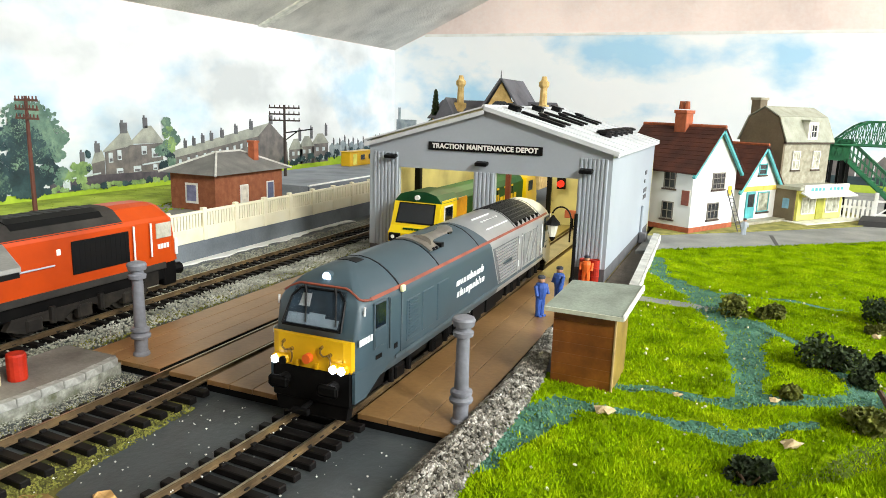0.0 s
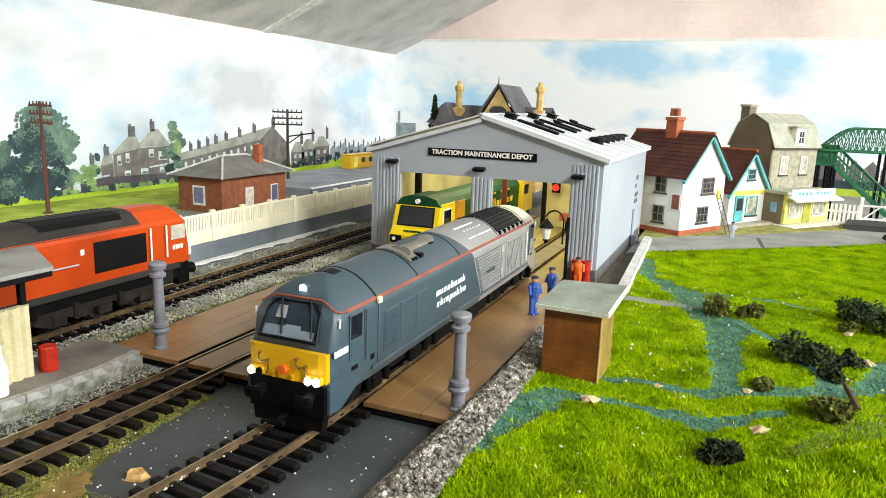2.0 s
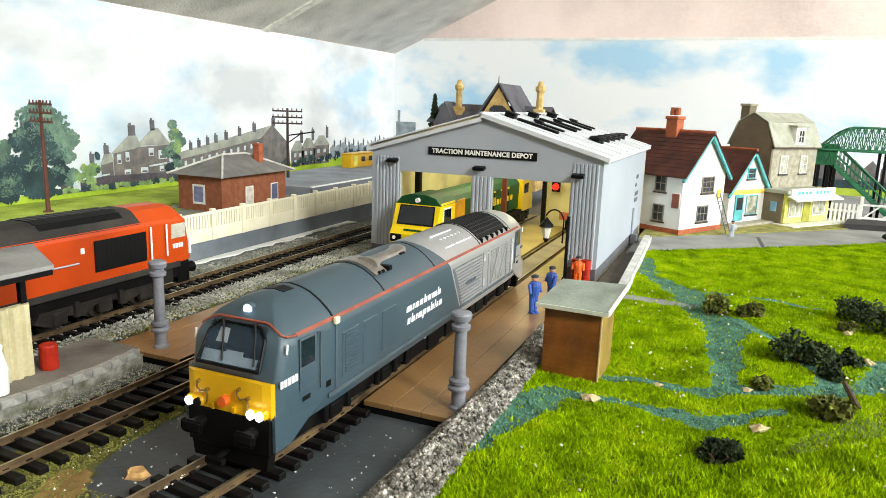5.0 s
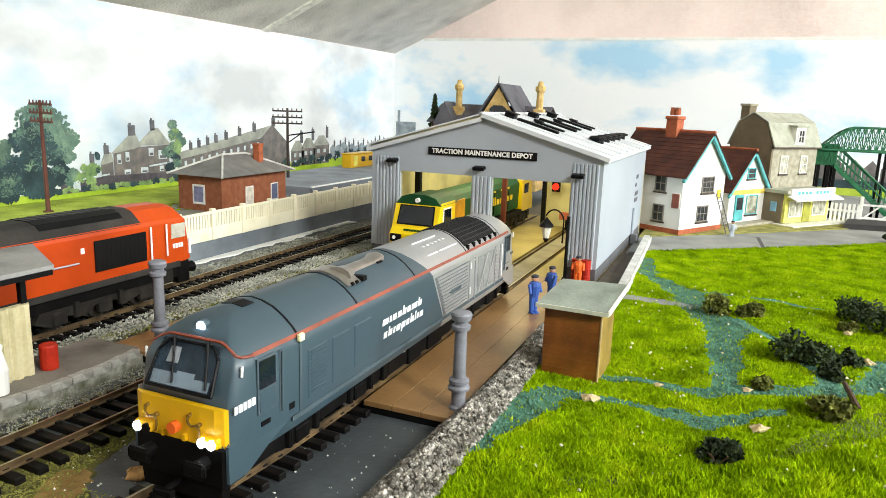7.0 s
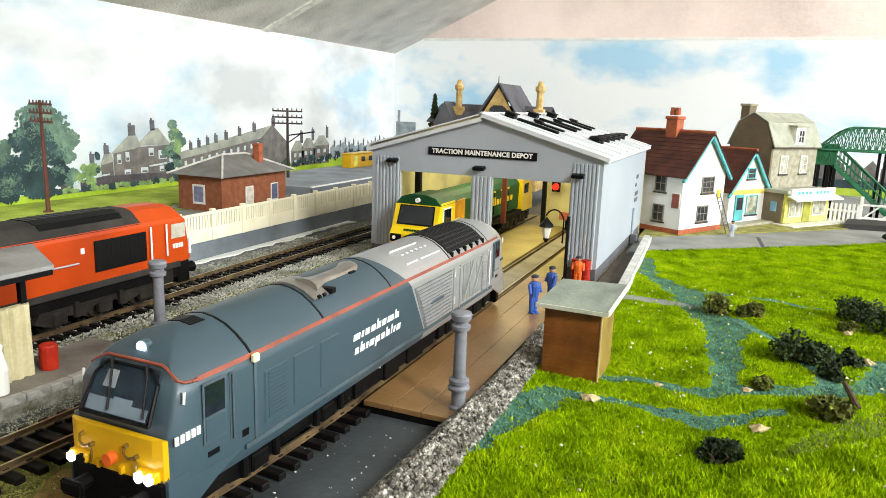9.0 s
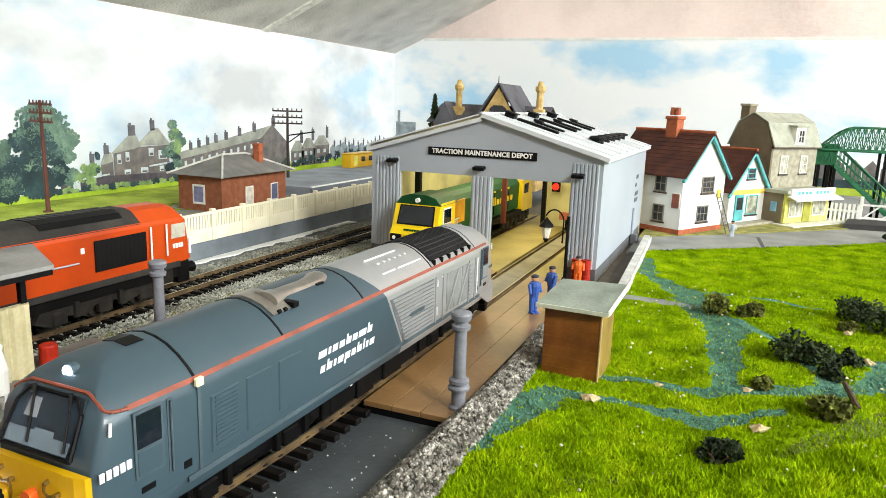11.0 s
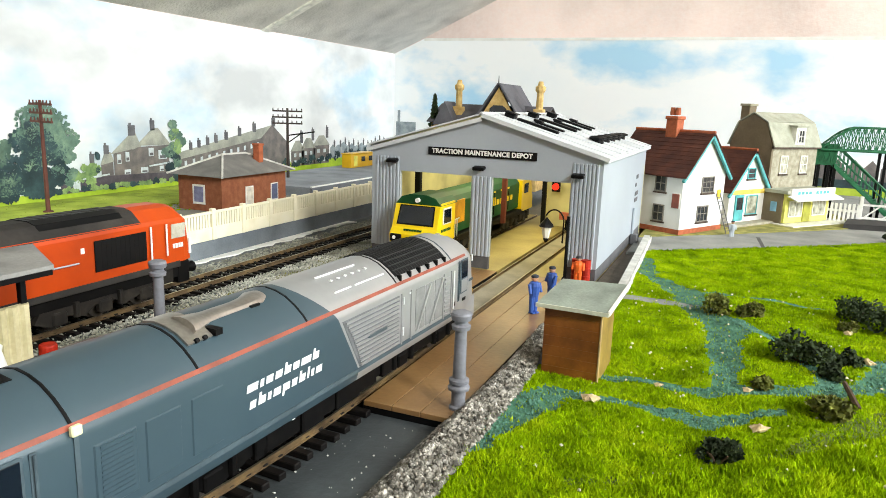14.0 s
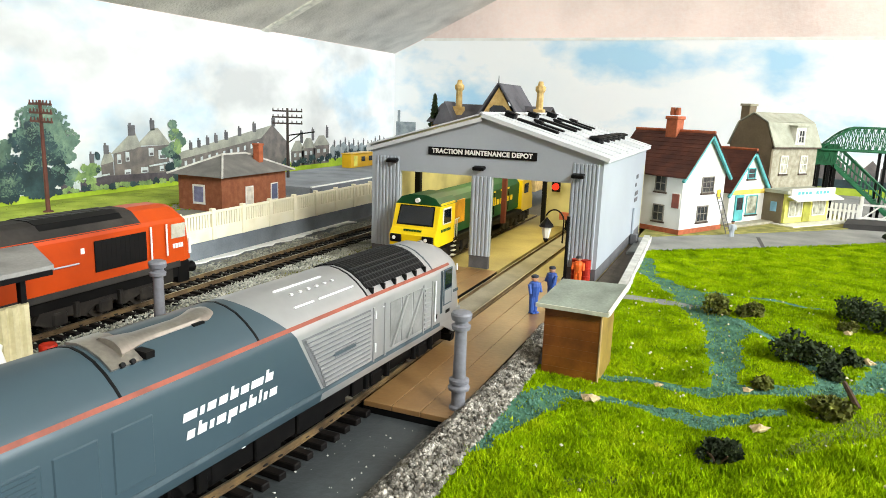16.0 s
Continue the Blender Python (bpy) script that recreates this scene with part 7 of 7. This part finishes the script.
def green_loco():
    t = thing("diesel_locomotive", -20.1, 42.7, 0, 0, "green and yellow diesel locomotive standing in the depot", "locomotive")
    # front cab: raked screen above a sloping yellow nose
    prof = [(.0, 1.5), (-.05, 2.3), (.35, 2.75), (.9, 4.25), (1.2, 4.45), (3.6, 4.45), (3.6, 1.5)]
    part("cab", P(prof, -1.7, 1.7, "x"), M_LEMON, t, "yellow cab")
    part("cab_roof", P([(1.72, 4.3), (1.3, 4.8), (.6, 5.0), (-.6, 5.0), (-1.3, 4.8), (-1.72, 4.3)], .95, 4.0, "y"), M_GREEN, t, "green cab roof")
    part("windscreen", SL((-1.3, .46, 3.0), (1.3, .46, 3.0), (1.22, .86, 4.16), (-1.22, .86, 4.16), .05), M_GLASSD, t)
    part("windscreen_frame", SL((-1.4, .42, 2.9), (1.4, .42, 2.9), (1.32, .88, 4.24), (-1.32, .88, 4.24), .02), M_BLACK, t)
    part("side_window", B(1.68, 1.35, 2.95, 1.74, 2.9, 4.1, .02), M_FRAME, t)
    part("side_pane", B(1.72, 1.5, 3.05, 1.76, 2.75, 4.0), M_GLASSD, t)
    for x in (-1.2, 1.2):
        l = part("lamp_box", B(x - .42, -.16, 1.75, x + .42, .02, 2.3, .05), M_BLACK, t)
        part("lamp_lens", R((x - .1, -.2, 2.05), (x - .1, -.14, 2.05), .13, n=10), M_WHITE, l)
    for i in range(7):
        part("logo_bar", B(-.7 + i * .2, .1, 2.5, -.56 + i * .2, .22, 2.62), M_GREEN, t, at=at(0, 0, .03))
        part("logo_bar", B(1.7, 1.1 + i * .26, 2.45, 1.72, 1.28 + i * .26, 2.65), M_GREEN, t)
    part("top_lamp", R((0, .7, 4.62), (0, .95, 4.62), .16, n=10), M_WHITE, t)
    # hood, walkway and far cab
    part("hood", P([(1.35, 1.9), (1.4, 4.2), (1.1, 4.6), (.5, 4.85), (-.5, 4.85), (-1.1, 4.6), (-1.4, 4.2), (-1.35, 1.9)], 3.6, 20.5, "y"), M_GREEN, t, "green hood")
    part("hood_flank", B(1.35, 3.6, 2.6, 1.46, 6.2, 4.3), mat("orange_yellow_flank", "#d99a1c", .45), t)
    for i in range(9):
        y = 10.2 + i * .95
        part("logo_bar", B(1.38, y, 2.9, 1.43, y + .6, 3.35 + .25 * (i % 3 == 0)), M_LEMON, t)
        if i % 2:
            part("logo_bar", B(1.36, y, 4.0, 1.44, y + .5, 4.15), M_LEMON, t)
    for y in (8.4, 13.2, 17.2):
        part("hood_door", B(1.38, y, 2.1, 1.43, y + .12, 4.1), M_BLACK, t)
    part("far_cab", P([(20.5, 1.5), (20.5, 4.45), (23.4, 4.4), (24.2, 2.6), (24.2, 1.5)], -1.7, 1.7, "x"), M_LEMON, t, "yellow cab")
    part("far_window", B(1.68, 21.2, 3.2, 1.74, 22.5, 4.1), M_GLASSD, t)
    part("walkway", B(-1.7, 3.4, 1.3, 1.7, 21, 1.75, .04), M_UNDER, t)
    part("frame", B(-1.5, .1, .7, 1.5, 24, 1.5, .05), M_UNDER, t)
    part("fuel_tank", B(-1.5, 9, .3, 1.5, 15, 1.4, .1), M_UNDER, t)
    for x, y in ((1.66, 3.75), (1.66, 4.2)):
        bm = bmesh.new()
        rod(bm, (x, y, 1.6), (x, y, 3.0), .05, n=5)
        rod(bm, (x, y, 3.0), (x, y + .4, 3.05), .05, n=5)
        part("handrail", bm, M_WHITE, t)
    for i in range(4):
        part("step", B(1.3, 3.4 + .02 * i, .4 + i * .34, 1.75, 3.95, .46 + i * .34), M_WHITE, t)
    for y in (4.6, 19.4):
        heavy_bogie(t, y, 3)


green_loco()


# ---- inside the shed ----
def shed_fittings():
    solo("roof_post", B(-23.4, 50, -.02, -22.95, 50.45, 8.4, .03), M_BLACK, "black steel post inside the shed", "post", "posts inside the shed")
    # foot set to fit the camera's view, top run up to meet the roof
    solo("roof_post", B(-18.1, 56.0, 1.45, -17.7, 56.4, 9.9, .03), mat("red_oxide_post", "#6b3128", .6), "red oxide post run up to the shed roof, placed to fit the view", "duct")
    s = thing("stop_lamp", -16.0, 65.2, 0, 0, "red stop lamp on a black stand at the shed end", "lamp")
    part("stand", B(-1.0, 0, 0, -.6, .3, 4.6), M_BLACK, s)
    part("lens", R((.3, -.2, 3.9), (.3, .1, 3.9), .32, n=12), glow("red_stop_glow", "#e82818", 0.8), s)
    part("lamp_box", B(-.1, .1, 3.4, .7, .4, 4.6, .05), M_BLACK, s)
    b = thing("buffer_stop", -13.36, 63.8, 0, 0, "red-brown buffer stop at the end of the depot road", "buffer stop")
    part("beam", B(-1.5, 0, 1.0, 1.5, .4, 1.7, .05), mat("faded_red_beam", "#b0604a", .7), b)
    for x in (-.85, .85):
        part("stay", SL((x - .1, .3, -.02), (x + .1, .3, -.02), (x + .1, .3, 1.2), (x - .1, .3, 1.2), -.25), M_UNDER, b)
    c = thing("tool_cabinet", -11.0, 65.4, -.02, 0, "dark tool cabinet at the back of the shed", "cabinet")
    part("body", B(0, -.6, 0, 1.4, .4, 2.4, .04), M_DARKBASE, c)
    part("cabinet_door", B(.05, -.66, .1, .68, -.6, 2.3), M_BLACK, c)
    part("cabinet_door", B(.72, -.66, .1, 1.35, -.6, 2.3), M_BLACK, c)


shed_fittings()

# ---- what moves ----
BOGIE = 7.2
RUN = [(0, 33.9), (0.5, 33.36), (1, 32.76), (1.5, 32.26), (2, 31.76), (2.5, 31.28), (3, 30.77), (3.5, 30.25), (4, 29.73), (6.5, 27.29), (7, 26.78), (7.5, 26.28), (8, 25.77), (8.5, 25.27), (9, 24.76),
       (11.5, 22.26), (12, 21.71), (12.5, 21.16), (13, 20.62), (13.5, 20.1), (14, 19.57), (14.5, 19.05), (15, 18.51), (15.5, 17.97), (16, 17.4)]


def place_y(t):
    return float(np.interp(t, [r[0] for r in RUN], [r[1] for r in RUN]))


def loco_pose(y):
    a, b = road_x(y - BOGIE), road_x(y + BOGIE)
    return at((a + b) / 2, y, 0, rz=math.degrees(math.atan2(-(b - a), 2 * BOGIE)))


def motions():
    times = [i * 0.5 for i in range(33)]
    walk(LOCO, [(t, loco_pose(place_y(t))) for t in times])
    for w, y in WHEELS:
        walk(w, [(t, at(0, y, .68, rx=math.degrees((place_y(0) - place_y(t)) / .66))) for t in times])


motions()
